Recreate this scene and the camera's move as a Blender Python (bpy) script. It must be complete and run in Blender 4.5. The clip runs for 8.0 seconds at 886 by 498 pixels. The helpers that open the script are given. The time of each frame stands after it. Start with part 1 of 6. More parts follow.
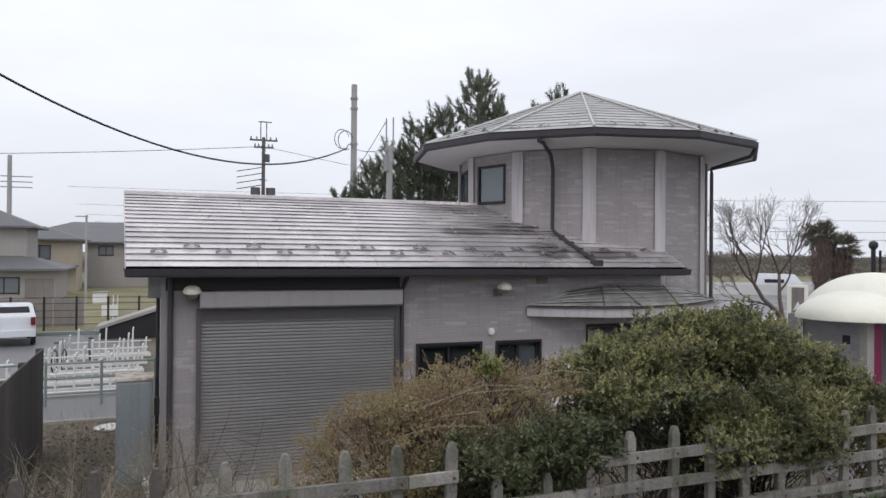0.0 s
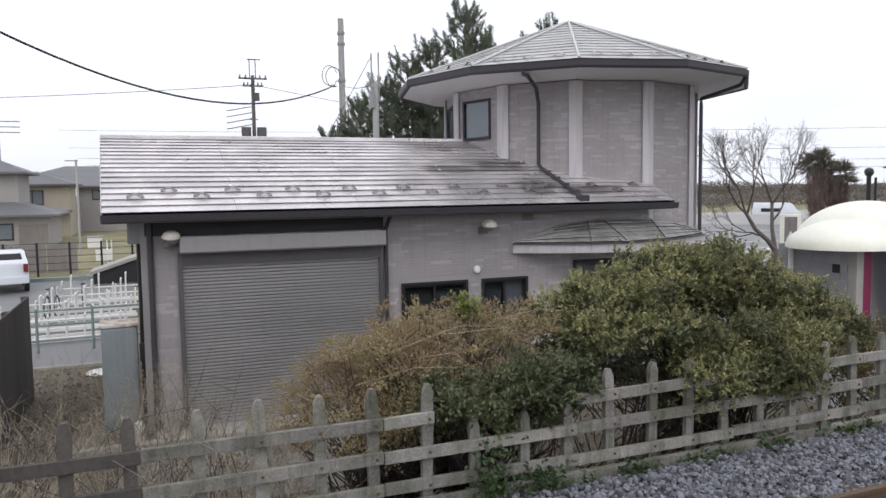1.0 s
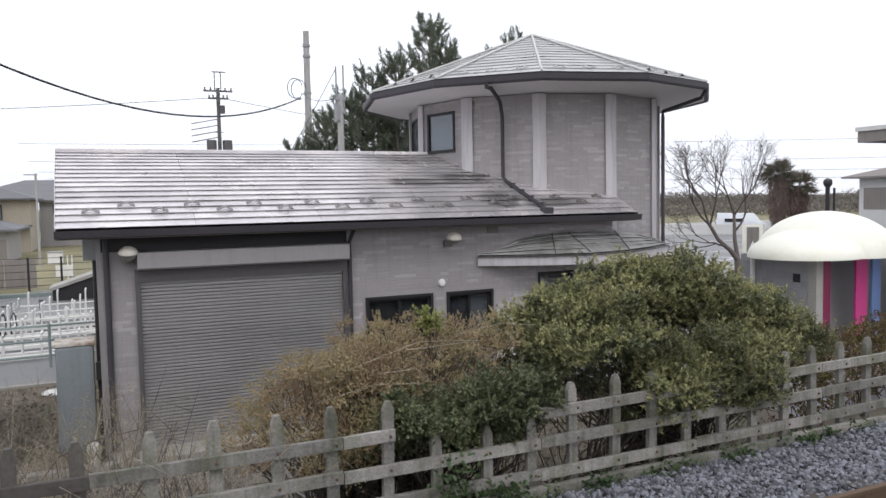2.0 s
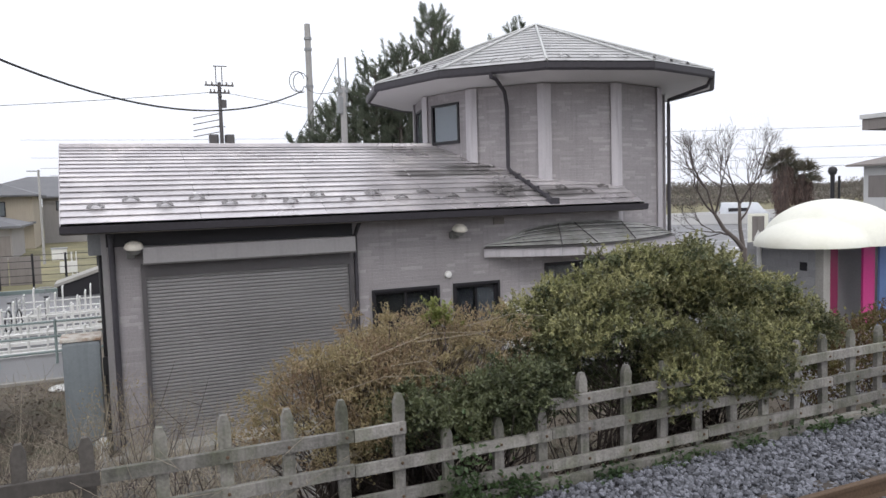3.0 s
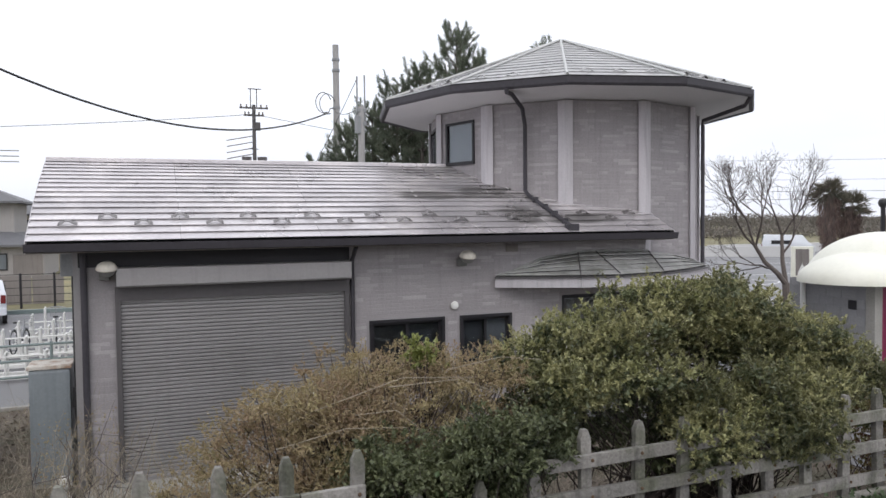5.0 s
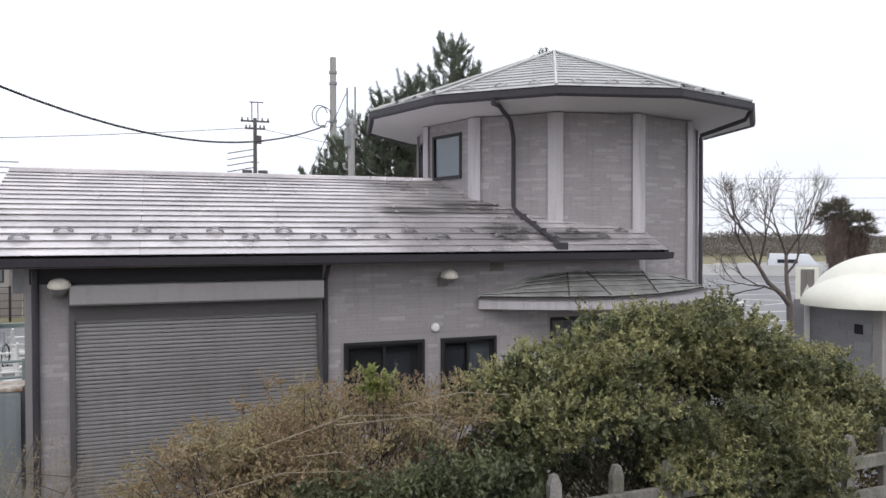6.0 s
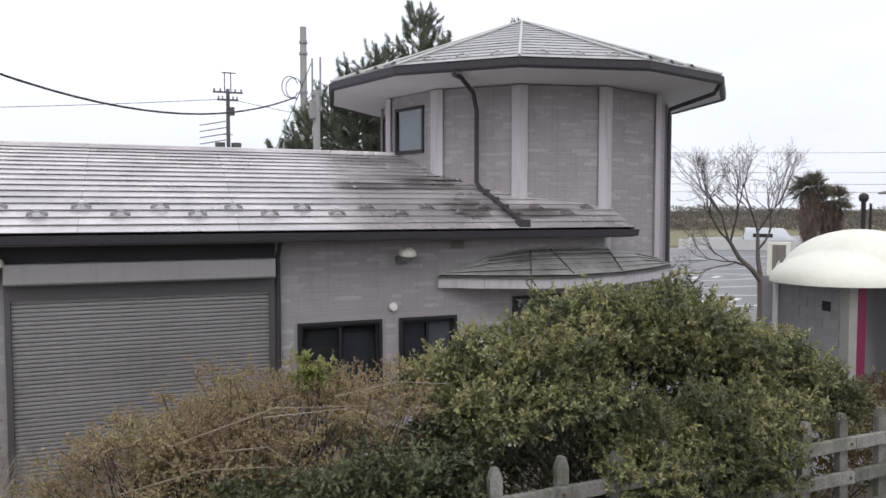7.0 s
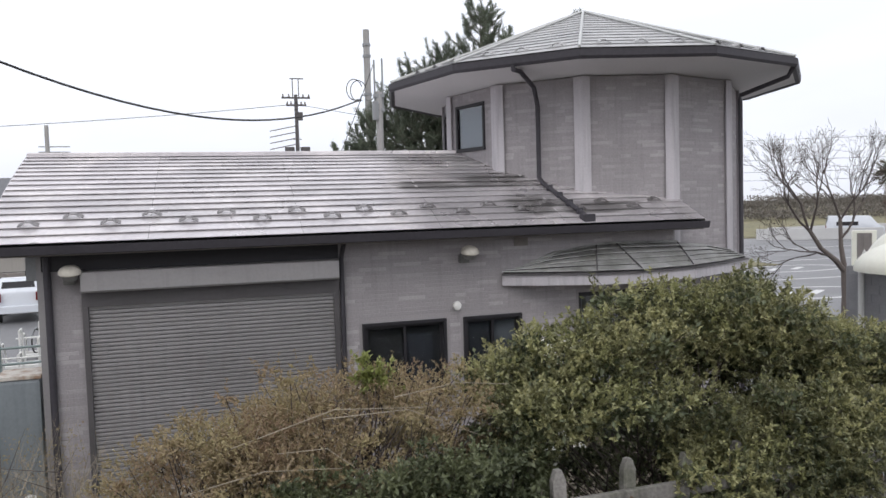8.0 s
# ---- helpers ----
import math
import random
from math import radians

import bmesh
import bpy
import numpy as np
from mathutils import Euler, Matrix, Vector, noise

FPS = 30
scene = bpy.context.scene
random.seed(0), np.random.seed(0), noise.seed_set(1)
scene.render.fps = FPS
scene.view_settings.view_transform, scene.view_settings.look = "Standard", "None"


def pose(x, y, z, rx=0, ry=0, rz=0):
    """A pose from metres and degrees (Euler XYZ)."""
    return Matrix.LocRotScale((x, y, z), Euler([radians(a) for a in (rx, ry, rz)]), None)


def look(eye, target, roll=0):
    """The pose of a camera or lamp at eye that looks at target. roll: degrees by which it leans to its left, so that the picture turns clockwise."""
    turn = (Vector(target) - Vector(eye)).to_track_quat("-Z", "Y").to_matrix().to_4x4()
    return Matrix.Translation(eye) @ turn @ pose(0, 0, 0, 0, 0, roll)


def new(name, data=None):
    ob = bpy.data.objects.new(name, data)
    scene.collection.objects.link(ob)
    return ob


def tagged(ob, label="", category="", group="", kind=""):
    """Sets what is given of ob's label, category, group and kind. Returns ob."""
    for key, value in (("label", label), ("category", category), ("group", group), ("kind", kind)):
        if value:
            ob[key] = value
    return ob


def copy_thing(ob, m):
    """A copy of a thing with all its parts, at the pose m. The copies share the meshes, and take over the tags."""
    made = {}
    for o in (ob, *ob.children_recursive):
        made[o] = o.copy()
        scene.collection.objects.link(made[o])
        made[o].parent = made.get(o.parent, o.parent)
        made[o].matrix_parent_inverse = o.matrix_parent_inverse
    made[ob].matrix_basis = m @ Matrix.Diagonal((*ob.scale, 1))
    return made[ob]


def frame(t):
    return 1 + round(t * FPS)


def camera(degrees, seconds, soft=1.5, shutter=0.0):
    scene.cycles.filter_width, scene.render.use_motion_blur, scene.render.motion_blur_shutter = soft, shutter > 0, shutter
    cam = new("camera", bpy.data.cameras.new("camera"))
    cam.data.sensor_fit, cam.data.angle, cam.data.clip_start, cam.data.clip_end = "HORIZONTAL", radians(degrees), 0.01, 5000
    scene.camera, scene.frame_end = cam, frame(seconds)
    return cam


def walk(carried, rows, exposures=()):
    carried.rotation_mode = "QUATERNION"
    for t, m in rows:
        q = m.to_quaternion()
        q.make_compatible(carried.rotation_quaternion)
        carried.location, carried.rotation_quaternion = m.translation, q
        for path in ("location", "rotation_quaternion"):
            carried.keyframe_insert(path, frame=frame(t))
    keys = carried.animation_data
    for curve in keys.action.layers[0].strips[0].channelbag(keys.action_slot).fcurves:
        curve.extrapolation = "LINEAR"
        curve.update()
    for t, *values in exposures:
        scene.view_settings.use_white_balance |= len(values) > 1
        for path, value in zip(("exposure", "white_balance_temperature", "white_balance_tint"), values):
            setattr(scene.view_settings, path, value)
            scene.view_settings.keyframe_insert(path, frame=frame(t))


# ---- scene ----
cam = camera(61.0, 8.0)
PATH = [
    (0, (-0.729, -11.625, 3.504), (0.005, -9.765, 3.515), 0.5),
    (0.5, (-0.495, -11.478, 3.538), (0.248, -9.626, 3.407), 0.9),
    (1, (-0.453, -11.586, 3.544), (0.282, -9.732, 3.385), -0.8),
    (1.5, (-0.365, -11.534, 3.541), (0.403, -9.695, 3.374), -0.9),
    (1.7, (-0.342, -11.551, 3.565), (0.458, -9.723, 3.428), -0.8),
    (2.8, (-0.375, -11.514, 3.529), (0.442, -9.693, 3.406), -1.3),
    (3, (-0.377, -11.48, 3.542), (0.426, -9.654, 3.394), -1.7),
    (3.5, (-0.328, -11.394, 3.522), (0.548, -9.604, 3.351), -2.4),
    (4, (-0.062, -11.276, 3.49), (0.689, -9.425, 3.393), -1.6),
    (4.5, (0.304, -11.055, 3.535), (1.019, -9.192, 3.401), -2.0),
    (4.7, (0.33, -10.892, 3.465), (1.052, -9.028, 3.398), -0.9),
    (5.8, (1.028, -10.366, 3.551), (1.73, -8.497, 3.433), -0.2),
    (6, (1.043, -10.254, 3.507), (1.743, -8.38, 3.472), -0.1),
    (6.5, (1.274, -10.092, 3.549), (2.05, -8.25, 3.46), 0.9),
    (7, (1.46, -10.046, 3.555), (2.206, -8.194, 3.449), -0.0),
    (7.5, (1.552, -10.031, 3.566), (2.258, -8.162, 3.469), -1.5),
    (7.7, (1.497, -10.063, 3.559), (2.051, -8.146, 3.432), -2.3),
    (8, (1.58, -9.995, 3.552), (2.152, -8.081, 3.443), -1.7),
]
EXPOSURES = [(0.0, -0.25), (0.5, -0.32), (0.8, -0.12), (1.0, 0.04), (1.5, 0.11), (3.5, 0.07), (4.0, 0.17), (4.5, 0.04), (6.0, 0.04), (6.5, -0.12), (7.0, -0.04), (8.0, -0.02)]
walk(cam, [(t, look(eye, target, roll)) for t, eye, target, roll in PATH], EXPOSURES)

# ---- world and light ----
world = bpy.data.worlds.new("overcast")
scene.world = world
world.use_nodes = True
wn, wl = world.node_tree.nodes, world.node_tree.links
wn.clear()
w_out = wn.new("ShaderNodeOutputWorld")
w_bg = wn.new("ShaderNodeBackground")
w_sky = wn.new("ShaderNodeTexSky")
w_sky.sky_type = "NISHITA"
w_sky.sun_disc = False
w_sky.sun_elevation = radians(38)
w_sky.sun_rotation = radians(200)
w_sky.air_density, w_sky.dust_density = 1.0, 4.0
w_dim = wn.new("ShaderNodeVectorMath")
w_dim.operation = "SCALE"
w_dim.inputs["Scale"].default_value = 0.10
# cloud cover: pale sheet, a little greyer and cooler low down
w_tc = wn.new("ShaderNodeTexCoord")
w_sep = wn.new("ShaderNodeSeparateXYZ")
w_ramp = wn.new("ShaderNodeValToRGB")
w_ramp.color_ramp.elements[0].position, w_ramp.color_ramp.elements[0].color = 0.0, (0.775, 0.80, 0.88, 1)
w_ramp.color_ramp.elements[1].position, w_ramp.color_ramp.elements[1].color = 0.45, (1.03, 1.043, 1.11, 1)
w_map = wn.new("ShaderNodeMapping")
w_map.inputs["Scale"].default_value = (1.0, 1.0, 3.5)
w_noise = wn.new("ShaderNodeTexNoise")
w_noise.inputs["Scale"].default_value = 2.2
w_noise.inputs["Detail"].default_value = 5
w_cl = wn.new("ShaderNodeMapRange")
w_cl.inputs["From Min"].default_value, w_cl.inputs["From Max"].default_value = 0.3, 0.7
w_cl.inputs["To Min"].default_value, w_cl.inputs["To Max"].default_value = 0.92, 1.08
w_mul = wn.new("ShaderNodeVectorMath")
w_mul.operation = "SCALE"
w_mix = wn.new("ShaderNodeMix")
w_mix.data_type = "RGBA"
w_mix.inputs["Factor"].default_value = 0.9
wl.new(w_tc.outputs["Generated"], w_sep.inputs[0])
wl.new(w_sep.outputs["Z"], w_ramp.inputs["Fac"])
wl.new(w_tc.outputs["Generated"], w_map.inputs["Vector"])
wl.new(w_map.outputs["Vector"], w_noise.inputs["Vector"])
wl.new(w_noise.outputs["Fac"], w_cl.inputs["Value"])
wl.new(w_ramp.outputs["Color"], w_mul.inputs[0])
wl.new(w_cl.outputs["Result"], w_mul.inputs["Scale"])
wl.new(w_sky.outputs["Color"], w_dim.inputs[0])
wl.new(w_dim.outputs["Vector"], w_mix.inputs["A"])
wl.new(w_mul.outputs["Vector"], w_mix.inputs["B"])
wl.new(w_mix.outputs["Result"], w_bg.inputs["Color"])
w_bg.inputs["Strength"].default_value = 1.3
wl.new(w_bg.outputs["Background"], w_out.inputs["Surface"])

sun_data = bpy.data.lights.new("sun", "SUN")
sun_data.energy, sun_data.angle, sun_data.color = 0.6, radians(25), (1.0, 0.97, 0.93)
sun = new("sun", sun_data)
sun.matrix_world = look((0, 0, 60), (18, 34, 20))


# ---- materials ----
def surface(name, color, rough=0.7, metal=0.0, var=0.18, coarse=0.8, fine=30.0, bump=0.15, island=0.0, each=0.0,
            streak=0.0, tint=None, tint_amount=0.0, tint_scale=1.5, spec=0.5, odd=False):
    """A worn surface: colour varied at two scales, by island or object, with fine relief, streaks and patches of a second tint."""
    m = bpy.data.materials.new(name)
    m.use_nodes = True
    nt = m.node_tree
    n, l = nt.nodes, nt.links
    b = n["Principled BSDF"]
    b.inputs["Metallic"].default_value = metal
    b.inputs["Specular IOR Level"].default_value = spec
    tc = n.new("ShaderNodeTexCoord")
    geo = n.new("ShaderNodeNewGeometry")
    info = n.new("ShaderNodeObjectInfo")
    big = n.new("ShaderNodeTexNoise")
    big.inputs["Scale"].default_value, big.inputs["Detail"].default_value = coarse, 6
    small = n.new("ShaderNodeTexNoise")
    small.inputs["Scale"].default_value, small.inputs["Detail"].default_value = fine, 5
    l.new(geo.outputs["Position"], big.inputs["Vector"])
    l.new(geo.outputs["Position"], small.inputs["Vector"])
    add = n.new("ShaderNodeMath")
    add.operation = "ADD"
    l.new(big.outputs["Fac"], add.inputs[0])
    l.new(small.outputs["Fac"], add.inputs[1])
    rng = n.new("ShaderNodeMapRange")
    rng.inputs["From Min"].default_value, rng.inputs["From Max"].default_value = 0.65, 1.35
    rng.inputs["To Min"].default_value, rng.inputs["To Max"].default_value = 1 - var, 1 + var
    l.new(add.outputs[0], rng.inputs["Value"])
    value = rng.outputs["Result"]
    for amount, socket in ((island, geo.outputs["Random Per Island"]), (each, info.outputs["Random"])):
        if amount:
            r2 = n.new("ShaderNodeMapRange")
            r2.inputs["To Min"].default_value, r2.inputs["To Max"].default_value = 1 - amount, 1 + amount
            if odd:
                # most pieces alike, a few much paler
                po = n.new("ShaderNodeMath")
                po.operation = "POWER"
                po.inputs[1].default_value = 5.0
                l.new(socket, po.inputs[0])
                socket = po.outputs[0]
                r2.inputs["To Min"].default_value, r2.inputs["To Max"].default_value = 1 - amount * 0.2, 1 + amount
            l.new(socket, r2.inputs["Value"])
            mu = n.new("ShaderNodeMath")
            mu.operation = "MULTIPLY"
            l.new(value, mu.inputs[0])
            l.new(r2.outputs["Result"], mu.inputs[1])
            value = mu.outputs[0]
    if streak:
        mp = n.new("ShaderNodeMapping")
        mp.inputs["Scale"].default_value = (14, 14, 0.9)
        st = n.new("ShaderNodeTexNoise")
        st.inputs["Scale"].default_value, st.inputs["Detail"].default_value = 1.0, 4
        l.new(geo.outputs["Position"], mp.inputs["Vector"])
        l.new(mp.outputs["Vector"], st.inputs["Vector"])
        r3 = n.new("ShaderNodeMapRange")
        r3.inputs["From Min"].default_value, r3.inputs["From Max"].default_value = 0.5, 0.72
        r3.inputs["To Min"].default_value, r3.inputs["To Max"].default_value = 1.0, 1 - streak
        l.new(st.outputs["Fac"], r3.inputs["Value"])
        mu = n.new("ShaderNodeMath")
        mu.operation = "MULTIPLY"
        l.new(value, mu.inputs[0])
        l.new(r3.outputs["Result"], mu.inputs[1])
        value = mu.outputs[0]
    sc = n.new("ShaderNodeVectorMath")
    sc.operation = "SCALE"
    if tint:
        tn = n.new("ShaderNodeTexNoise")
        tn.inputs["Scale"].default_value, tn.inputs["Detail"].default_value = tint_scale, 7
        l.new(geo.outputs["Position"], tn.inputs["Vector"])
        tr = n.new("ShaderNodeMapRange")
        tr.inputs["From Min"].default_value, tr.inputs["From Max"].default_value = 0.45, 0.68
        tr.inputs["To Max"].default_value = tint_amount
        l.new(tn.outputs["Fac"], tr.inputs["Value"])
        mx = n.new("ShaderNodeMix")
        mx.data_type = "RGBA"
        mx.inputs["A"].default_value, mx.inputs["B"].default_value = (*color, 1), (*tint, 1)
        l.new(tr.outputs["Result"], mx.inputs["Factor"])
        l.new(mx.outputs["Result"], sc.inputs[0])
    else:
        sc.inputs[0].default_value = color
    l.new(value, sc.inputs["Scale"])
    l.new(sc.outputs["Vector"], b.inputs["Base Color"])
    rr = n.new("ShaderNodeMapRange")
    rr.inputs["From Min"].default_value, rr.inputs["From Max"].default_value = 0.3, 0.7
    rr.inputs["To Min"].default_value, rr.inputs["To Max"].default_value = max(0.02, rough - 0.1), min(1, rough + 0.1)
    l.new(big.outputs["Fac"], rr.inputs["Value"])
    l.new(rr.outputs["Result"], b.inputs["Roughness"])
    if bump:
        bp = n.new("ShaderNodeBump")
        bp.inputs["Strength"].default_value, bp.inputs["Distance"].default_value = bump, 0.01
        l.new(small.outputs["Fac"], bp.inputs["Height"])
        l.new(bp.outputs["Normal"], b.inputs["Normal"])
    return m


def foliage(name, colors, rough=0.45, through_light=0.25):
    """Leaves in several tones, each leaf its own, with light passing through."""
    m = bpy.data.materials.new(name)
    m.use_nodes = True
    n, l = m.node_tree.nodes, m.node_tree.links
    b, out = n["Principled BSDF"], n["Material Output"]
    geo = n.new("ShaderNodeNewGeometry")
    no = n.new("ShaderNodeTexNoise")
    no.inputs["Scale"].default_value, no.inputs["Detail"].default_value = 2.2, 3
    l.new(geo.outputs["Position"], no.inputs["Vector"])
    mixv = n.new("ShaderNodeMath")
    mixv.operation = "MULTIPLY_ADD"
    mixv.inputs[1].default_value = 0.42
    half = n.new("ShaderNodeMapRange")
    half.inputs["From Min"].default_value, half.inputs["From Max"].default_value = 0.35, 0.65
    half.inputs["To Max"].default_value = 0.58
    l.new(no.outputs["Fac"], half.inputs["Value"])
    l.new(geo.outputs["Random Per Island"], mixv.inputs[0])
    l.new(half.outputs["Result"], mixv.inputs[2])
    ramp = n.new("ShaderNodeValToRGB")
    el = ramp.color_ramp.elements
    for i, c in enumerate(colors):
        p = i / (len(colors) - 1)
        e = el[0] if i == 0 else el[1] if i == len(colors) - 1 else el.new(p)
        e.position, e.color = p, (*c, 1)
    l.new(mixv.outputs[0], ramp.inputs["Fac"])
    l.new(ramp.outputs["Color"], b.inputs["Base Color"])
    b.inputs["Roughness"].default_value = rough
    tr = n.new("ShaderNodeBsdfTranslucent")
    l.new(ramp.outputs["Color"], tr.inputs["Color"])
    ms = n.new("ShaderNodeMixShader")
    ms.inputs["Fac"].default_value = through_light
    l.new(b.outputs["BSDF"], ms.inputs[1])
    l.new(tr.outputs["BSDF"], ms.inputs[2])
    l.new(ms.outputs["Shader"], out.inputs["Surface"])
    return m


def glass(name, tint=(0.8, 0.85, 0.88)):
    m = bpy.data.materials.new(name)
    m.use_nodes = True
    b = m.node_tree.nodes["Principled BSDF"]
    b.inputs["Base Color"].default_value = (*tint, 1)
    b.inputs["Roughness"].default_value = 0.03
    b.inputs["Transmission Weight"].default_value = 1.0
    b.inputs["IOR"].default_value = 1.45
    return m


M_MORTAR = surface("mortar", (0.30, 0.283, 0.292), 0.9, fine=60)
M_BRICK = surface("siding_brick", (0.322, 0.303, 0.314), 0.75, var=0.15, coarse=1.2, fine=40, bump=0.3, island=0.24, each=0.24, streak=0.12, odd=True)
M_PILASTER = surface("pale_render", (0.47, 0.45, 0.475), 0.8, var=0.10, fine=45, bump=0.2, streak=0.18)
M_SOFFIT = surface("soffit_board", (0.62, 0.61, 0.62), 0.7, var=0.06, bump=0.05, streak=0.0)
M_ROOF = surface("roof_metal", (0.54, 0.515, 0.53), 0.31, metal=0.55, var=0.14, coarse=0.9, fine=18, bump=0.06, each=0.14, tint=(0.80, 0.76, 0.76), tint_amount=0.75, tint_scale=1.4)


def grime(material, spots, color):
    """Dark run-off stains on a roof: ragged patches round (x, y, half length, half width), drawn out along the courses."""
    n, l = material.node_tree.nodes, material.node_tree.links
    b = n["Principled BSDF"]
    base = b.inputs["Base Color"].links[0].from_socket
    geo = n.new("ShaderNodeNewGeometry")
    mp = n.new("ShaderNodeMapping")
    mp.inputs["Scale"].default_value = (0.9, 13.0, 13.0)
    no = n.new("ShaderNodeTexNoise")
    no.inputs["Scale"].default_value, no.inputs["Detail"].default_value = 1.0, 5
    l.new(geo.outputs["Position"], mp.inputs["Vector"])
    l.new(mp.outputs["Vector"], no.inputs["Vector"])
    total = None
    for x, y, rx, ry in spots:
        sub = n.new("ShaderNodeVectorMath")
        sub.operation = "SUBTRACT"
        sub.inputs[1].default_value = (x, y, 0)
        l.new(geo.outputs["Position"], sub.inputs[0])
        mul = n.new("ShaderNodeVectorMath")
        mul.operation = "MULTIPLY"
        mul.inputs[1].default_value = (1 / rx, 1 / ry, 0)
        l.new(sub.outputs["Vector"], mul.inputs[0])
        ln = n.new("ShaderNodeVectorMath")
        ln.operation = "LENGTH"
        l.new(mul.outputs["Vector"], ln.inputs[0])
        fall = n.new("ShaderNodeMapRange")
        fall.inputs["From Min"].default_value, fall.inputs["From Max"].default_value = 0.2, 1.0
        fall.inputs["To Min"].default_value, fall.inputs["To Max"].default_value = 0.34, -0.2
        l.new(ln.outputs["Value"], fall.inputs["Value"])
        if total is None:
            total = fall.outputs["Result"]
        else:
            mx = n.new("ShaderNodeMath")
            mx.operation = "MAXIMUM"
            l.new(total, mx.inputs[0])
            l.new(fall.outputs["Result"], mx.inputs[1])
            total = mx.outputs[0]
    add = n.new("ShaderNodeMath")
    add.operation = "ADD"
    l.new(total, add.inputs[0])
    l.new(no.outputs["Fac"], add.inputs[1])
    ramp = n.new("ShaderNodeMapRange")
    ramp.inputs["From Min"].default_value, ramp.inputs["From Max"].default_value = 0.53, 0.68
    ramp.inputs["To Max"].default_value = 0.7
    l.new(add.outputs[0], ramp.inputs["Value"])
    mix = n.new("ShaderNodeMix")
    mix.data_type = "RGBA"
    mix.inputs["B"].default_value = (*color, 1)
    l.new(ramp.outputs["Result"], mix.inputs["Factor"])
    l.new(base, mix.inputs["A"])
    l.new(mix.outputs["Result"], b.inputs["Base Color"])


grime(M_ROOF, [(5.75, 1.05, 1.0, 0.5), (6.0, 0.15, 0.7, 0.5), (6.9, 0.0, 1.1, 0.35), (4.6, 0.9, 0.8, 0.35)], (0.12, 0.115, 0.11))
M_GUARD_PALE = surface("pale_snow_guard_metal", (0.36, 0.355, 0.355), 0.4, metal=0.4, var=0.15)
M_JOINT = surface("joint_strip_metal", (0.66, 0.64, 0.65), 0.3, metal=0.4, var=0.15)
M_GUARD = surface("snow_guard_metal", (0.185, 0.175, 0.175), 0.4, metal=0.4, var=0.2)
M_ROOF_TOWER = surface("tower_roof_metal", (0.35, 0.348, 0.35), 0.34, metal=0.45, var=0.14, coarse=0.9, fine=18, bump=0.08, each=0.08, tint=(0.51, 0.505, 0.50), tint_amount=0.6, tint_scale=2.5)
M_ROOF_MOSS = surface("canopy_roof_metal", (0.43, 0.43, 0.425), 0.40, metal=0.4, var=0.2, fine=18, bump=0.1, each=0.12, tint=(0.20, 0.205, 0.18), tint_amount=0.7, tint_scale=3.0)
# decking under the courses; also the painted shade in the gaps below their lips
M_UNDER_SHADE = surface("roof_underlay_and_gap_shade", (0.03, 0.03, 0.03), 0.9)
M_GUTTER = surface("dark_brown_gutter", (0.050, 0.047, 0.055), 0.5, var=0.2, fine=20, bump=0.05, spec=0.3)
M_RIDGE = surface("ridge_cap", (0.50, 0.51, 0.50), 0.4, metal=0.3, var=0.1)
M_SHUTTER = surface("shutter_steel", (0.30, 0.292, 0.298), 0.42, metal=0.35, var=0.08, coarse=1.0, fine=25, bump=0.04, each=0.03, streak=0.08)
M_DARKSTEEL_SHADE = surface("dark_steel_and_lintel_shade", (0.10, 0.094, 0.098), 0.5, metal=0.2, var=0.1, streak=0.1)
M_BOX = surface("shutter_box_steel", (0.30, 0.29, 0.295), 0.45, metal=0.3, var=0.07, bump=0.03, streak=0.1)
M_FRAME = surface("dark_bronze_frame", (0.024, 0.023, 0.027), 0.5, var=0.15, spec=0.3)
M_GLASS = glass("window_glass")
M_DARK = surface("dark_interior", (0.02, 0.02, 0.022), 0.9)
M_CURTAIN = surface("grey_tower_blind", (0.27, 0.28, 0.31), 0.9, var=0.06, bump=0.05)
M_WHITE = surface("white_paint", (0.72, 0.72, 0.70), 0.5, var=0.08, bump=0.05, streak=0.08)
M_CREAM = surface("cream_shell", (0.82, 0.82, 0.73), 0.5, var=0.05, coarse=0.6, fine=12, bump=0.04, tint=(0.66, 0.66, 0.54), tint_amount=0.35, tint_scale=0.9)
M_CONCRETE = surface("weathered_concrete", (0.225, 0.215, 0.20), 0.9, var=0.38, coarse=3.0, fine=40, bump=0.6, each=0.22, streak=0.4, tint=(0.115, 0.12, 0.085), tint_amount=0.9, tint_scale=3.5)
M_KERB = surface("kerb_concrete", (0.33, 0.32, 0.30), 0.9, var=0.2, fine=40, bump=0.4, tint=(0.26, 0.26, 0.22), tint_amount=0.6)
M_ASPHALT = surface("asphalt", (0.145, 0.145, 0.15), 0.5, var=0.28, coarse=0.4, fine=60, bump=0.25, tint=(0.19, 0.19, 0.20), tint_amount=0.7, tint_scale=0.12)
M_SOIL = surface("dry_soil", (0.135, 0.112, 0.088), 0.95, var=0.35, coarse=0.9, fine=22, bump=0.8, tint=(0.085, 0.095, 0.055), tint_amount=0.7, tint_scale=1.1)
M_GRASS = surface("winter_grass", (0.165, 0.155, 0.088), 0.95, var=0.3, coarse=0.3, fine=14, bump=0.8, tint=(0.26, 0.225, 0.12), tint_amount=0.8, tint_scale=0.35)
M_BALLAST = surface("ballast_stone", (0.145, 0.150, 0.172), 0.85, var=0.2, coarse=2.0, fine=70, bump=0.4, island=0.6)
M_BALLAST_BED = surface("ballast_bed", (0.06, 0.06, 0.066), 0.95, var=0.5, coarse=6, fine=28, bump=1.0)
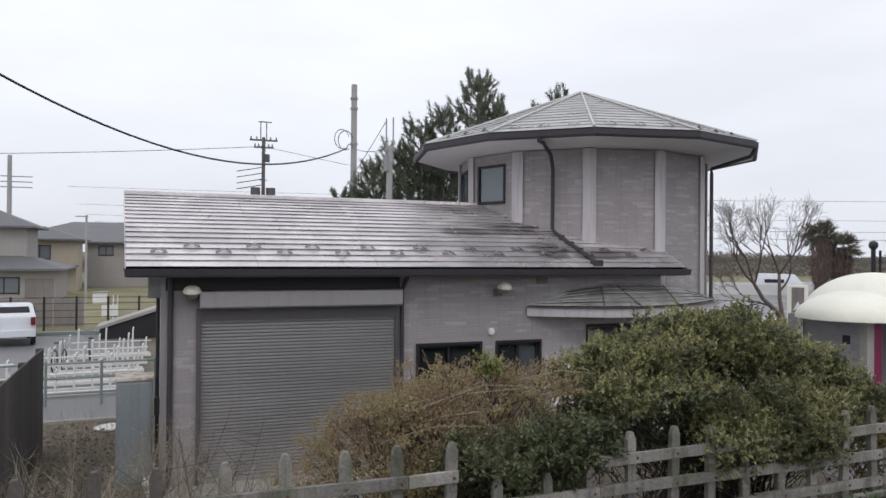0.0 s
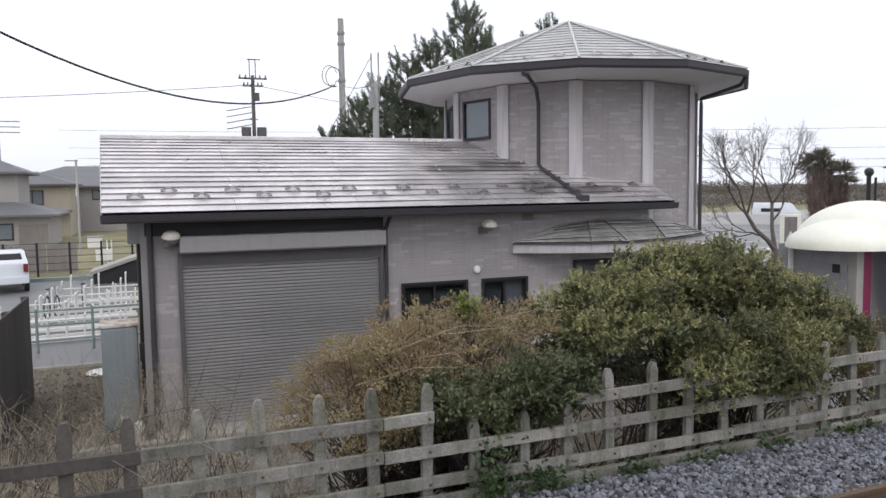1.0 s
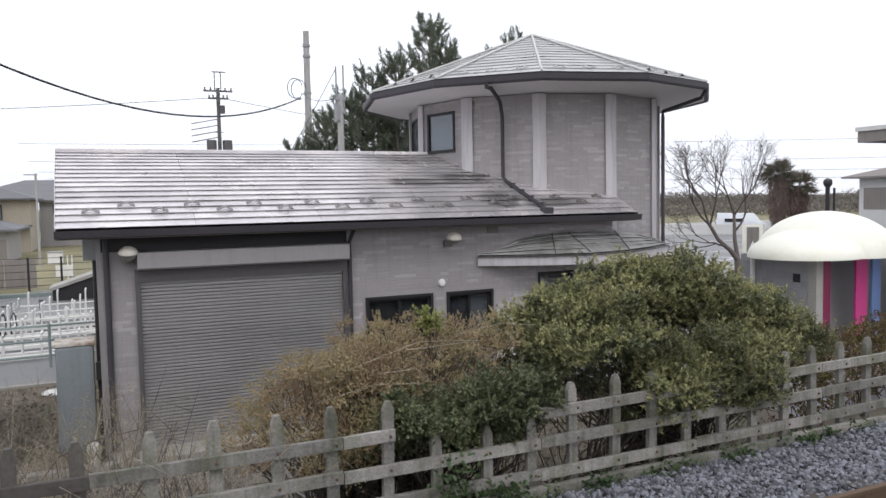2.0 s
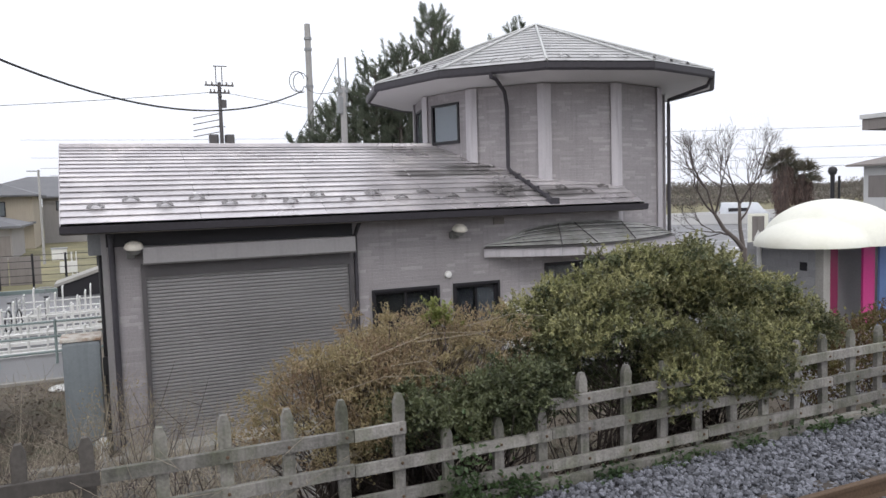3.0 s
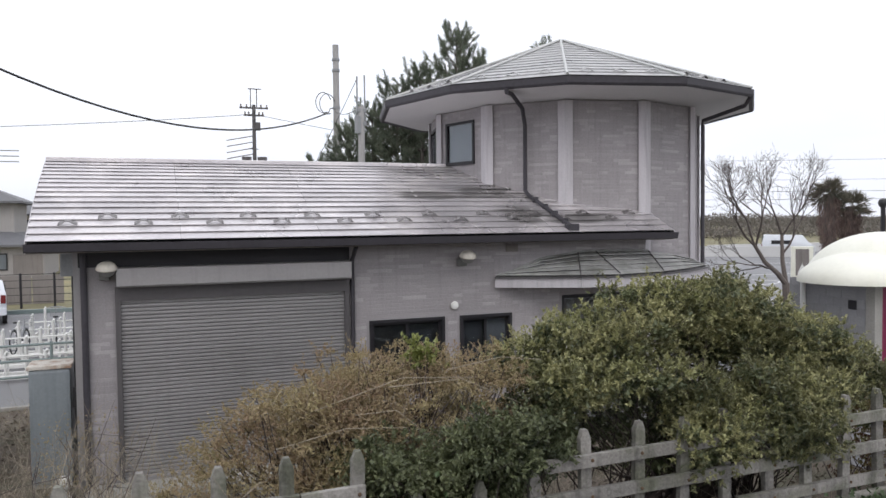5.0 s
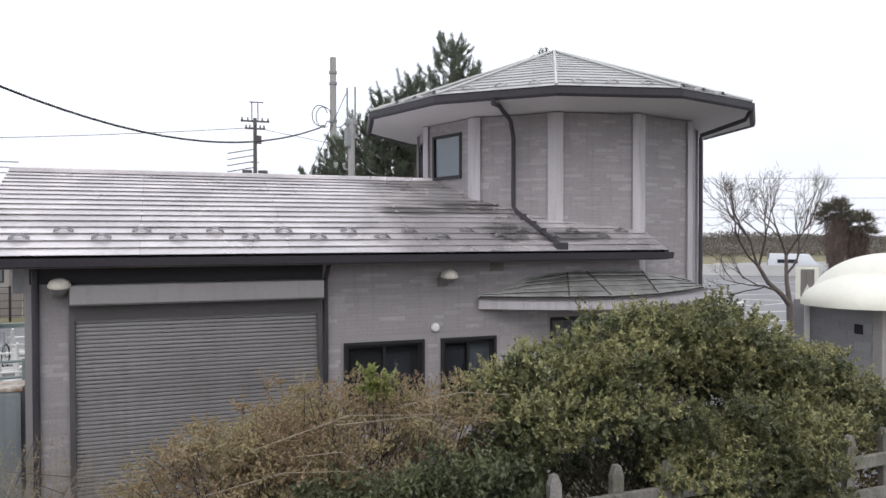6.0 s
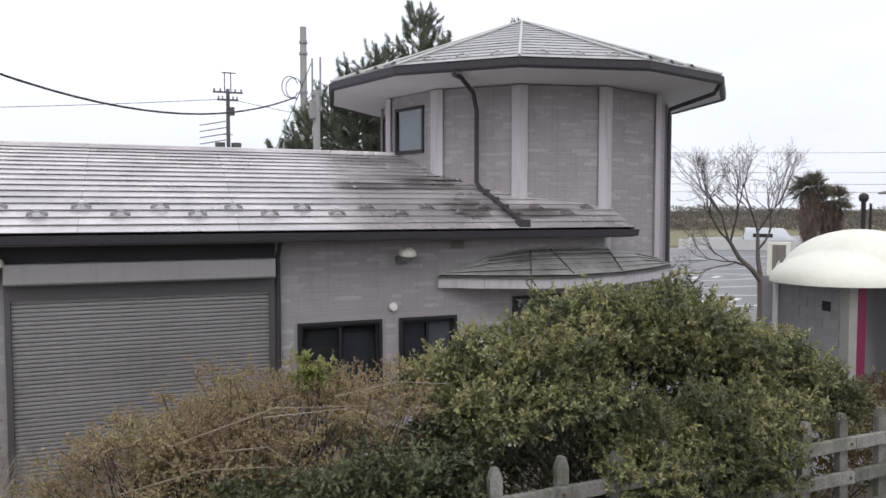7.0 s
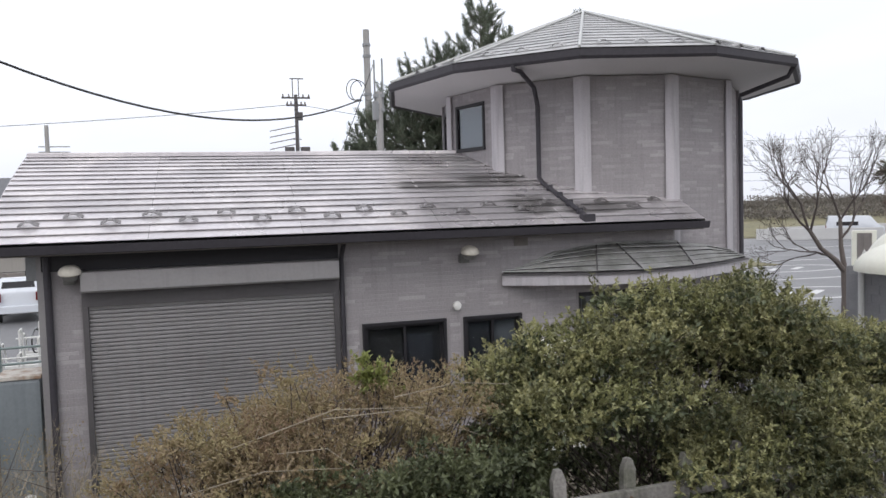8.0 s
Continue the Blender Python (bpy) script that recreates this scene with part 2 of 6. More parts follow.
M_RUST = surface("rusty_rail", (0.115, 0.074, 0.046), 0.8, metal=0.2, var=0.3, fine=40, bump=0.3)
M_RAILTOP = surface("worn_rail_head", (0.27, 0.185, 0.12), 0.5, metal=0.4, var=0.4, fine=20, bump=0.1)
M_SLEEPER = surface("dark_timber_sleeper", (0.06, 0.05, 0.042), 0.9, var=0.3, fine=30, bump=0.6)
M_STEEL = surface("galvanised_steel", (0.27, 0.28, 0.29), 0.5, metal=0.1, var=0.12, coarse=1.5, bump=0.04, streak=0.1)
M_TANK = surface("grey_painted_steel", (0.235, 0.265, 0.285), 0.5, metal=0.1, var=0.10, coarse=1.2, bump=0.04, streak=0.12)
M_RUSTTOP = surface("rust_stained_white", (0.60, 0.57, 0.52), 0.7, var=0.12, tint=(0.28, 0.17, 0.10), tint_amount=0.9, tint_scale=7.0)
M_BLACK = surface("black_plastic", (0.022, 0.022, 0.025), 0.4, var=0.15)
M_BLOCK = surface("grey_block_wall", (0.29, 0.29, 0.30), 0.9, var=0.15, fine=35, bump=0.3, each=0.06)
M_MAGENTA = surface("magenta_paint", (0.19, 0.010, 0.060), 0.45, var=0.1)
M_PINK = surface("pink_paint", (0.56, 0.055, 0.24), 0.45, var=0.1)
M_BLUE = surface("blue_paint", (0.16, 0.25, 0.50), 0.45, var=0.1)
M_RED = surface("red_paint", (0.45, 0.03, 0.04), 0.45, var=0.1)
M_BARK = surface("grey_brown_bark", (0.13, 0.11, 0.10), 0.9, var=0.3, fine=25, bump=0.7)
M_TWIG = surface("thin_twig", (0.070, 0.056, 0.052), 0.9, var=0.2, island=0.25)
M_STRAW = surface("dry_stalk", (0.30, 0.262, 0.205), 0.9, var=0.2, island=0.4)
M_POLE = surface("concrete_pole", (0.36, 0.355, 0.35), 0.85, var=0.12, streak=0.15)
M_CABLE = surface("black_cable", (0.03, 0.03, 0.032), 0.6)
M_PLASTER = surface("beige_plaster", (0.40, 0.355, 0.29), 0.9, var=0.1, streak=0.12)
M_PLASTER_GREY = surface("grey_plaster", (0.33, 0.315, 0.305), 0.9, var=0.1, streak=0.12)
M_TILE = surface("grey_roof_tile", (0.12, 0.122, 0.132), 0.6, var=0.15, fine=6, bump=0.2, each=0.08)
M_CARWHITE = surface("white_car_paint", (0.66, 0.69, 0.74), 0.25, var=0.03, bump=0.0)
M_TYRE = surface("tyre_rubber", (0.02, 0.02, 0.02), 0.8)
M_REDLENS = surface("red_lens", (0.16, 0.015, 0.015), 0.3)
M_GREENRAIL = surface("green_rail_paint", (0.19, 0.24, 0.235), 0.5, var=0.12)
M_LINE = surface("white_road_paint", (0.62, 0.62, 0.62), 0.8, var=0.15, coarse=2, fine=25)
M_SLAB = surface("dark_paving_slab", (0.14, 0.135, 0.125), 0.85, var=0.25, fine=35, bump=0.4, each=0.2)
M_BLIND_DARK = surface("grey_blind", (0.105, 0.11, 0.125), 0.9, var=0.08)
M_BLIND_NAVY = surface("dark_navy_blind", (0.030, 0.032, 0.040), 0.9, var=0.1)
M_LAMPSHADE = surface("weathered_cream_enamel", (0.56, 0.53, 0.47), 0.5, var=0.12, streak=0.2)
M_LAMPGLASS = surface("dusty_glass_bowl", (0.16, 0.16, 0.155), 0.35, var=0.15)
M_BOARD = surface("dark_weathered_board", (0.075, 0.068, 0.062), 0.85, var=0.3, fine=30, bump=0.4, each=0.25, streak=0.2)
M_PANE_FAR = surface("far_window_pane", (0.16, 0.18, 0.20), 0.15, var=0.1)
M_FARWALL = surface("pale_far_wall", (0.56, 0.56, 0.56), 0.9, var=0.08)
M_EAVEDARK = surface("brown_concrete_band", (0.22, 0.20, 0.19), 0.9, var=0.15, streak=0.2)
L_GREEN = foliage("evergreen_leaf", [(0.044, 0.056, 0.028), (0.092, 0.110, 0.048), (0.175, 0.188, 0.082), (0.31, 0.30, 0.145)])
# yellow-green young tips, made paler to paint in light from above
L_YOUNG_TOPLIT = foliage("young_toplit_evergreen_leaf", [(0.19, 0.205, 0.082), (0.31, 0.315, 0.14), (0.42, 0.40, 0.205)])
# the low shrub's own dark green; also painted shade inside and below the tall one
L_DARK_SHADE = foliage("dark_and_shaded_evergreen_leaf", [(0.024, 0.036, 0.017), (0.050, 0.067, 0.030), (0.095, 0.115, 0.052), (0.18, 0.20, 0.10)])
L_BROWN = foliage("russet_leaf", [(0.27, 0.18, 0.125), (0.39, 0.275, 0.185), (0.45, 0.34, 0.215), (0.35, 0.31, 0.155)], rough=0.6)
L_YELLOW = foliage("yellow_green_leaf", [(0.15, 0.17, 0.05), (0.28, 0.31, 0.10)])
L_IVY = foliage("ivy_leaf", [(0.022, 0.048, 0.018), (0.045, 0.090, 0.030), (0.085, 0.130, 0.052)])
L_PINE = foliage("pine_needle", [(0.080, 0.104, 0.080), (0.135, 0.165, 0.120), (0.205, 0.235, 0.165)], rough=0.6, through_light=0.3)
L_LITTER = foliage("dead_leaf", [(0.06, 0.045, 0.035), (0.12, 0.09, 0.065), (0.20, 0.16, 0.12), (0.30, 0.26, 0.21)], rough=0.9, through_light=0.0)
L_PALM = foliage("palm_frond", [(0.06, 0.075, 0.05), (0.10, 0.11, 0.075), (0.19, 0.155, 0.12)], rough=0.6)
L_FAR = foliage("far_wood_leaf", [(0.12, 0.115, 0.10), (0.17, 0.15, 0.13), (0.23, 0.205, 0.18)], rough=0.8)
L_SKIRT = foliage("dead_palm_frond", [(0.085, 0.055, 0.050), (0.14, 0.092, 0.082), (0.20, 0.145, 0.125)], rough=0.8, through_light=0.0)
L_REDDISH = foliage("reddish_hedge_leaf", [(0.10, 0.035, 0.03), (0.09, 0.10, 0.03), (0.16, 0.16, 0.05)], rough=0.6)


# ---- building helpers ----
class Shape:
    """Collects vertices and faces for one mesh."""

    def __init__(self):
        self.v, self.f = [], []

    def add(self, verts, faces):
        k = len(self.v)
        self.v += [tuple(p) for p in verts]
        self.f += [tuple(i + k for i in f) for f in faces]
        return self

    def box(self, x0, x1, y0, y1, z0, z1, m=None):
        c = [(x, y, z) for z in (z0, z1) for y in (y0, y1) for x in (x0, x1)]
        if m is not None:
            c = [m @ Vector(p) for p in c]
        return self.add(c, [(0, 2, 3, 1), (4, 5, 7, 6), (0, 1, 5, 4), (2, 6, 7, 3), (0, 4, 6, 2), (1, 3, 7, 5)])

    def prism(self, poly, lo, hi):
        """A plan polygon (anticlockwise) between two heights, which may be functions of x, y."""
        n = len(poly)
        f_lo = lo if callable(lo) else (lambda x, y: lo)
        f_hi = hi if callable(hi) else (lambda x, y: hi)
        vs = [(x, y, f_lo(x, y)) for x, y in poly] + [(x, y, f_hi(x, y)) for x, y in poly]
        fs = [tuple(range(n - 1, -1, -1)), tuple(range(n, 2 * n))]
        fs += [(i, (i + 1) % n, n + (i + 1) % n, n + i) for i in range(n)]
        return self.add(vs, fs)

    def tube(self, pts, r, sides=8, r2=None, cap=True):
        """A round bar along points, tapering from r to r2."""
        pts = [Vector(p) for p in pts]
        n = len(pts)
        r2 = r if r2 is None else r2
        up = Vector((0, 0, 1))
        vs, fs = [], []
        side = None
        for i, p in enumerate(pts):
            d = (pts[min(i + 1, n - 1)] - pts[max(i - 1, 0)]).normalized()
            if side is None:
                side = d.cross(up if abs(d.z) < 0.95 else Vector((1, 0, 0))).normalized()
            else:
                side = (side - d * side.dot(d)).normalized()
            other = d.cross(side)
            rad = r + (r2 - r) * i / max(1, n - 1)
            for k in range(sides):
                a = 2 * math.pi * k / sides
                vs.append(p + rad * (math.cos(a) * side + math.sin(a) * other))
        for i in range(n - 1):
            for k in range(sides):
                a, b = i * sides + k, i * sides + (k + 1) % sides
                fs.append((a, a + sides, b + sides, b))
        if cap:
            fs.append(tuple(range(sides)))
            fs.append(tuple((n - 1) * sides + k for k in range(sides - 1, -1, -1)))
        return self.add(vs, fs)

    def lathe(self, profile, centre=(0, 0, 0), sides=20, m=None):
        """Turns (radius, height) pairs round the z axis."""
        vs, fs = [], []
        for r, z in profile:
            for k in range(sides):
                a = 2 * math.pi * k / sides
                p = Vector((r * math.cos(a), r * math.sin(a), z))
                vs.append((m @ p if m is not None else p) + Vector(centre))
        for i in range(len(profile) - 1):
            for k in range(sides):
                a, b = i * sides + k, i * sides + (k + 1) % sides
                fs.append((a, b, b + sides, a + sides))
        fs.append(tuple(range(sides - 1, -1, -1)))
        fs.append(tuple((len(profile) - 1) * sides + k for k in range(sides)))
        return self.add(vs, fs)

    def mesh(self, name, material, bevel=0.0, smooth=False):
        me = bpy.data.meshes.new(name)
        me.from_pydata(self.v, [], self.f)
        bm = bmesh.new()
        bm.from_mesh(me)
        if bevel:
            bmesh.ops.bevel(bm, geom=bm.edges[:], offset=bevel, segments=2, profile=0.7, affect="EDGES", clamp_overlap=True)
        bmesh.ops.recalc_face_normals(bm, faces=bm.faces[:])
        for f in bm.faces:
            f.smooth = smooth
        bm.to_mesh(me)
        bm.free()
        me.materials.append(material)
        return me

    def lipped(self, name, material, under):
        """A mesh whose first two faces, the recess below its lip, take a second material, dark to paint the gap's
        shade.
        """
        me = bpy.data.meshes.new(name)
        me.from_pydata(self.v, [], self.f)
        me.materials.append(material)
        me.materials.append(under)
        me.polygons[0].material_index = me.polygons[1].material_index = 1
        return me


def part(name, shape, material, parent=None, label="", bevel=0.0, smooth=False):
    ob = new(name, shape.mesh(name, material, bevel, smooth))
    if smooth:
        ob.data.set_sharp_from_angle(angle=radians(38))
    ob.parent = parent
    return tagged(ob, label)


def shared(name, mesh, parent, at=None, label=""):
    ob = new(name, mesh)
    ob.parent = parent
    if at is not None:
        ob.matrix_basis = at
    return tagged(ob, label)


def raw(name, verts, faces, material, parent=None, smooth=False):
    """A mesh straight from number arrays."""
    me = bpy.data.meshes.new(name)
    me.from_pydata(verts.tolist() if hasattr(verts, "tolist") else verts, [], faces.tolist() if hasattr(faces, "tolist") else faces)
    me.materials.append(material)
    if smooth:
        me.polygons.foreach_set("use_smooth", [True] * len(me.polygons))
    ob = new(name, me)
    ob.parent = parent
    return ob


def thing(name, label, category, group="", at=None):
    ob = new(name)
    ob.empty_display_size = 0.2
    if at is not None:
        ob.matrix_basis = at
    return tagged(ob, label, category, group)


def structure(name, shape, material, label, category, bevel=0.0, smooth=False):
    return tagged(part(name, shape, material, None, "", bevel, smooth), label, category, "", "structure")


def leaf_mesh(name, pos, out, length, width, material, parent, rng, droop=0.2, loose=0.9):
    """Small folded leaves at points, pointing roughly outward."""
    n = len(pos)
    d = out + rng.normal(0, loose, (n, 3))
    d[:, 2] -= droop
    d /= np.linalg.norm(d, axis=1, keepdims=True) + 1e-9
    s = np.cross(d, rng.normal(0, 1, (n, 3)) + np.array([0, 0, 0.8]))
    s /= np.linalg.norm(s, axis=1, keepdims=True) + 1e-9
    nn = np.cross(s, d)
    ln = length * rng.uniform(0.65, 1.3, (n, 1))
    wd = width * rng.uniform(0.7, 1.25, (n, 1))
    v = np.stack([pos, pos + d * ln * 0.5 + s * wd * 0.5 + nn * wd * 0.18, pos + d * ln, pos + d * ln * 0.5 - s * wd * 0.5 + nn * wd * 0.18], 1).reshape(-1, 3)
    f = np.arange(4 * n).reshape(n, 4)
    return raw(name, v, f, material, parent)


def branch_net(blobs, root, rng, count=60, r=0.012):
    """Thin wood from a root up into rounded masses."""
    s = Shape()
    for k in range(count):
        cx, cy, cz, rx, ry, rz = blobs[k % len(blobs)]
        u = rng.normal(0, 1, 3)
        u /= np.linalg.norm(u)
        end = np.array([cx, cy, cz]) + u * [rx, ry, rz] * rng.uniform(0.5, 0.98)
        a = np.array(root[k % len(root)]) + rng.normal(0, 0.06, 3) * [1, 1, 0]
        mid = a * 0.45 + end * 0.55 + rng.normal(0, 0.10, 3) + [0, 0, -0.12]
        mid2 = a * 0.8 + end * 0.2 + rng.normal(0, 0.05, 3)
        s.tube([a, mid2, mid, end], r * rng.uniform(0.7, 1.3), 5, 0.003, cap=False)
    return s


# ---- ground ----
def track_y(x):
    """Lines along the railway bend away a little to the east."""
    return 0.0035 * max(0.0, x - 2.0) ** 2


GROUND = Shape()
xs = [-900, -300, -120, -60, -30, -16, -9, -6, -4, -2, 0, 2, 4, 6, 8, 10, 12, 15, 20, 30, 60, 120, 300, 900]
ys = [(-900, 0.55), (-60, 0.55), (-12.5, 0.55), (-10.5, 0.62), (-9.3, 0.66), (-8.6, 0.74), (-5.62, 0.74), (-5.45, 0.70), (-5.0, 0.45), (-4.2, 0.12), (-3.4, 0.0), (0, 0.0), (5.3, 0.0), (20, 0.0), (60, 0.0), (300, 0.0), (1500, 0.0)]
gv = [(x, y + (track_y(min(x, 16)) if -12 < y < -3 else 0), z) for y, z in ys for x in xs]
gf = [(j * len(xs) + i, j * len(xs) + i + 1, (j + 1) * len(xs) + i + 1, (j + 1) * len(xs) + i) for j in range(len(ys) - 1) for i in range(len(xs) - 1)]
GROUND.add(gv, gf)
structure("ground", GROUND, M_SOIL, "dry brown earth and thin weeds around the building", "ground")
lot = Shape().box(9.5, 120, -3.2, 46, -0.2, 0.012)
structure("pavement_lot", lot, M_ASPHALT, "worn grey asphalt car park with white markings", "car park")
yard = Shape().box(-30, -0.9, 5.4, 22.6, -0.2, 0.010)
structure("pavement_yard", yard, M_ASPHALT, "grey asphalt yard with bicycle racks", "yard")
structure("field", Shape().box(-60, 30, 22.8, 120, -0.2, 0.05), M_GRASS, "yellowing winter grass field beyond the yard", "field")
structure("far_field", Shape().box(30, 400, 47.5, 300, -0.2, 0.05), M_GRASS, "flat winter fields in the distance", "field")
# white kerb before the shutter and a paved strip
kerb = thing("kerb", "pale weathered concrete kerb edging in front of the shutter", "kerb")
kx = -1.6
while kx < 3.6:
    part("kerb_stone", Shape().box(kx, kx + 0.585, -0.62, -0.46, -0.05, 0.09), M_KERB, kerb, bevel=0.012)
    kx += 0.6
structure("pavement_apron", Shape().box(-0.42, 3.5, -0.455, -0.005, -0.05, 0.07), M_KERB, "rough concrete apron under the shutter", "apron", bevel=0.01)
apron = thing("paving", "dark mossy paving slabs in front of the building", "paving")
prng = np.random.default_rng(5)
for i in range(9):
    for j in range(5):
        x0, y0 = -0.9 + i * 0.46 + (j % 2) * 0.2, -3.0 + j * 0.47
        part("slab", Shape().box(x0, x0 + 0.44, y0, y0 + 0.45, -0.05, 0.02 + prng.uniform(0, 0.012)), M_SLAB, apron)

# ---- station house ----
CX, CY, RW, RE, PH = 8.303, 2.905, 2.72, 3.725, -118.4
house = thing("station_house", "low grey brick building with a twelve-sided tower and metal roofs", "building")


def ring(r, k, z=0.0):
    a = radians(PH + 30 * k)
    return Vector((CX + r * math.cos(a), CY + r * math.sin(a), z))


BRICKS = []


def facing(origin, u, width, z0, z1, holes, rng, store, h=0.052, proud=0.0018):
    """Long thin brick faces laid in courses on an upright plane; holes are (u0, u1, z0, z1)."""
    u = Vector(u).normalized()
    nrm = Vector((u.y, -u.x, 0))
    z, row = z0, 0
    while z < z1 - 0.02:
        top = min(z + h - 0.004, z1)
        x = -rng.uniform(0, 0.2)
        while x < width:
            ln = rng.choice([0.16, 0.22, 0.30, 0.38])
            a, b = max(0.0, x), min(width, x + ln - 0.003)
            x += ln
            spans = [(a, b)]
            for h0, h1, q0, q1 in holes:
                if top > q0 and z < q1:
                    cut = []
                    for s, e in spans:
                        if e <= h0 or s >= h1:
                            cut.append((s, e))
                        else:
                            if s < h0:
                                cut.append((s, h0))
                            if e > h1:
                                cut.append((h1, e))
                    spans = cut
            for s, e in spans:
                if e - s > 0.025:
                    store.append((Vector(origin), u, nrm, s, e, z, top, proud * rng.uniform(0.5, 1.5)))
        z += h
        row += 1


def brick_verts(b):
    o, u, nrm, s, e, z, top, p = b
    c = 0.003
    low = [o + u * s, o + u * e, o + u * e, o + u * s]
    zz = [z, z, top, top]
    back = [Vector((q.x, q.y, w)) for q, w in zip(low, zz)]
    ins = [o + u * (s + c), o + u * (e - c), o + u * (e - c), o + u * (s + c)]
    zi = [z + c, z + c, top - c, top - c]
    front = [Vector((q.x, q.y, w)) + nrm * p for q, w in zip(ins, zi)]
    return back + front, [(4, 5, 6, 7), (0, 1, 5, 4), (1, 2, 6, 5), (2, 3, 7, 6), (3, 0, 4, 7)]


def lay(store, wall, nearest):
    """The bricks inside the given stretch become pieces of their own, the rest one joined facing."""
    rest, count = Shape(), 0
    for b in store:
        mid = b[0] + b[1] * ((b[3] + b[4]) / 2)
        vs, fs = brick_verts(b)
        if count < 300 and nearest(mid.x, (b[5] + b[6]) / 2):
            me = bpy.data.meshes.new("brick")
            me.from_pydata(vs, [], fs)
            me.materials.append(M_BRICK)
            ob = new("brick", me)
            ob.parent = wall
            count += 1
        else:
            rest.add(vs, fs)
    me = bpy.data.meshes.new("brick_facing")
    me.from_pydata(rest.v, [], rest.f)
    me.materials.append(M_BRICK)
    ob = new("brick_facing", me)
    ob.parent = wall
    tagged(ob, "grey-pink long thin bricks in low relief", kind="stuff")


EAVE_Y, EAVE_Z, RIDGE_Y, RIDGE_Z = -0.46, 3.27, 2.69, 4.52
SLOPE = math.atan2(RIDGE_Z - EAVE_Z, RIDGE_Y - EAVE_Y)
ROOF_L, ROOF_R, WALL_L, WALL_R = -1.03, 8.47, -0.45, 8.25


BOW = 0.075


def roof_z(y):
    """The main roof bows up a little between eaves and ridge."""
    t = (y - EAVE_Y) / (RIDGE_Y - EAVE_Y)
    return EAVE_Z + (RIDGE_Z - EAVE_Z) * t + 4 * BOW * t * (1 - t)


# front wall with openings, left as boxes butted end to end
FRONT_HOLES = [(0.0, 3.05, 0.0, 2.50), (3.395, 4.582, 0.98, 2.018), (4.832, 5.719, 0.98, 2.018), (6.63, 8.10, 0.0, 2.25)]


def wall_with_holes(x0, x1, z0, z1, y0, y1, holes, m=None):
    """One slab of wall with openings cut right through it."""
    cx = sorted({x0, x1, *[v for h in holes for v in h[:2]]})
    cz = sorted({z0, z1, *[min(max(v, z0), z1) for h in holes for v in h[2:]]})
    solid = {}
    for i in range(len(cx) - 1):
        for j in range(len(cz) - 1):
            mx, mz = (cx[i] + cx[i + 1]) / 2, (cz[j] + cz[j + 1]) / 2
            solid[i, j] = not any(h[0] < mx < h[1] and h[2] < mz < h[3] for h in holes)
    s, index = Shape(), {}

    def at(i, j, back):
        if (i, j, back) not in index:
            index[i, j, back] = len(s.v)
            p = Vector((cx[i], y1 if back else y0, cz[j]))
            s.v.append(tuple(m @ p if m is not None else p))
        return index[i, j, back]

    for (i, j), full in solid.items():
        if not full:
            continue
        for back in (0, 1):
            s.f.append((at(i, j, back), at(i + 1, j, back), at(i + 1, j + 1, back), at(i, j + 1, back)))
        for (di, dj), (p, q) in {(-1, 0): ((i, j), (i, j + 1)), (1, 0): ((i + 1, j), (i + 1, j + 1)), (0, -1): ((i, j), (i + 1, j)), (0, 1): ((i, j + 1), (i + 1, j + 1))}.items():
            if not solid.get((i + di, j + dj), False):
                s.f.append((at(*p, 0), at(*q, 0), at(*q, 1), at(*p, 1)))
    return s


wall_front = part("wall", wall_with_holes(WALL_L, WALL_R, 0, 3.30, 0.0, 0.15, FRONT_HOLES), M_MORTAR, house, "grey brick front wall")
side = Shape()
side.add([(WALL_L, 0.15, 0), (WALL_L + 0.15, 0.15, 0), (WALL_L, 5.4, 0), (WALL_L + 0.15, 5.4, 0), (WALL_L, 0.15, 3.42), (WALL_L + 0.15, 0.15, 3.42),
          (WALL_L, 5.4, 3.34), (WALL_L + 0.15, 5.4, 3.34), (WALL_L, RIDGE_Y, 4.40), (WALL_L + 0.15, RIDGE_Y, 4.40)],
         [(0, 4, 8, 6, 2), (1, 3, 7, 9, 5), (0, 1, 5, 4), (2, 6, 7, 3), (4, 5, 9, 8), (8, 9, 7, 6), (0, 2, 3, 1)])
part("wall", side, M_BRICK, house, "grey gable end wall")
part("wall", Shape().box(WALL_L, 9.0, 5.4, 5.55, 0, 3.3), M_BRICK, house, "grey back wall")
part("floor_slab", Shape().box(WALL_L + 0.02, 8.2, 0.16, 5.38, 0.0, 0.06), M_DARK, house)
rng_b = random.Random(3)
front_bricks = []
facing((WALL_L + 0.005, 0.0, 0), (1, 0, 0), WALL_R - WALL_L - 0.01, 0.02, 3.27,
       [(a - WALL_L - 0.05, b - WALL_L + 0.05, c - 0.04, d + 0.04) for a, b, c, d in FRONT_HOLES] + [(0, 3.16 - WALL_L, 2.62, 3.4)], rng_b, front_bricks)

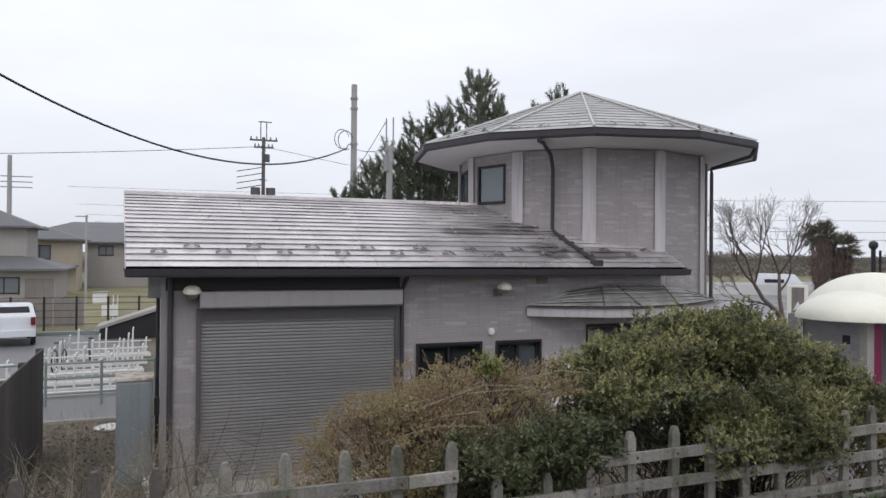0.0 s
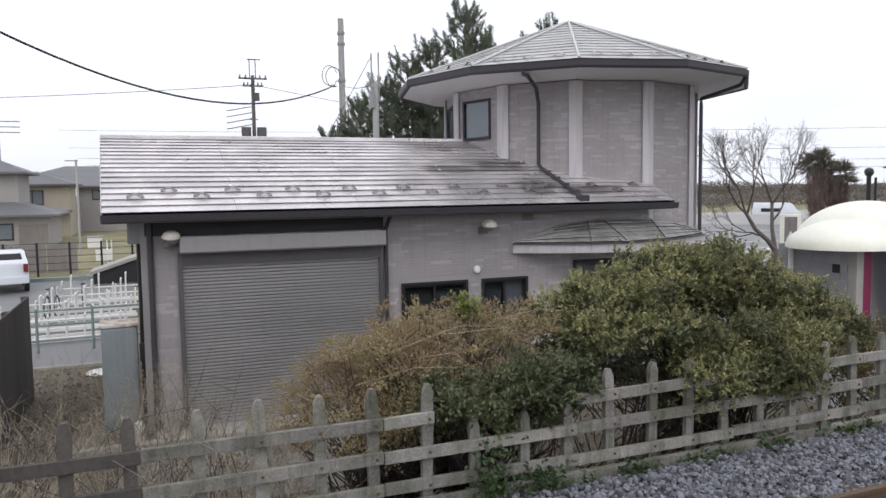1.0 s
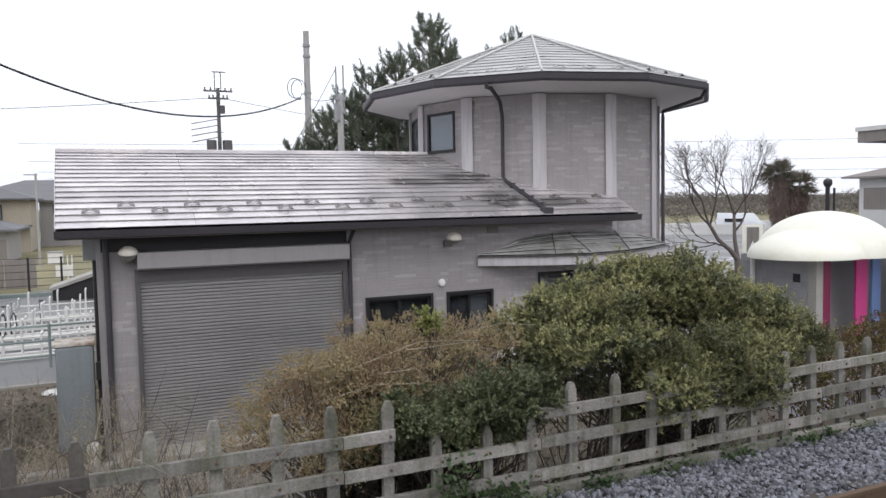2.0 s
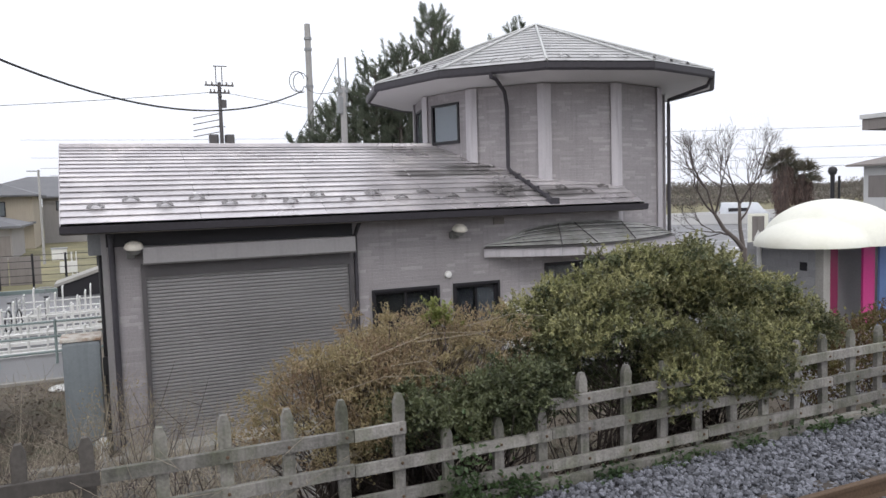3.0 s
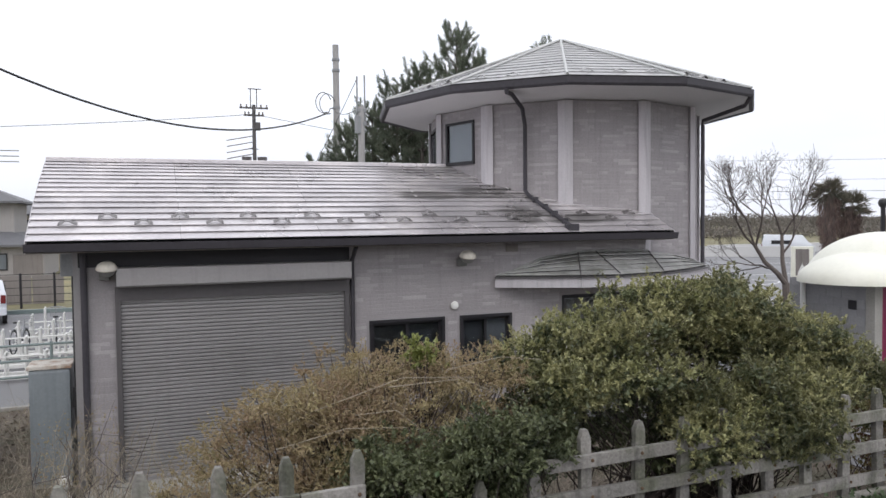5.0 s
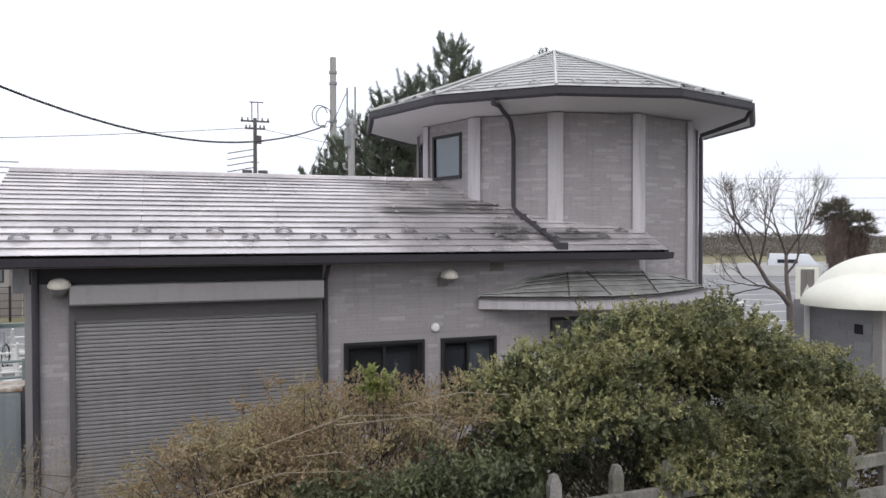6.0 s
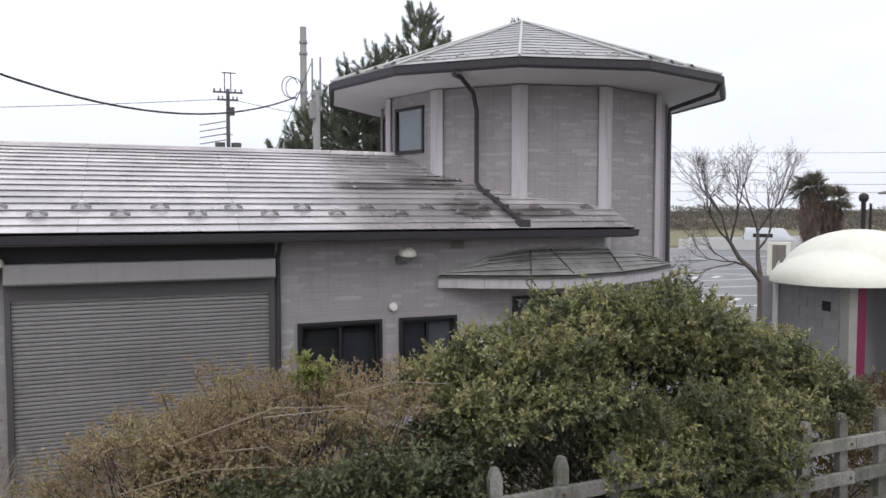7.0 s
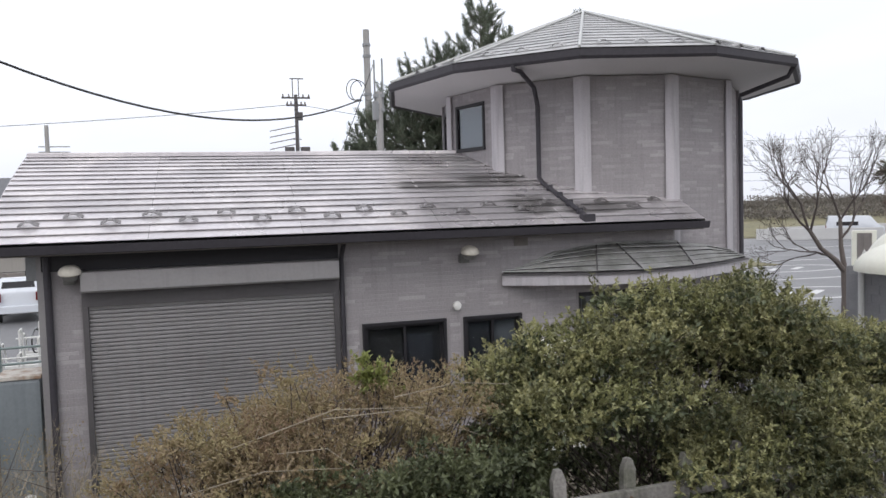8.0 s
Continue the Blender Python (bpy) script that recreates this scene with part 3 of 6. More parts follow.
# twelve tower walls with brick between pale pilasters
TOP = 5.50
tower_bricks = {}
for k in range(12):
    a, b = ring(RW - 0.02, k), ring(RW - 0.02, k + 1)
    u = (b - a)
    width = u.length
    u.normalize()
    # local frame: x along the facet, y inwards
    inward = Vector((-u.y, u.x, 0))
    if inward.dot(Vector((CX, CY, 0)) - a) < 0:
        inward = -inward
    m = Matrix(((u.x, inward.x, 0, a.x), (u.y, inward.y, 0, a.y), (0, 0, 1, 0), (0, 0, 0, 1)))
    holes = [(0.27, 1.00, 4.56, 5.25)] if k in (9, 10) else []
    wall = part("wall", wall_with_holes(0, width, 0, TOP, 0.0, 0.14, holes, m), M_MORTAR, house, "grey brick tower wall")
    store = []
    hole2 = [(h0 - 0.04, h1 + 0.04, q0 - 0.04, q1 + 0.04) for h0, h1, q0, q1 in holes]
    z0 = 0.02 if k in (1, 2, 3, 4) else 3.0
    facing(a, u, width, z0, TOP - 0.01, hole2 + [(-1, 0.115, 0, 9), (width - 0.115, width + 1, 0, 9)], rng_b, store)
    tower_bricks[k] = (wall, store)
    # pilaster folded round the corner
    p = ring(RW + 0.03, k)
    c0, c1 = p - (ring(RW, k) - ring(RW, k - 1)).normalized() * 0.13, p + (ring(RW, k + 1) - ring(RW, k)).normalized() * 0.13
    q = ring(RW - 0.12, k)
    pl = Shape().prism([(c0.x, c0.y), (p.x, p.y), (c1.x, c1.y), (q.x, q.y)], 0.0, TOP)
    part("pilaster", pl, M_PILASTER, house, "pale rendered corner strip", bevel=0.006)
    for h0, h1, q0, q1 in holes:
        win = part("window", Shape().box(h0 - 0.05, h1 + 0.05, -0.035, 0.06, q0 - 0.06, q0, m).box(h0 - 0.05, h1 + 0.05, -0.025, 0.06, q1, q1 + 0.045, m)
                   .box(h0 - 0.05, h0, -0.025, 0.06, q0, q1, m).box(h1, h1 + 0.05, -0.025, 0.06, q0, q1, m), M_FRAME, house, "dark framed tower window")
        pane = part("pane", Shape().box(h0, h1, 0.01, 0.016, q0, q1, m), M_GLASS, win)
        pane.visible_shadow = False
        part("blind", Shape().box(h0 - 0.02, h1 + 0.02, 0.03, 0.04, q0 - 0.01, q1 + 0.01, m), M_CURTAIN, win, "grey drawn blind")

# tower soffit, fascia, gutter and roof of stepped metal courses
soffit = Shape()
n12 = range(12)
soffit.add([ring(RW - 0.2, k, TOP) for k in n12] + [ring(RE - 0.03, k, TOP + 0.095) for k in n12] + [ring(RW - 0.2, k, TOP + 0.04) for k in n12] + [ring(RE - 0.03, k, TOP + 0.13) for k in n12],
           [f for k in n12 for j in ((k + 1) % 12,) for f in ((k, j, 12 + j, 12 + k), (24 + k, 36 + k, 36 + j, 24 + j), (12 + k, 12 + j, 36 + j, 36 + k))])
part("soffit", soffit, M_SOFFIT, house, "off-white boarded soffit under the tower eaves")
part("ceiling_board", Shape().prism([tuple(ring(RW - 0.16, k).xy) for k in n12], TOP - 0.02, TOP - 0.005), M_DARK, house)
for k in n12:
    g = Shape()
    prof = [(RE - 0.035, 5.59), (RE + 0.035, 5.57), (RE + 0.06, 5.61), (RE + 0.065, 5.705), (RE + 0.05, 5.705), (RE + 0.045, 5.62), (RE + 0.02, 5.60), (RE - 0.035, 5.66)]
    n = len(prof)
    g.add([ring(r, k, z) for r, z in prof] + [ring(r, k + 1, z) for r, z in prof],
          [(i, (i + 1) % n, n + (i + 1) % n, n + i) for i in range(n)] + [tuple(range(n)), tuple(range(2 * n - 1, n - 1, -1))])
    part("gutter", g, M_GUTTER, house, "dark brown eaves gutter")
APEX = 7.115
ROOF_EDGE = 5.72
troof = Shape()
troof.add([ring(RE - 0.02, k, ROOF_EDGE - 0.03) for k in n12] + [(CX, CY, APEX - 0.04)], [(k, (k + 1) % 12, 12) for k in n12])
tower_roof = part("roof", troof, M_UNDER_SHADE, house, "twelve-sided pyramid roof in weathered grey metal courses")
NC = 14
for c in range(NC):
    t0, t1 = c / NC, min(1.0, (c + 1) / NC + 0.010)
    s = Shape()
    for (t, lift) in ((t0, 0.020), (t1 + 0.004 if t1 < 1 else t1, 0.003)):
        r, z = (RE + 0.02) * (1 - t), ROOF_EDGE + (APEX - ROOF_EDGE) * t
        for a in (-15, 15):
            q = r * 0.999
            s.v.append((q * math.cos(radians(a)), q * math.sin(radians(a)), z + lift))
    r, z = (RE + 0.02) * (1 - t0), ROOF_EDGE + (APEX - ROOF_EDGE) * t0
    for a in (-15, 15):
        s.v.append((r * 0.999 * math.cos(radians(a)), r * 0.999 * math.sin(radians(a)), z + 0.012))
    for lift in (0.024, -0.002):
        for a in (-15, 15):
            q = max(0.0, r - 0.035)
            s.v.append((q * math.cos(radians(a)), q * math.sin(radians(a)), z + lift))
    s.f = [(8, 9, 7, 6), (6, 7, 5, 4), (4, 5, 1, 0), (0, 1, 3, 2)]
    me = s.lipped("roof_course", M_ROOF_TOWER, M_UNDER_SHADE)
    for k in n12:
        shared("roof_course", me, tower_roof, pose(CX, CY, 0, 0, 0, PH + 15 + 30 * k))
for k in n12:
    h = Shape().tube([ring(RE + 0.03, k, ROOF_EDGE + 0.025), ring(0.06, k, APEX + 0.01)], 0.024, 6)
    part("hip_cap", h, M_RIDGE, tower_roof)
part("finial_cap", Shape().lathe([(0.10, -0.05), (0.09, 0.0), (0.03, 0.035), (0.0, 0.04)], (CX, CY, APEX + 0.01), 12), M_RIDGE, tower_roof)


def snow_guard(skin):
    """A low stamped metal arch with a foot on each side."""
    s = Shape()
    pts = [(-0.115, 0.0), (-0.085, 0.02), (-0.055, 0.024), (-0.03, 0.052), (0.03, 0.052), (0.055, 0.024), (0.085, 0.02), (0.115, 0.0)]
    n = len(pts)
    vs = [(x, -0.045, z) for x, z in pts] + [(x, 0.045, z * 0.9) for x, z in pts] + [(x, -0.038, z - 0.008) for x, z in pts]
    fs = [(i, i + 1, n + i + 1, n + i) for i in range(n - 1)] + [(i + 1, i, 2 * n + i, 2 * n + i + 1) for i in range(n - 1)]
    s.add(vs, fs)
    return s.mesh("snow_guard", skin)


GUARD, GUARD_PALE = snow_guard(M_GUARD), snow_guard(M_GUARD_PALE)
tilt = math.degrees(math.atan2(APEX - ROOF_EDGE, RE * math.cos(radians(15))))
for k in n12:
    for j in (-0.30, 0.0, 0.30):
        t = 0.085
        r = RE * math.cos(radians(15)) * (1 - t)
        m = pose(CX, CY, 0, 0, 0, PH + 15 + 30 * k + 90) @ pose(j * 2.0 * (1 - t), -r, ROOF_EDGE + (APEX - ROOF_EDGE) * t + 0.02, tilt)
        shared("snow_guard", GUARD_PALE, tower_roof, m)

# main roof
deck = Shape()
deck.add([(-0.985, EAVE_Y, EAVE_Z - 0.05), (ROOF_R, EAVE_Y, EAVE_Z - 0.05), (ROOF_R, RIDGE_Y, RIDGE_Z - 0.04), (ROOF_L, RIDGE_Y, RIDGE_Z - 0.04),
          (ROOF_L, 5.84, EAVE_Z), (ROOF_R, 5.84, EAVE_Z)], [(0, 1, 2, 3), (3, 2, 5, 4)])
deck.add([(-0.985, EAVE_Y, EAVE_Z - 0.12), (ROOF_R, EAVE_Y, EAVE_Z - 0.12), (ROOF_R, 0.0, EAVE_Z - 0.02), (ROOF_L, 0.0, EAVE_Z - 0.02)], [(0, 3, 2, 1)])
main_roof = part("roof", deck, M_UNDER_SHADE, house, "long low-pitched roof in pale grey metal courses")
NM = 17
CURVE = [(EAVE_Y + (RIDGE_Y - EAVE_Y) * c / NM, roof_z(EAVE_Y + (RIDGE_Y - EAVE_Y) * c / NM)) for c in range(NM + 1)]
step = max(math.hypot(b[0] - a[0], b[1] - a[1]) for a, b in zip(CURVE, CURVE[1:]))


def on_roof(c):
    """Places course c on the bowed front slope, x along the eaves, y up the slope."""
    (ya, za), (yb, zb) = CURVE[c], CURVE[c + 1]
    return Matrix.Translation((0, ya, za)) @ Matrix.Rotation(math.atan2(zb - za, yb - ya), 4, "X")


half_turn = Matrix.Translation((0, 2 * RIDGE_Y, 0)) @ Matrix.Rotation(math.pi, 4, "Z")
panel_cache = {}


def roof_panel(length, skin):
    key = (round(length, 3), skin.name)
    if key not in panel_cache:
        s = Shape()
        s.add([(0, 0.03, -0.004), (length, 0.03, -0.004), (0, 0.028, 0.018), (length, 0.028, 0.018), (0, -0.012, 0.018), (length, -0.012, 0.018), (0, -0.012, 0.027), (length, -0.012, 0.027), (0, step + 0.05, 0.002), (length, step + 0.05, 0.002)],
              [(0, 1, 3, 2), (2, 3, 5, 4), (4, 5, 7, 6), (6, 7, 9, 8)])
        panel_cache[key] = s.lipped("roof_panel", skin, M_UNDER_SHADE)
    return panel_cache[key]


JOINTS = [0.79, 2.61, 4.43, 6.25, 8.07]
jrng = random.Random(17)
for c in range(NM):
    x0 = -0.985 - 0.11 * c / NM
    for xa, xb in zip([x0, *JOINTS], [*JOINTS, ROOF_R]):
        shared("roof_panel", roof_panel(xb - xa - 0.003, M_ROOF), main_roof, on_roof(c) @ Matrix.Translation((xa, 0.0, 0.0)))
    for xj in JOINTS[:4]:
        if 1 < c < 12 and jrng.random() < 0.55:
            w, top = jrng.uniform(0.012, 0.022), step * jrng.uniform(0.35, 0.95)
            q = [on_roof(c) @ Vector(p) for p in ((xj - w, -0.014, 0.029), (xj + w, -0.014, 0.029), (xj + w, top, 0.029 - 0.026 * top / step), (xj - w, top, 0.029 - 0.026 * top / step), (xj - w, -0.014, 0.020), (xj + w, -0.014, 0.020))]
            part("joint_strip", Shape().add(q, [(0, 1, 2, 3), (4, 5, 1, 0)]), M_JOINT, main_roof)
    shared("roof_panel", roof_panel(ROOF_R - ROOF_L, M_ROOF), main_roof, half_turn @ on_roof(c) @ Matrix.Translation((-ROOF_R, 0.0, 0.0)))
part("ridge_cap", Shape().prism([(-1.10, RIDGE_Y - 0.10), (6.2, RIDGE_Y - 0.10), (6.2, RIDGE_Y + 0.10), (-1.10, RIDGE_Y + 0.10)], lambda x, y: RIDGE_Z - 0.03, lambda x, y: RIDGE_Z + 0.035), M_ROOF, main_roof, bevel=0.012)
verge = Shape()
for c in range(NM):
    (ya, za), (yb, zb) = CURVE[c], CURVE[c + 1]
    xa, xb = -0.997 - 0.11 * c / NM, -0.997 - 0.11 * (c + 1) / NM
    verge.add([(xa, ya, za - 0.13), (xa, ya, za + 0.012), (xb, yb, zb + 0.012), (xb, yb, zb - 0.13), (xa + 0.01, ya, za - 0.13), (xa + 0.01, ya, za + 0.012), (xb + 0.01, yb, zb + 0.012), (xb + 0.01, yb, zb - 0.13)],
              [(0, 1, 2, 3), (7, 6, 5, 4), (0, 4, 5, 1), (1, 5, 6, 2), (2, 6, 7, 3), (3, 7, 4, 0)])
part("verge_trim", verge, M_ROOF, main_roof)
part("verge_trim", Shape().add([(ROOF_R, EAVE_Y - 0.02, EAVE_Z - 0.10), (ROOF_R, EAVE_Y - 0.02, EAVE_Z + 0.004), (ROOF_R, 0.4, roof_z(0.4) + 0.004), (ROOF_R, 0.4, roof_z(0.4) - 0.10),
                                (ROOF_R + 0.012, EAVE_Y - 0.02, EAVE_Z - 0.10), (ROOF_R + 0.012, EAVE_Y - 0.02, EAVE_Z + 0.004), (ROOF_R + 0.012, 0.4, roof_z(0.4) + 0.004), (ROOF_R + 0.012, 0.4, roof_z(0.4) - 0.10)],
                               [(0, 1, 2, 3), (7, 6, 5, 4), (0, 4, 5, 1), (1, 5, 6, 2), (2, 6, 7, 3), (3, 7, 4, 0)]), M_ROOF, main_roof)
for i in range(10):
    for row in (0, 1):
        x = -0.56 + i * 0.90 + row * 0.46
        if x < 8.3 and abs(x - 6.45) > 0.15:
            shared("snow_guard", GUARD, main_roof, on_roof(2 + row) @ Matrix.Translation((x, 0.045, 0.028)) @ Matrix.Scale(1.0, 4))
# eaves gutter: an open dark trough with brackets' line below
gp = [(-0.015, -0.02), (-0.015, -0.115), (-0.05, -0.125), (-0.085, -0.115), (-0.105, -0.02), (-0.095, -0.02), (-0.078, -0.105), (-0.03, -0.105), (-0.025, -0.02)]
gut = Shape()
n = len(gp)
gut.add([(-1.0, EAVE_Y + y, EAVE_Z + z) for y, z in gp] + [(ROOF_R + 0.03, EAVE_Y + y, EAVE_Z + z) for y, z in gp],
        [(i, (i + 1) % n, n + (i + 1) % n, n + i) for i in range(n)] + [tuple(range(n)), tuple(range(2 * n - 1, n - 1, -1))])
part("gutter", gut, M_GUTTER, house, "dark brown eaves gutter")
# the soffit's dark brown has the shade under the eaves painted in
part("soffit", Shape().box(-0.985, ROOF_R, EAVE_Y, 0.0, EAVE_Z - 0.14, EAVE_Z - 0.125), M_EAVEDARK, house, "eaves soffit with its shade put into the dark colour")

# roller shutter
shutter = part("roller_shutter", Shape().box(-0.03, 0.035, -0.06, 0.0, 0.07, 2.50).box(3.02, 3.085, -0.06, 0.0, 0.07, 2.50).box(0.035, 3.02, 0.05, 0.06, 0.07, 2.62), M_DARKSTEEL_SHADE, house, "grey steel roller shutter, closed", bevel=0.004)
# lintel coloured dark to paint the shade that the shutter box throws on it
part("lintel", Shape().box(-0.03, 3.085, -0.065, -0.018, 2.475, 2.665), M_DARKSTEEL_SHADE, shutter, bevel=0.004)
sl = Shape()
slat_prof = [(0.010, 0.0), (-0.012, 0.0025), (-0.0148, 0.0075), (-0.0155, 0.025), (-0.0148, 0.0385), (-0.012, 0.0415), (0.028, 0.0425), (0.030, 0.0507), (0.034, 0.0)]
n = len(slat_prof)
sl.add([(0.03, y, z) for y, z in slat_prof] + [(3.025, y, z) for y, z in slat_prof], [(i, (i + 1) % n, n + (i + 1) % n, n + i) for i in range(n)] + [tuple(range(n)), tuple(range(2 * n - 1, n - 1, -1))])
slat_mesh = sl.mesh("slat", M_SHUTTER)
for i in range(48):
    shared("slat", slat_mesh, shutter, pose(0, 0.004, 0.10 + i * 0.0507))
part("bottom_bar", Shape().box(0.03, 3.025, -0.04, 0.0, 0.07, 0.115), M_BOX, shutter, bevel=0.005)
sb = Shape()
bp = [(0.0, 2.665), (-0.25, 2.665), (-0.28, 2.69), (-0.28, 2.905), (-0.265, 2.92), (0.0, 2.92)]
n = len(bp)
sb.add([(0.0, y, z) for y, z in bp] + [(3.07, y, z) for y, z in bp], [(i, (i + 1) % n, n + (i + 1) % n, n + i) for i in range(n)] + [tuple(range(n)), tuple(range(2 * n - 1, n - 1, -1))])
part("shutter_box", sb, M_BOX, shutter, "long pale grey steel housing", bevel=0.004)
# added near-black strip that paints the shadowed band between box and eaves
part("eaves_shade_board", Shape().box(WALL_L - 0.01, 3.10, -0.03, -0.001, 2.925, 3.14), M_FRAME, house, "dark board painting the shade band under the eaves")


def wall_window(x0, x1, z0, z1, label, blind):
    f = Shape().box(x0, x1, -0.03, 0.08, z1 - 0.045, z1).box(x0, x1, -0.045, 0.08, z0, z0 + 0.05).box(x0, x0 + 0.045, -0.03, 0.08, z0 + 0.05, z1 - 0.045).box(x1 - 0.045, x1, -0.03, 0.08, z0 + 0.05, z1 - 0.045)
    win = part("window", f, M_FRAME, house, label, bevel=0.004)
    mid = (x0 + x1) / 2
    for i, (a, b, y) in enumerate(((x0 + 0.045, mid + 0.02, 0.02), (mid - 0.02, x1 - 0.045, 0.045))):
        s = Shape().box(a, a + 0.035, y, y + 0.022, z0 + 0.05, z1 - 0.045).box(b - 0.035, b, y, y + 0.022, z0 + 0.05, z1 - 0.045)
        s.box(a + 0.035, b - 0.035, y, y + 0.022, z1 - 0.085, z1 - 0.045).box(a + 0.035, b - 0.035, y, y + 0.022, z0 + 0.05, z0 + 0.09)
        part("sash", s, M_FRAME, win)
        pane = part("pane", Shape().box(a + 0.035, b - 0.035, y + 0.008, y + 0.013, z0 + 0.09, z1 - 0.085), M_GLASS, win)
        pane.visible_shadow = False
        if blind:
            part("blind", Shape().box(a, b, 0.10, 0.108, z0 + 0.05, z1 - 0.045), M_BLIND_DARK if i else M_BLIND_NAVY, win, "grey drawn blind" if i else "dark navy blind")
        else:
            # added sheet that paints the darkness of the room behind the glass
            part("blind", Shape().box(a, b, 0.10, 0.108, z0 + 0.05, z1 - 0.045), M_DARK, win, "near-black sheet standing in for the dark of the unlit room")
            if i:
                part("board", Shape().box(a + 0.04, b - 0.14, 0.085, 0.095, z0 + 0.05, z1 - 0.20), M_BLIND_NAVY, win, "dark navy board behind the pane")
    part("sill", Shape().box(x0 - 0.03, x1 + 0.03, -0.07, 0.0, z0 - 0.03, z0), M_FRAME, win)


wall_window(3.395, 4.582, 0.98, 2.018, "dark bronze sliding window, unlit room behind", False)
wall_window(4.832, 5.719, 0.98, 2.018, "dark bronze sliding window with a grey blind", True)
# trims, pipes
part("corner_trim", Shape().box(-0.525, -0.451, 0.02, 0.10, 0.02, 3.12), M_BOX, house, "pale corner trim", bevel=0.004)
part("downpipe", Shape().tube([(-0.395, -0.05, 3.10), (-0.395, -0.05, 0.08)], 0.042, 10), M_GUTTER, house, "dark brown downpipe", smooth=True)
part("downpipe", Shape().tube([(3.135, -0.30, 3.12), (3.135, -0.17, 3.02), (3.135, -0.055, 2.92), (3.135, -0.055, 0.08)], 0.032, 10), M_GUTTER, house, "dark brown downpipe", smooth=True)
conduit = Shape().tube([(-0.555, 0.42, 2.85), (-0.555, 0.42, 0.05)], 0.028, 8)
part("conduit", conduit, M_BLACK, house, "black cable conduit", smooth=True)
meter = part("meter_box", Shape().box(-0.70, -0.48, 0.30, 0.52, 2.80, 3.10), M_STEEL, house, "grey electricity meter box", bevel=0.012)
part("conduit", Shape().box(-0.60, -0.52, 0.34, 0.40, 1.05, 1.32), M_BLACK, house, "black cable junction box", bevel=0.01)
# tower downpipes: a swan neck onto the lower roof, and one on the far corner
dp = ring(RW - 0.04, 11.52)
nrm = Vector((dp.x - CX, dp.y - CY, 0)).normalized()
gz = ring(RE - 0.05, 11.50, 5.58)
top = dp + nrm * 0.06
pipe = Shape().tube([gz, gz + Vector((0, 0, -0.06)), gz * 0.72 + Vector((top.x, top.y, 5.40)) * 0.28, Vector((top.x, top.y, 5.40)) * 0.85 + gz * 0.15 + Vector((0, 0, -0.06)), (top.x, top.y, 5.10), (top.x, top.y, roof_z(top.y) + 0.10), (top.x + 0.01, top.y - 0.12, roof_z(top.y - 0.12) + 0.06), (6.60, -0.42, roof_z(-0.42) + 0.06)], 0.036, 10)
part("downpipe", pipe, M_GUTTER, house, "dark downpipe running down over the lower roof", smooth=True)
part("pipe_shoe", Shape().box(6.51, 6.69, -0.46, -0.30, roof_z(-0.38) - 0.02, roof_z(-0.38) + 0.10), M_GUTTER, house, bevel=0.02)
foot = Vector((top.x + 0.01, top.y - 0.12))
for t in (0.15, 0.38, 0.60, 0.82):
    q = foot.lerp(Vector((6.60, -0.42)), t)
    part("pipe_bracket", Shape().box(q.x - 0.048, q.x + 0.048, q.y - 0.022, q.y + 0.022, roof_z(q.y), roof_z(q.y) + 0.105), M_GUTTER, house, bevel=0.008)
e0, e1 = ring(RE - 0.02, 2.03, 5.59), ring(RW + 0.13, 2.10, 5.20)
part("downpipe", Shape().tube([e0, e0 * 0.9 + e1 * 0.1 + Vector((0, 0, -0.1)), e1 + Vector((0, 0, 0.06)), e1 + Vector((0, 0, -0.06)), (e1.x, e1.y, 0.05)], 0.036, 10), M_GUTTER, house, "dark downpipe on the far tower corner", smooth=True)

# entrance canopy following the tower's sides
CANOPY_OUT = [Vector(p) for p in ((5.43, -0.02, 0), (6.0, -0.36, 0), (6.6, -0.64, 0), (7.22, -0.78, 0), (8.19, -0.58, 0), (9.10, -0.12, 0), (9.90, 0.42, 0))]
CANOPY_IN = [Vector(p) for p in ((5.75, -0.004, 2.66), (6.25, -0.004, 2.84), (6.93, -0.004, 2.93), (7.26, -0.004, 2.94), (8.30, -0.004, 2.92), (9.02, 0.36, 2.86), (9.66, 0.55, 2.72))]
EDGE_Z = 2.60
canopy = part("canopy", Shape().prism([tuple(p.xy) for p in CANOPY_OUT] + [(9.60, 0.60), (8.3, 0.0), (6.9, -0.003)], 2.43, 2.46), M_SOFFIT, house, "small faceted entrance canopy with mossy metal courses")
for a, b in zip(CANOPY_OUT, CANOPY_OUT[1:]):
    d = (b - a).normalized()
    nn = Vector((d.y, -d.x, 0)) * 0.03
    part("fascia", Shape().prism([tuple(a.xy), tuple((a + nn).xy), tuple((b + nn).xy), tuple(b.xy)], 2.425, EDGE_Z - 0.03), M_PILASTER, canopy, "pale canopy fascia")
    nn *= 1.9
    part("edge_trim", Shape().prism([tuple((a - nn * 0.5).xy), tuple((a + nn).xy), tuple((b + nn).xy), tuple((b - nn * 0.5).xy)], EDGE_Z - 0.03, EDGE_Z - 0.008), M_DARKSTEEL_SHADE, canopy, "dark drip edge")
NK = 5
krng = random.Random(8)
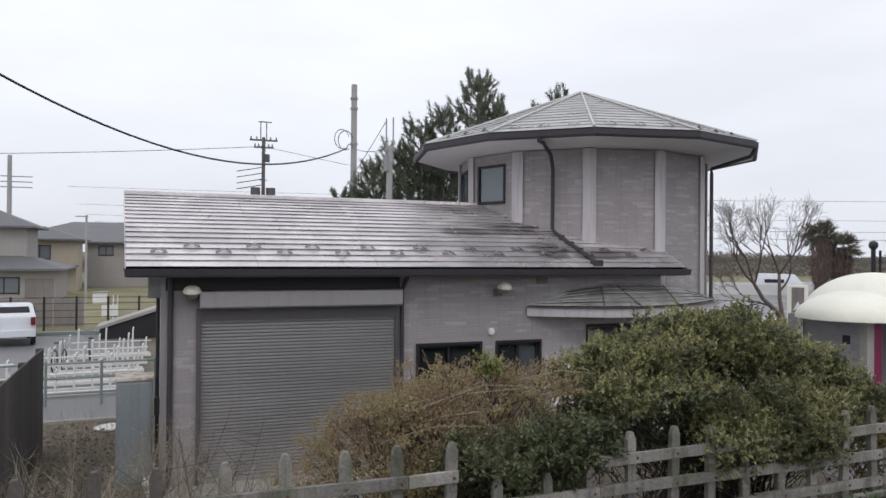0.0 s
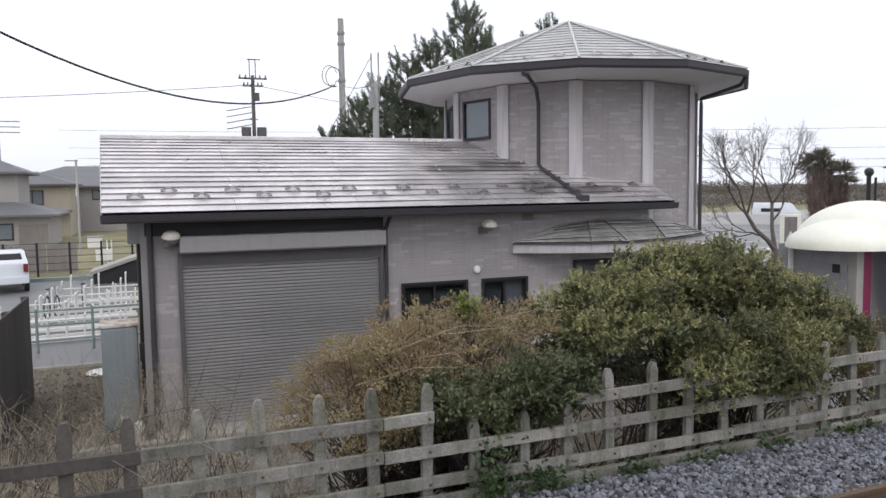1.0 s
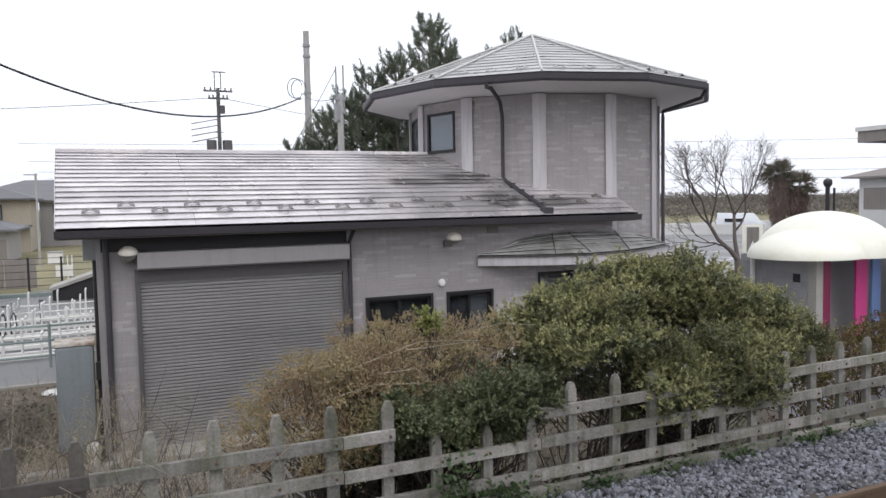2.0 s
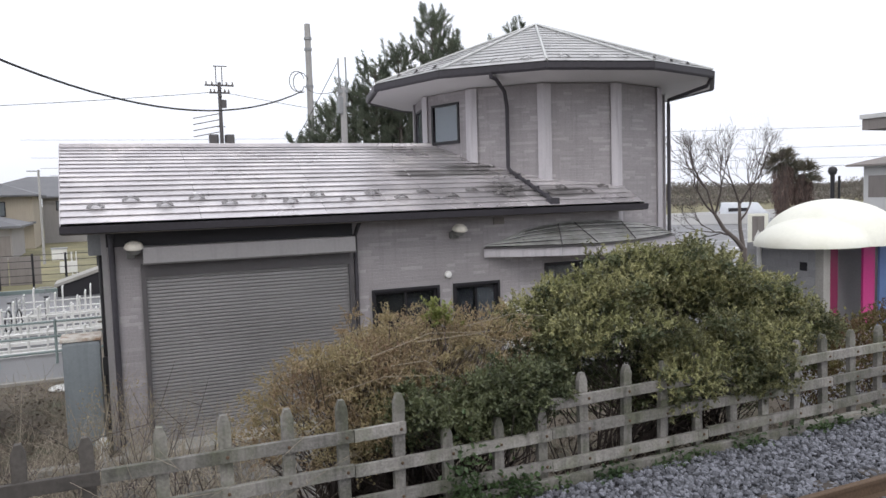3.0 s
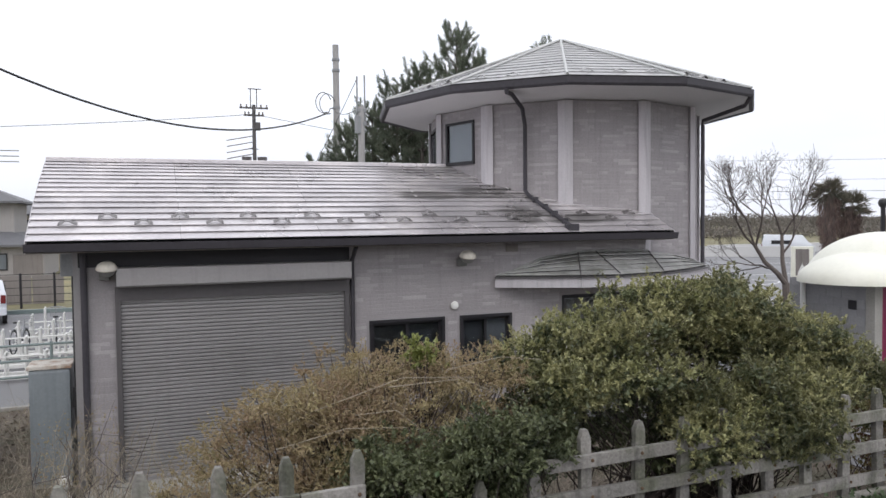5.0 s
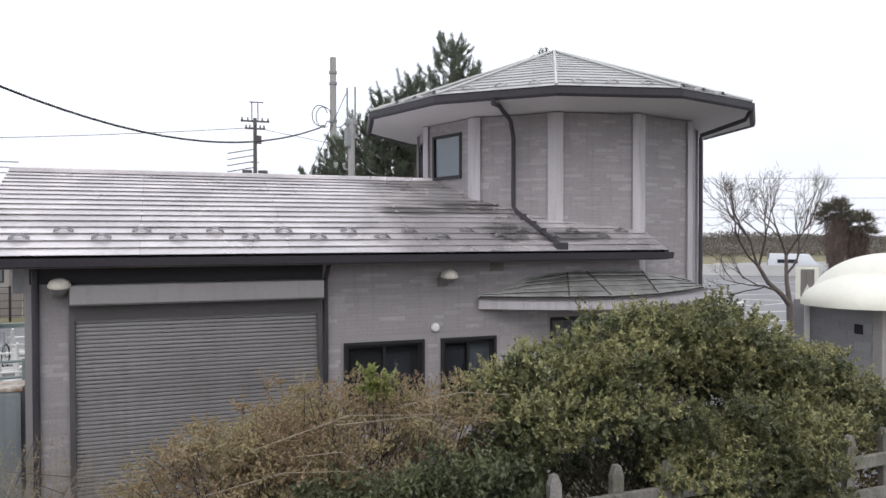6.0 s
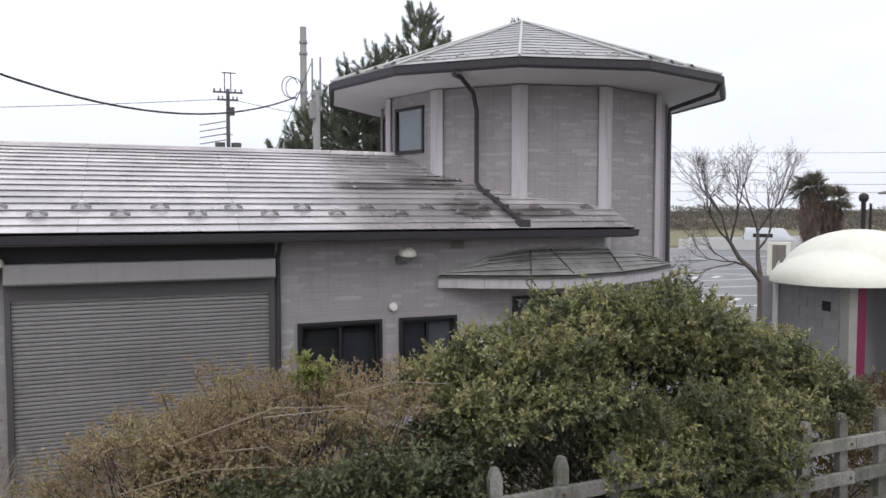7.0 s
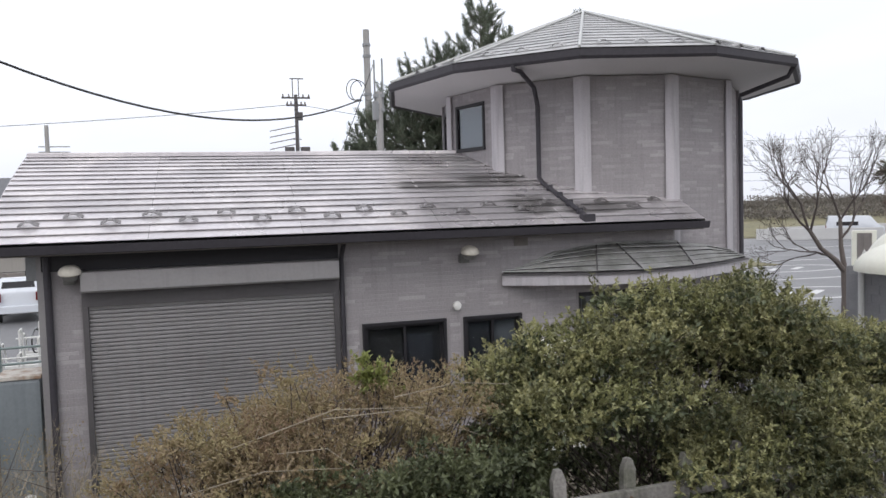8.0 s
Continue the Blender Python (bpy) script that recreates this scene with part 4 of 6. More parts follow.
for k in range(len(CANOPY_OUT) - 1):
    outs = [CANOPY_OUT[k] + Vector((0, 0, EDGE_Z)), CANOPY_OUT[k + 1] + Vector((0, 0, EDGE_Z))]
    ins = [CANOPY_IN[k], CANOPY_IN[k + 1]]
    for c in range(NK):
        t0, t1 = c / NK, min(1, (c + 1) / NK + 0.03)
        lift = Vector((0, 0, 0.024 + krng.uniform(0, 0.012)))
        q = [outs[0].lerp(ins[0], t0) + lift, outs[1].lerp(ins[1], t0) + lift, outs[0].lerp(ins[0], t1), outs[1].lerp(ins[1], t1)]
        low = [q[0] - Vector((0, 0, 0.012)), q[1] - Vector((0, 0, 0.012))]
        back = [low[0].lerp(q[2], 0.3) - Vector((0, 0, 0.006)), low[1].lerp(q[3], 0.3) - Vector((0, 0, 0.006))]
        inner = [back[0] - Vector((0, 0, 0.022)), back[1] - Vector((0, 0, 0.022))]
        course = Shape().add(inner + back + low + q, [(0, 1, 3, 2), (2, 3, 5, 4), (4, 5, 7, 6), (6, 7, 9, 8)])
        shared("roof_course", course.lipped("roof_course", M_ROOF_MOSS, M_UNDER_SHADE), canopy)
    if k in (2, 3, 4):
        part("hip_cap", Shape().tube([outs[0] + Vector((0, 0, 0.035)), ins[0] + Vector((0, 0, 0.02))], 0.011, 6), M_DARKSTEEL_SHADE, canopy, "thin dark hip seam")
part("wall_flashing", Shape().tube([p + Vector((0, -0.02, 0.02)) for p in CANOPY_IN[:5]], 0.018, 6), M_ROOF_MOSS, canopy)
# entrance: dark glazed door under the canopy
door = part("door", Shape().box(6.63, 6.69, 0.03, 0.10, 0, 2.25).box(8.04, 8.10, 0.03, 0.10, 0, 2.25).box(6.69, 8.04, 0.03, 0.10, 2.19, 2.25).box(7.33, 7.39, 0.03, 0.10, 0, 2.19), M_FRAME, house, "dark framed glazed entrance door")
for a, b in ((6.69, 7.33), (7.39, 8.04)):
    pane = part("pane", Shape().box(a, b, 0.06, 0.066, 0.1, 2.19), M_GLASS, door)
    pane.visible_shadow = False


def flood_lamp(x, z):
    """A bulbous pale wall lamp on a short arm."""
    ob = thing("wall_lamp", "weathered cream domed wall lamp under the eaves", "lamp", "wall lamps")
    m = Matrix.Translation((x, -0.26, z)) @ Matrix.Rotation(radians(12), 4, "X")
    prof = [(0.112, -0.035), (0.130, -0.02), (0.128, 0.0), (0.108, 0.04), (0.065, 0.068), (0.012, 0.078)]
    part("shade", Shape().lathe(prof, (0, 0, 0), 18, None), M_LAMPSHADE, ob, smooth=True).matrix_basis = m
    part("bowl", Shape().lathe([(0.03, -0.105), (0.075, -0.10), (0.095, -0.07), (0.10, -0.036)], (0, 0, 0), 16), M_LAMPGLASS, ob, "dusty glass bowl", smooth=True).matrix_basis = m
    part("arm", Shape().tube([(x, -0.20, z - 0.02), (x - 0.01, -0.10, z - 0.07), (x - 0.01, -0.005, z - 0.08)], 0.034, 8), M_STEEL, ob, smooth=True)
    part("housing", Shape().box(x - 0.10, x + 0.03, -0.16, -0.02, z - 0.17, z - 0.05), M_LAMPGLASS, ob, "dull grey lamp housing", bevel=0.03)
    part("wall_plate", Shape().lathe([(0.06, 0.0), (0.06, 0.02), (0.04, 0.03)], (0, 0, 0), 12), M_STEEL, ob).matrix_basis = Matrix.Translation((x - 0.01, -0.012, z - 0.08)) @ Matrix.Rotation(radians(90), 4, "X")


flood_lamp(-0.11, 2.93)
flood_lamp(4.87, 2.95)
vent = thing("vent_cap", "round white vent cap on the brick wall", "vent")
part("hood", Shape().lathe([(0.062, 0.0), (0.064, 0.02), (0.055, 0.045), (0.02, 0.055)], (0, 0, 0), 18), M_WHITE, vent, smooth=True).matrix_basis = Matrix.Translation((4.74, -0.012, 2.18)) @ Matrix.Rotation(radians(90), 4, "X")
vent2 = thing("wall_grille", "small grey louvred vent high on the wall", "vent")
part("frame", Shape().box(5.62, 5.83, -0.03, -0.012, 2.98, 3.10), M_EAVEDARK, vent2, bevel=0.004)
for i in range(4):
    part("slat", Shape().box(5.635, 5.815, -0.04, -0.028, 2.99 + i * 0.027, 3.005 + i * 0.027), M_EAVEDARK, vent2)

# steel cabinet beside the gable, with a rusted lid
cab = thing("oil_tank", "tall grey steel tank with a rust-stained white top", "tank")
part("body", Shape().box(-1.12, -0.62, 0.35, 0.85, 0.04, 1.58), M_TANK, cab, bevel=0.05)
part("lid", Shape().box(-1.14, -0.60, 0.33, 0.87, 1.58, 1.63), M_RUSTTOP, cab, "rust-stained white lid", bevel=0.012)
part("plinth", Shape().box(-1.10, -0.64, 0.37, 0.83, 0.0, 0.05), M_KERB, cab)
orn = thing("garden_ornament", "small white weathered ornament by the wall corner", "ornament")
part("base", Shape().lathe([(0.07, 0.0), (0.08, 0.06), (0.06, 0.12), (0.04, 0.15)], (-0.66, -0.30, 0.0), 12), M_WHITE, orn, smooth=True)
part("top", Shape().lathe([(0.04, 0.14), (0.085, 0.19), (0.095, 0.25), (0.07, 0.31), (0.02, 0.335)], (-0.66, -0.30, 0.0), 12), M_WHITE, orn, smooth=True)
stone = thing("stepping_stone", "flat pale stone lying on the bare earth", "stone")
part("slab", Shape().lathe([(0.30, 0.0), (0.32, 0.03), (0.27, 0.05)], (-1.35, 4.55, 0.0), 9), M_WHITE, stone, bevel=0.01)
bench = thing("window_box", "low white ledge box against the wall", "planter")
part("body", Shape().box(5.78, 6.55, -0.30, -0.012, 0.0, 1.62), M_WHITE, bench, bevel=0.01)


# ---- railway fence ----
fence = thing("fence", "old mossy concrete post and rail fence along the track", "fence")
FY = -5.50
post_mesh_tall = Shape().add(
    [(-0.049, -0.03, 0), (0.049, -0.03, 0), (0.049, 0.03, 0), (-0.049, 0.03, 0), (-0.049, -0.03, 1.05), (0.049, -0.03, 1.05), (0.049, 0.03, 1.05), (-0.049, 0.03, 1.05),
     (-0.022, -0.028, 1.125), (0.022, -0.028, 1.125), (0.022, 0.028, 1.125), (-0.022, 0.028, 1.125)],
    [(3, 2, 1, 0), (0, 1, 5, 4), (1, 2, 6, 5), (2, 3, 7, 6), (3, 0, 4, 7), (4, 5, 9, 8), (5, 6, 10, 9), (6, 7, 11, 10), (7, 4, 8, 11), (8, 9, 10, 11)]).mesh("post", M_CONCRETE, bevel=0.006)
post_mesh_dark = post_mesh_tall.copy()
post_mesh_dark.materials[0] = M_BOARD
frng = random.Random(11)
FENCE_X0, PITCH = -5.43, 0.4815
post_xs = [FENCE_X0 + i * PITCH for i in range(46)]
for i, x in enumerate(post_xs):
    m = pose(x + frng.uniform(-0.012, 0.012), FY + track_y(x) + 0.035, 0.72 + frng.uniform(-0.015, 0.015), frng.uniform(-1.2, 1.2), frng.uniform(-1.4, 1.4), 0.7 * max(0, x - 2) * 0.4)
    if 2.1 < x < 3.4:
        m = m @ Matrix.Translation((0, 0, -0.36))
    if x > 3.4:
        m = m @ Matrix.Translation((0, 0, -0.07))
    shared("post", post_mesh_tall if x > -0.4 else post_mesh_dark, fence, m)
for z in (1.54, 1.245, 0.95):
    x = -0.55 - 3 * 4 * PITCH
    while x < post_xs[-1]:
        ln = 4 * PITCH
        a, b = x, x + ln - 0.006
        x += ln
        if z > 1.5 and a < 2.9 and b > 2.5:
            b = min(b, 1.84) if a < 1.84 else b
            a = max(a, 3.42) if a > 1.84 else a
        if b - a < 0.2:
            continue
        ya, yb = FY + track_y(a), FY + track_y(b)
        j0, j1 = frng.uniform(-0.012, 0.012), frng.uniform(-0.012, 0.012)
        s = Shape().add([(a, ya - 0.05, z - 0.052 + j0), (a, ya - 0.001, z - 0.052 + j0), (a, ya - 0.001, z + 0.052 + j0), (a, ya - 0.05, z + 0.052 + j0),
                         (b, yb - 0.05, z - 0.052 + j1), (b, yb - 0.001, z - 0.052 + j1), (b, yb - 0.001, z + 0.052 + j1), (b, yb - 0.05, z + 0.052 + j1)],
                        [(0, 1, 2, 3), (7, 6, 5, 4), (0, 4, 5, 1), (1, 5, 6, 2), (2, 6, 7, 3), (3, 7, 4, 0)])
        part("rail", s, M_CONCRETE if a > -0.6 else M_BOARD, fence, bevel=0.008)
bolt_mesh = Shape().lathe([(0.014, 0.0), (0.014, 0.008), (0.006, 0.012)], (0, 0, 0), 8).mesh("bolt", M_RUST)
for x in post_xs:
    for z in (1.54, 1.245, 0.95):
        if 0 < x < 9 and not (z > 1.5 and 1.9 < x < 3.5):
            shared("bolt", bolt_mesh, fence, Matrix.Translation((x, FY + track_y(x) - 0.05, z)) @ Matrix.Rotation(radians(90), 4, "X"))
x = -6.0
while x < 18:
    part("base_plank", Shape().box(x, x + 1.78, FY - 0.10 + track_y(x), FY - 0.03 + track_y(x), 0.55, 0.845), M_CONCRETE, fence, bevel=0.01)
    x += 1.8

# ---- railway track ----
rail_prof = [(-0.06, 0.0), (0.06, 0.0), (0.06, 0.012), (0.012, 0.028), (0.012, 0.115), (0.031, 0.125), (0.031, 0.155), (0.024, 0.16), (-0.024, 0.16), (-0.031, 0.155), (-0.031, 0.125), (-0.012, 0.115), (-0.012, 0.028), (-0.06, 0.012)]
RAIL_Z, RAIL_Y = 0.79, -7.165
track = thing("railway_track", "single railway track with rusty rails on dark sleepers", "railway")
for off in (0.0, -1.067):
    s = Shape()
    n = len(rail_prof)
    stations = list(range(-30, 62, 4))
    for x in stations:
        s.v += [(x, RAIL_Y + off + track_y(x) * 0.9 + y, RAIL_Z + z) for y, z in rail_prof]
    for i in range(len(stations) - 1):
        s.f += [(i * n + j, i * n + (j + 1) % n, (i + 1) * n + (j + 1) % n, (i + 1) * n + j) for j in range(n)]
    me = s.mesh("rail", M_RUST)
    me.materials.append(M_RAILTOP)
    for p in me.polygons:
        if p.normal.z > 0.6 and p.center.z > RAIL_Z + 0.13:
            p.material_index = 1
    shared("rail", me, track)
sleeper = Shape().box(-0.105, 0.105, -1.02, 1.02, -0.13, 0.0).mesh("sleeper", M_SLEEPER, bevel=0.01)
srng = random.Random(4)
for i in range(46):
    x = -2 + i * 0.62
    shared("sleeper", sleeper, track, pose(x, RAIL_Y - 0.533 + track_y(x), RAIL_Z - 0.002, 0, 0, srng.uniform(-1.5, 1.5)))
structure("ballast_bed", Shape().prism([(-30, -9.3), (30, -9.3 + track_y(30) * 0.3), (30, -5.6 + track_y(16)), (16, -5.6 + track_y(16)), (9, -5.6 + track_y(9)), (2, -5.6), (-30, -5.6)], 0.5, 0.748), M_BALLAST_BED, "dark gravel bed under the ballast", "ballast")


def stones(count, x0, x1, y0, y1, zf, size, rng):
    """Angular broken stones, each a squashed and cut lump."""
    p = (1 + 5 ** 0.5) / 2
    base = np.array([(-1, p, 0), (1, p, 0), (-1, -p, 0), (1, -p, 0), (0, -1, p), (0, 1, p), (0, -1, -p), (0, 1, -p), (p, 0, -1), (p, 0, 1), (-p, 0, -1), (-p, 0, 1)]) / 1.9
    tri = np.array([(0, 11, 5), (0, 5, 1), (0, 1, 7), (0, 7, 10), (0, 10, 11), (1, 5, 9), (5, 11, 4), (11, 10, 2), (10, 7, 6), (7, 1, 8), (3, 9, 4), (3, 4, 2), (3, 2, 6), (3, 6, 8), (3, 8, 9), (4, 9, 5), (2, 4, 11), (6, 2, 10), (8, 6, 7), (9, 8, 1)])
    kinds = [base * (1 + rng.uniform(-0.35, 0.3, (12, 1))) * rng.uniform(0.65, 1.25, (1, 3)) for _ in range(14)]
    V, F = [], []
    for i in range(count):
        a = rng.uniform(0, 6.283, 3)
        r = np.array(Euler(a).to_matrix())
        x, y = rng.uniform(x0, x1), rng.uniform(y0, y1)
        V.append(kinds[i % 14] @ r.T * size * rng.uniform(0.6, 1.35) * 0.5 + [x, y + track_y(x), zf(x, y) + rng.uniform(-0.01, 0.035)])
        F.append(tri + 12 * i)
    return np.concatenate(V), np.concatenate(F)


brng = np.random.default_rng(7)
v, f = stones(26000, 0.6, 12.5, -8.05, -5.66, lambda x, y: 0.755 if y < -6.1 else 0.755 - 0.02 * (y + 6.1), 0.050, brng)
tagged(raw("ballast", v, f, M_BALLAST), "loose blue-grey broken stone ballast beside the rails", "ballast", kind="stuff")


# ---- hedge and plants ----
def sprays(lumps, per_m2, rng, reach, leaves, low):
    """Leaf places in whorls along short shoots that stand out of small rounded masses."""
    P, D, Y, twigs = [], [], [], []
    for cx, cy, cz, rx, ry, rz in lumps:
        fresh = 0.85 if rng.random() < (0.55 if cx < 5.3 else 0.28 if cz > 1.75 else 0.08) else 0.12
        n = max(5, int(4 * math.pi * rx * rz * per_m2))
        u = rng.normal(0, 1, (n, 3)) + [0, -0.15, 0.45]
        u /= np.linalg.norm(u, axis=1, keepdims=True)
        base = np.array([cx, cy, cz]) + u * [rx, ry, rz] * rng.uniform(0.55, 0.95, (n, 1))
        d = u * 0.8 + rng.normal(0, 0.35, (n, 3)) + [0, 0, 0.45]
        d /= np.linalg.norm(d, axis=1, keepdims=True)
        ln = reach * rng.uniform(0.5, 1.3, n)
        ln[rng.random(n) < 0.05] *= 1.7
        ok = base[:, 2] > low
        base, d, ln = base[ok], d[ok], ln[ok]
        for b, e, q in zip(base, d, ln):
            t = rng.uniform(0.25, 1.0, leaves) ** 0.7
            P.append(b + e * (q * t)[:, None])
            D.append(e * 0.55 + rng.normal(0, 0.62, (leaves, 3)) + [0, 0, 0.12])
            # only upward shoots take the paler leaf, which paints their tops lit
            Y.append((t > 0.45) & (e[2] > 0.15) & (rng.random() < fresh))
        twigs += list(zip(base[::6], (base + d * ln[:, None])[::6]))
    return np.concatenate(P), np.concatenate(D), np.concatenate(Y), twigs


def flat_leaves(name, pos, d, length, width, material, parent, rng):
    """Folded leaves lying mostly face up."""
    n = len(pos)
    d = d / (np.linalg.norm(d, axis=1, keepdims=True) + 1e-9)
    s = np.cross(d, rng.normal(0, 0.4, (n, 3)) + np.array([0, 0, 1.0]))
    s /= np.linalg.norm(s, axis=1, keepdims=True) + 1e-9
    nn = np.cross(s, d)
    ln = length * rng.uniform(0.6, 1.3, (n, 1))
    wd = width * rng.uniform(0.7, 1.25, (n, 1))
    v = np.stack([pos, pos + d * ln * 0.5 + s * wd * 0.5 + nn * wd * 0.2, pos + d * ln, pos + d * ln * 0.5 - s * wd * 0.5 + nn * wd * 0.2], 1).reshape(-1, 3)
    return raw(name, v, np.arange(4 * n).reshape(n, 4), material, parent)


def shrub(name, label, lumps, roots, leaf, per_m2, size, seed, wood=60, reach=0.12, leaves=13, low=0.9, twig=None, young=None):
    """A shrub of leafy shoots over its wood, with larger leaves filling the inside."""
    rng = np.random.default_rng(seed)
    ob = thing(name, label, "shrub")
    p, d, tip, twigs = sprays(lumps, per_m2, rng, reach, leaves, low)
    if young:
        flat_leaves("young_toplit_leaves", p[tip], d[tip], size, size * 0.5, young, ob, rng)
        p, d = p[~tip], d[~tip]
    flat_leaves("leaves", p, d, size, size * 0.5, leaf, ob, rng)
    L = np.array(lumps)
    pick = L[rng.integers(0, len(L), 110 * len(L))]
    q = pick[:, :3] + rng.normal(0, 0.42, (len(pick), 3)) * pick[:, 3:]
    q = q[q[:, 2] > low]
    # two-toned shrubs get dark inner leaves that paint shade into their gaps
    flat_leaves("inner_leaves", q, rng.normal(0, 1, q.shape), size * 1.4, size * 0.8, L_DARK_SHADE if young else leaf, ob, rng)
    part("wood", branch_net(lumps, roots, rng, wood), M_TWIG, ob)
    shoots = Shape()
    for a, b in twigs:
        shoots.tube([a, b], 0.0028, 3, 0.0014, cap=False)
    tagged(part("shoot", shoots, twig or M_TWIG, ob), kind="stuff")
    return ob


def masses(envelopes, count, r0, r1, seed, low=0.0):
    """Breaks large rounded outlines into many small leafy masses, uneven at the rim."""
    rng = np.random.default_rng(seed)
    out = []
    E = np.array(envelopes, float)
    vol = E[:, 3] * E[:, 4] + E[:, 3] * E[:, 5]
    for e in rng.choice(len(E), count, p=vol / vol.sum()):
        cx, cy, cz, rx, ry, rz = E[e]
        u = rng.normal(0, 1, 3) + [0, -0.25, 0.3]
        u /= np.linalg.norm(u)
        r = rng.uniform(r0, r1)
        k = rng.uniform(0.55, 1.04)
        if rng.random() < 0.22:
            r, k = r * 0.45, rng.uniform(1.05, 1.28)
        c = np.array([cx, cy, cz]) + u * np.maximum(np.array([rx, ry, rz]) - r * 0.55, 0.05) * k
        if c[2] > low:
            out.append((*c, r * rng.uniform(1.0, 1.35), r * rng.uniform(0.9, 1.2), r * rng.uniform(0.42, 0.65)))
    return out


BROWN = [(0.85, -4.45, 1.38, 0.36, 0.45, 0.42), (1.3, -4.45, 1.58, 0.60, 0.60, 0.48), (1.95, -4.45, 1.72, 0.75, 0.75, 0.60), (2.7, -4.4, 1.78, 0.80, 0.80, 0.62), (2.3, -3.95, 1.6, 0.95, 0.6, 0.70), (3.35, -4.5, 1.85, 0.55, 0.55, 0.50), (3.3, -4.6, 1.45, 0.45, 0.45, 0.40), (1.6, -4.95, 1.35, 0.60, 0.30, 0.40)]
shrub("russet_shrub", "russet-brown winter shrub behind the fence", masses(BROWN, 230, 0.13, 0.25, 61, 0.85), [(2.0, -4.3, 0.2), (2.7, -4.3, 0.2), (1.5, -4.3, 0.2)], L_BROWN, 160, 0.023, 21, 420, reach=0.11, leaves=12, low=0.85, twig=M_STRAW)
LOW = [(2.32, -5.25, 1.58, 0.48, 0.38, 0.36), (3.0, -5.30, 1.62, 0.52, 0.40, 0.36), (2.0, -5.0, 1.40, 0.35, 0.30, 0.30), (2.55, -5.15, 1.30, 0.40, 0.34, 0.26), (2.9, -5.2, 1.35, 0.40, 0.3, 0.25), (3.45, -4.95, 1.55, 0.40, 0.35, 0.40), (3.4, -4.6, 1.2, 0.35, 0.3, 0.35)]
shrub("evergreen_shrub", "low dark evergreen shrub pushing through the fence", masses(LOW, 100, 0.12, 0.24, 62, 0.95), [(2.6, -5.0, 0.4), (3.0, -5.0, 0.4)], L_DARK_SHADE, 95, 0.038, 22, 90, reach=0.10, leaves=12, low=0.95)
BIG = [(3.95, -4.55, 2.10, 0.50, 0.55, 0.38), (4.6, -4.5, 2.22, 0.65, 0.70, 0.46), (5.35, -4.45, 2.36, 0.70, 0.75, 0.56), (5.95, -4.4, 2.30, 0.65, 0.75, 0.54), (6.6, -4.4, 2.02, 0.65, 0.70, 0.52), (7.25, -4.4, 1.82, 0.60, 0.60, 0.45), (7.85, -4.4, 1.58, 0.45, 0.50, 0.45),
       (3.9, -5.0, 1.98, 0.60, 0.38, 0.20), (4.6, -5.1, 1.95, 0.65, 0.42, 0.26), (5.3, -5.15, 1.75, 0.60, 0.45, 0.45), (5.95, -5.15, 1.60, 0.55, 0.42, 0.48), (6.6, -4.95, 1.60, 0.55, 0.45, 0.46),
       (4.95, -5.50, 1.50, 0.36, 0.20, 0.32), (5.5, -5.50, 1.45, 0.42, 0.22, 0.38), (6.0, -5.46, 1.42, 0.36, 0.20, 0.34)]
shrub("evergreen_shrub", "tall spreading evergreen shrub hanging over the fence", masses(BIG, 225, 0.17, 0.34, 63, 1.0), [(4.7, -4.4, 0.3), (5.6, -4.3, 0.3), (6.4, -4.3, 0.3)], L_GREEN, 105, 0.040, 23, 160, reach=0.14, leaves=15, low=1.0, young=L_YOUNG_TOPLIT)
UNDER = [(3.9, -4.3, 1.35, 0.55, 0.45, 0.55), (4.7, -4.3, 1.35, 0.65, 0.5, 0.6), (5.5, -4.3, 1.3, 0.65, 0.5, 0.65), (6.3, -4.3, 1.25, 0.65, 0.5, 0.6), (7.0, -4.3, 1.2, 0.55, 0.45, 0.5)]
# dark leaf colour paints the shade under the overhang
shrub("evergreen_shrub", "evergreen undergrowth below the tall shrub, its shade put into dark leaves", masses(UNDER, 90, 0.18, 0.34, 64, 0.6), [(4.2, -4.3, 0.2), (5.2, -4.3, 0.2), (6.4, -4.3, 0.2)], L_DARK_SHADE, 60, 0.044, 27, 60, reach=0.12, leaves=12, low=0.55)
shrub("yellow_sprig", "bright yellow-green sprig among the russet shrub", [(2.62, -4.42, 2.30, 0.05, 0.05, 0.07), (2.70, -4.45, 2.26, 0.05, 0.05, 0.05)], [(2.6, -4.4, 1.6)], L_YELLOW, 500, 0.05, 24, 8, reach=0.10, leaves=9)
# long bare shoots trailing over the russet shrub
shoots = thing("bare_shoot", "pale bare shoots arching over the russet shrub", "twigs")
for k, (x0, z0, x1, z1) in enumerate(((1.6, 2.02, 2.9, 2.20), (2.2, 2.15, 3.3, 1.95), (1.3, 1.75, 2.3, 1.85), (2.7, 2.25, 3.5, 2.30), (1.9, 1.95, 2.5, 1.75))):
    part("shoot", Shape().tube([(x0, -4.95, z0), ((x0 + x1) / 2, -5.15, max(z0, z1) + 0.06), (x1, -5.1, z1)], 0.0042, 5, 0.002), M_STRAW, shoots)
RED = [(8.4 + i * 0.8, -3.9 + 0.25 * i + 0.1 * (i % 2), 0.75, 0.6, 0.55, 0.62) for i in range(7)]
shrub("low_hedge", "low reddish-green clipped hedge behind the fence", RED, [(8.4 + i * 0.8, -3.9 + 0.25 * i, 0.1) for i in range(7)], L_REDDISH, 60, 0.05, 25, 70, low=0.2)


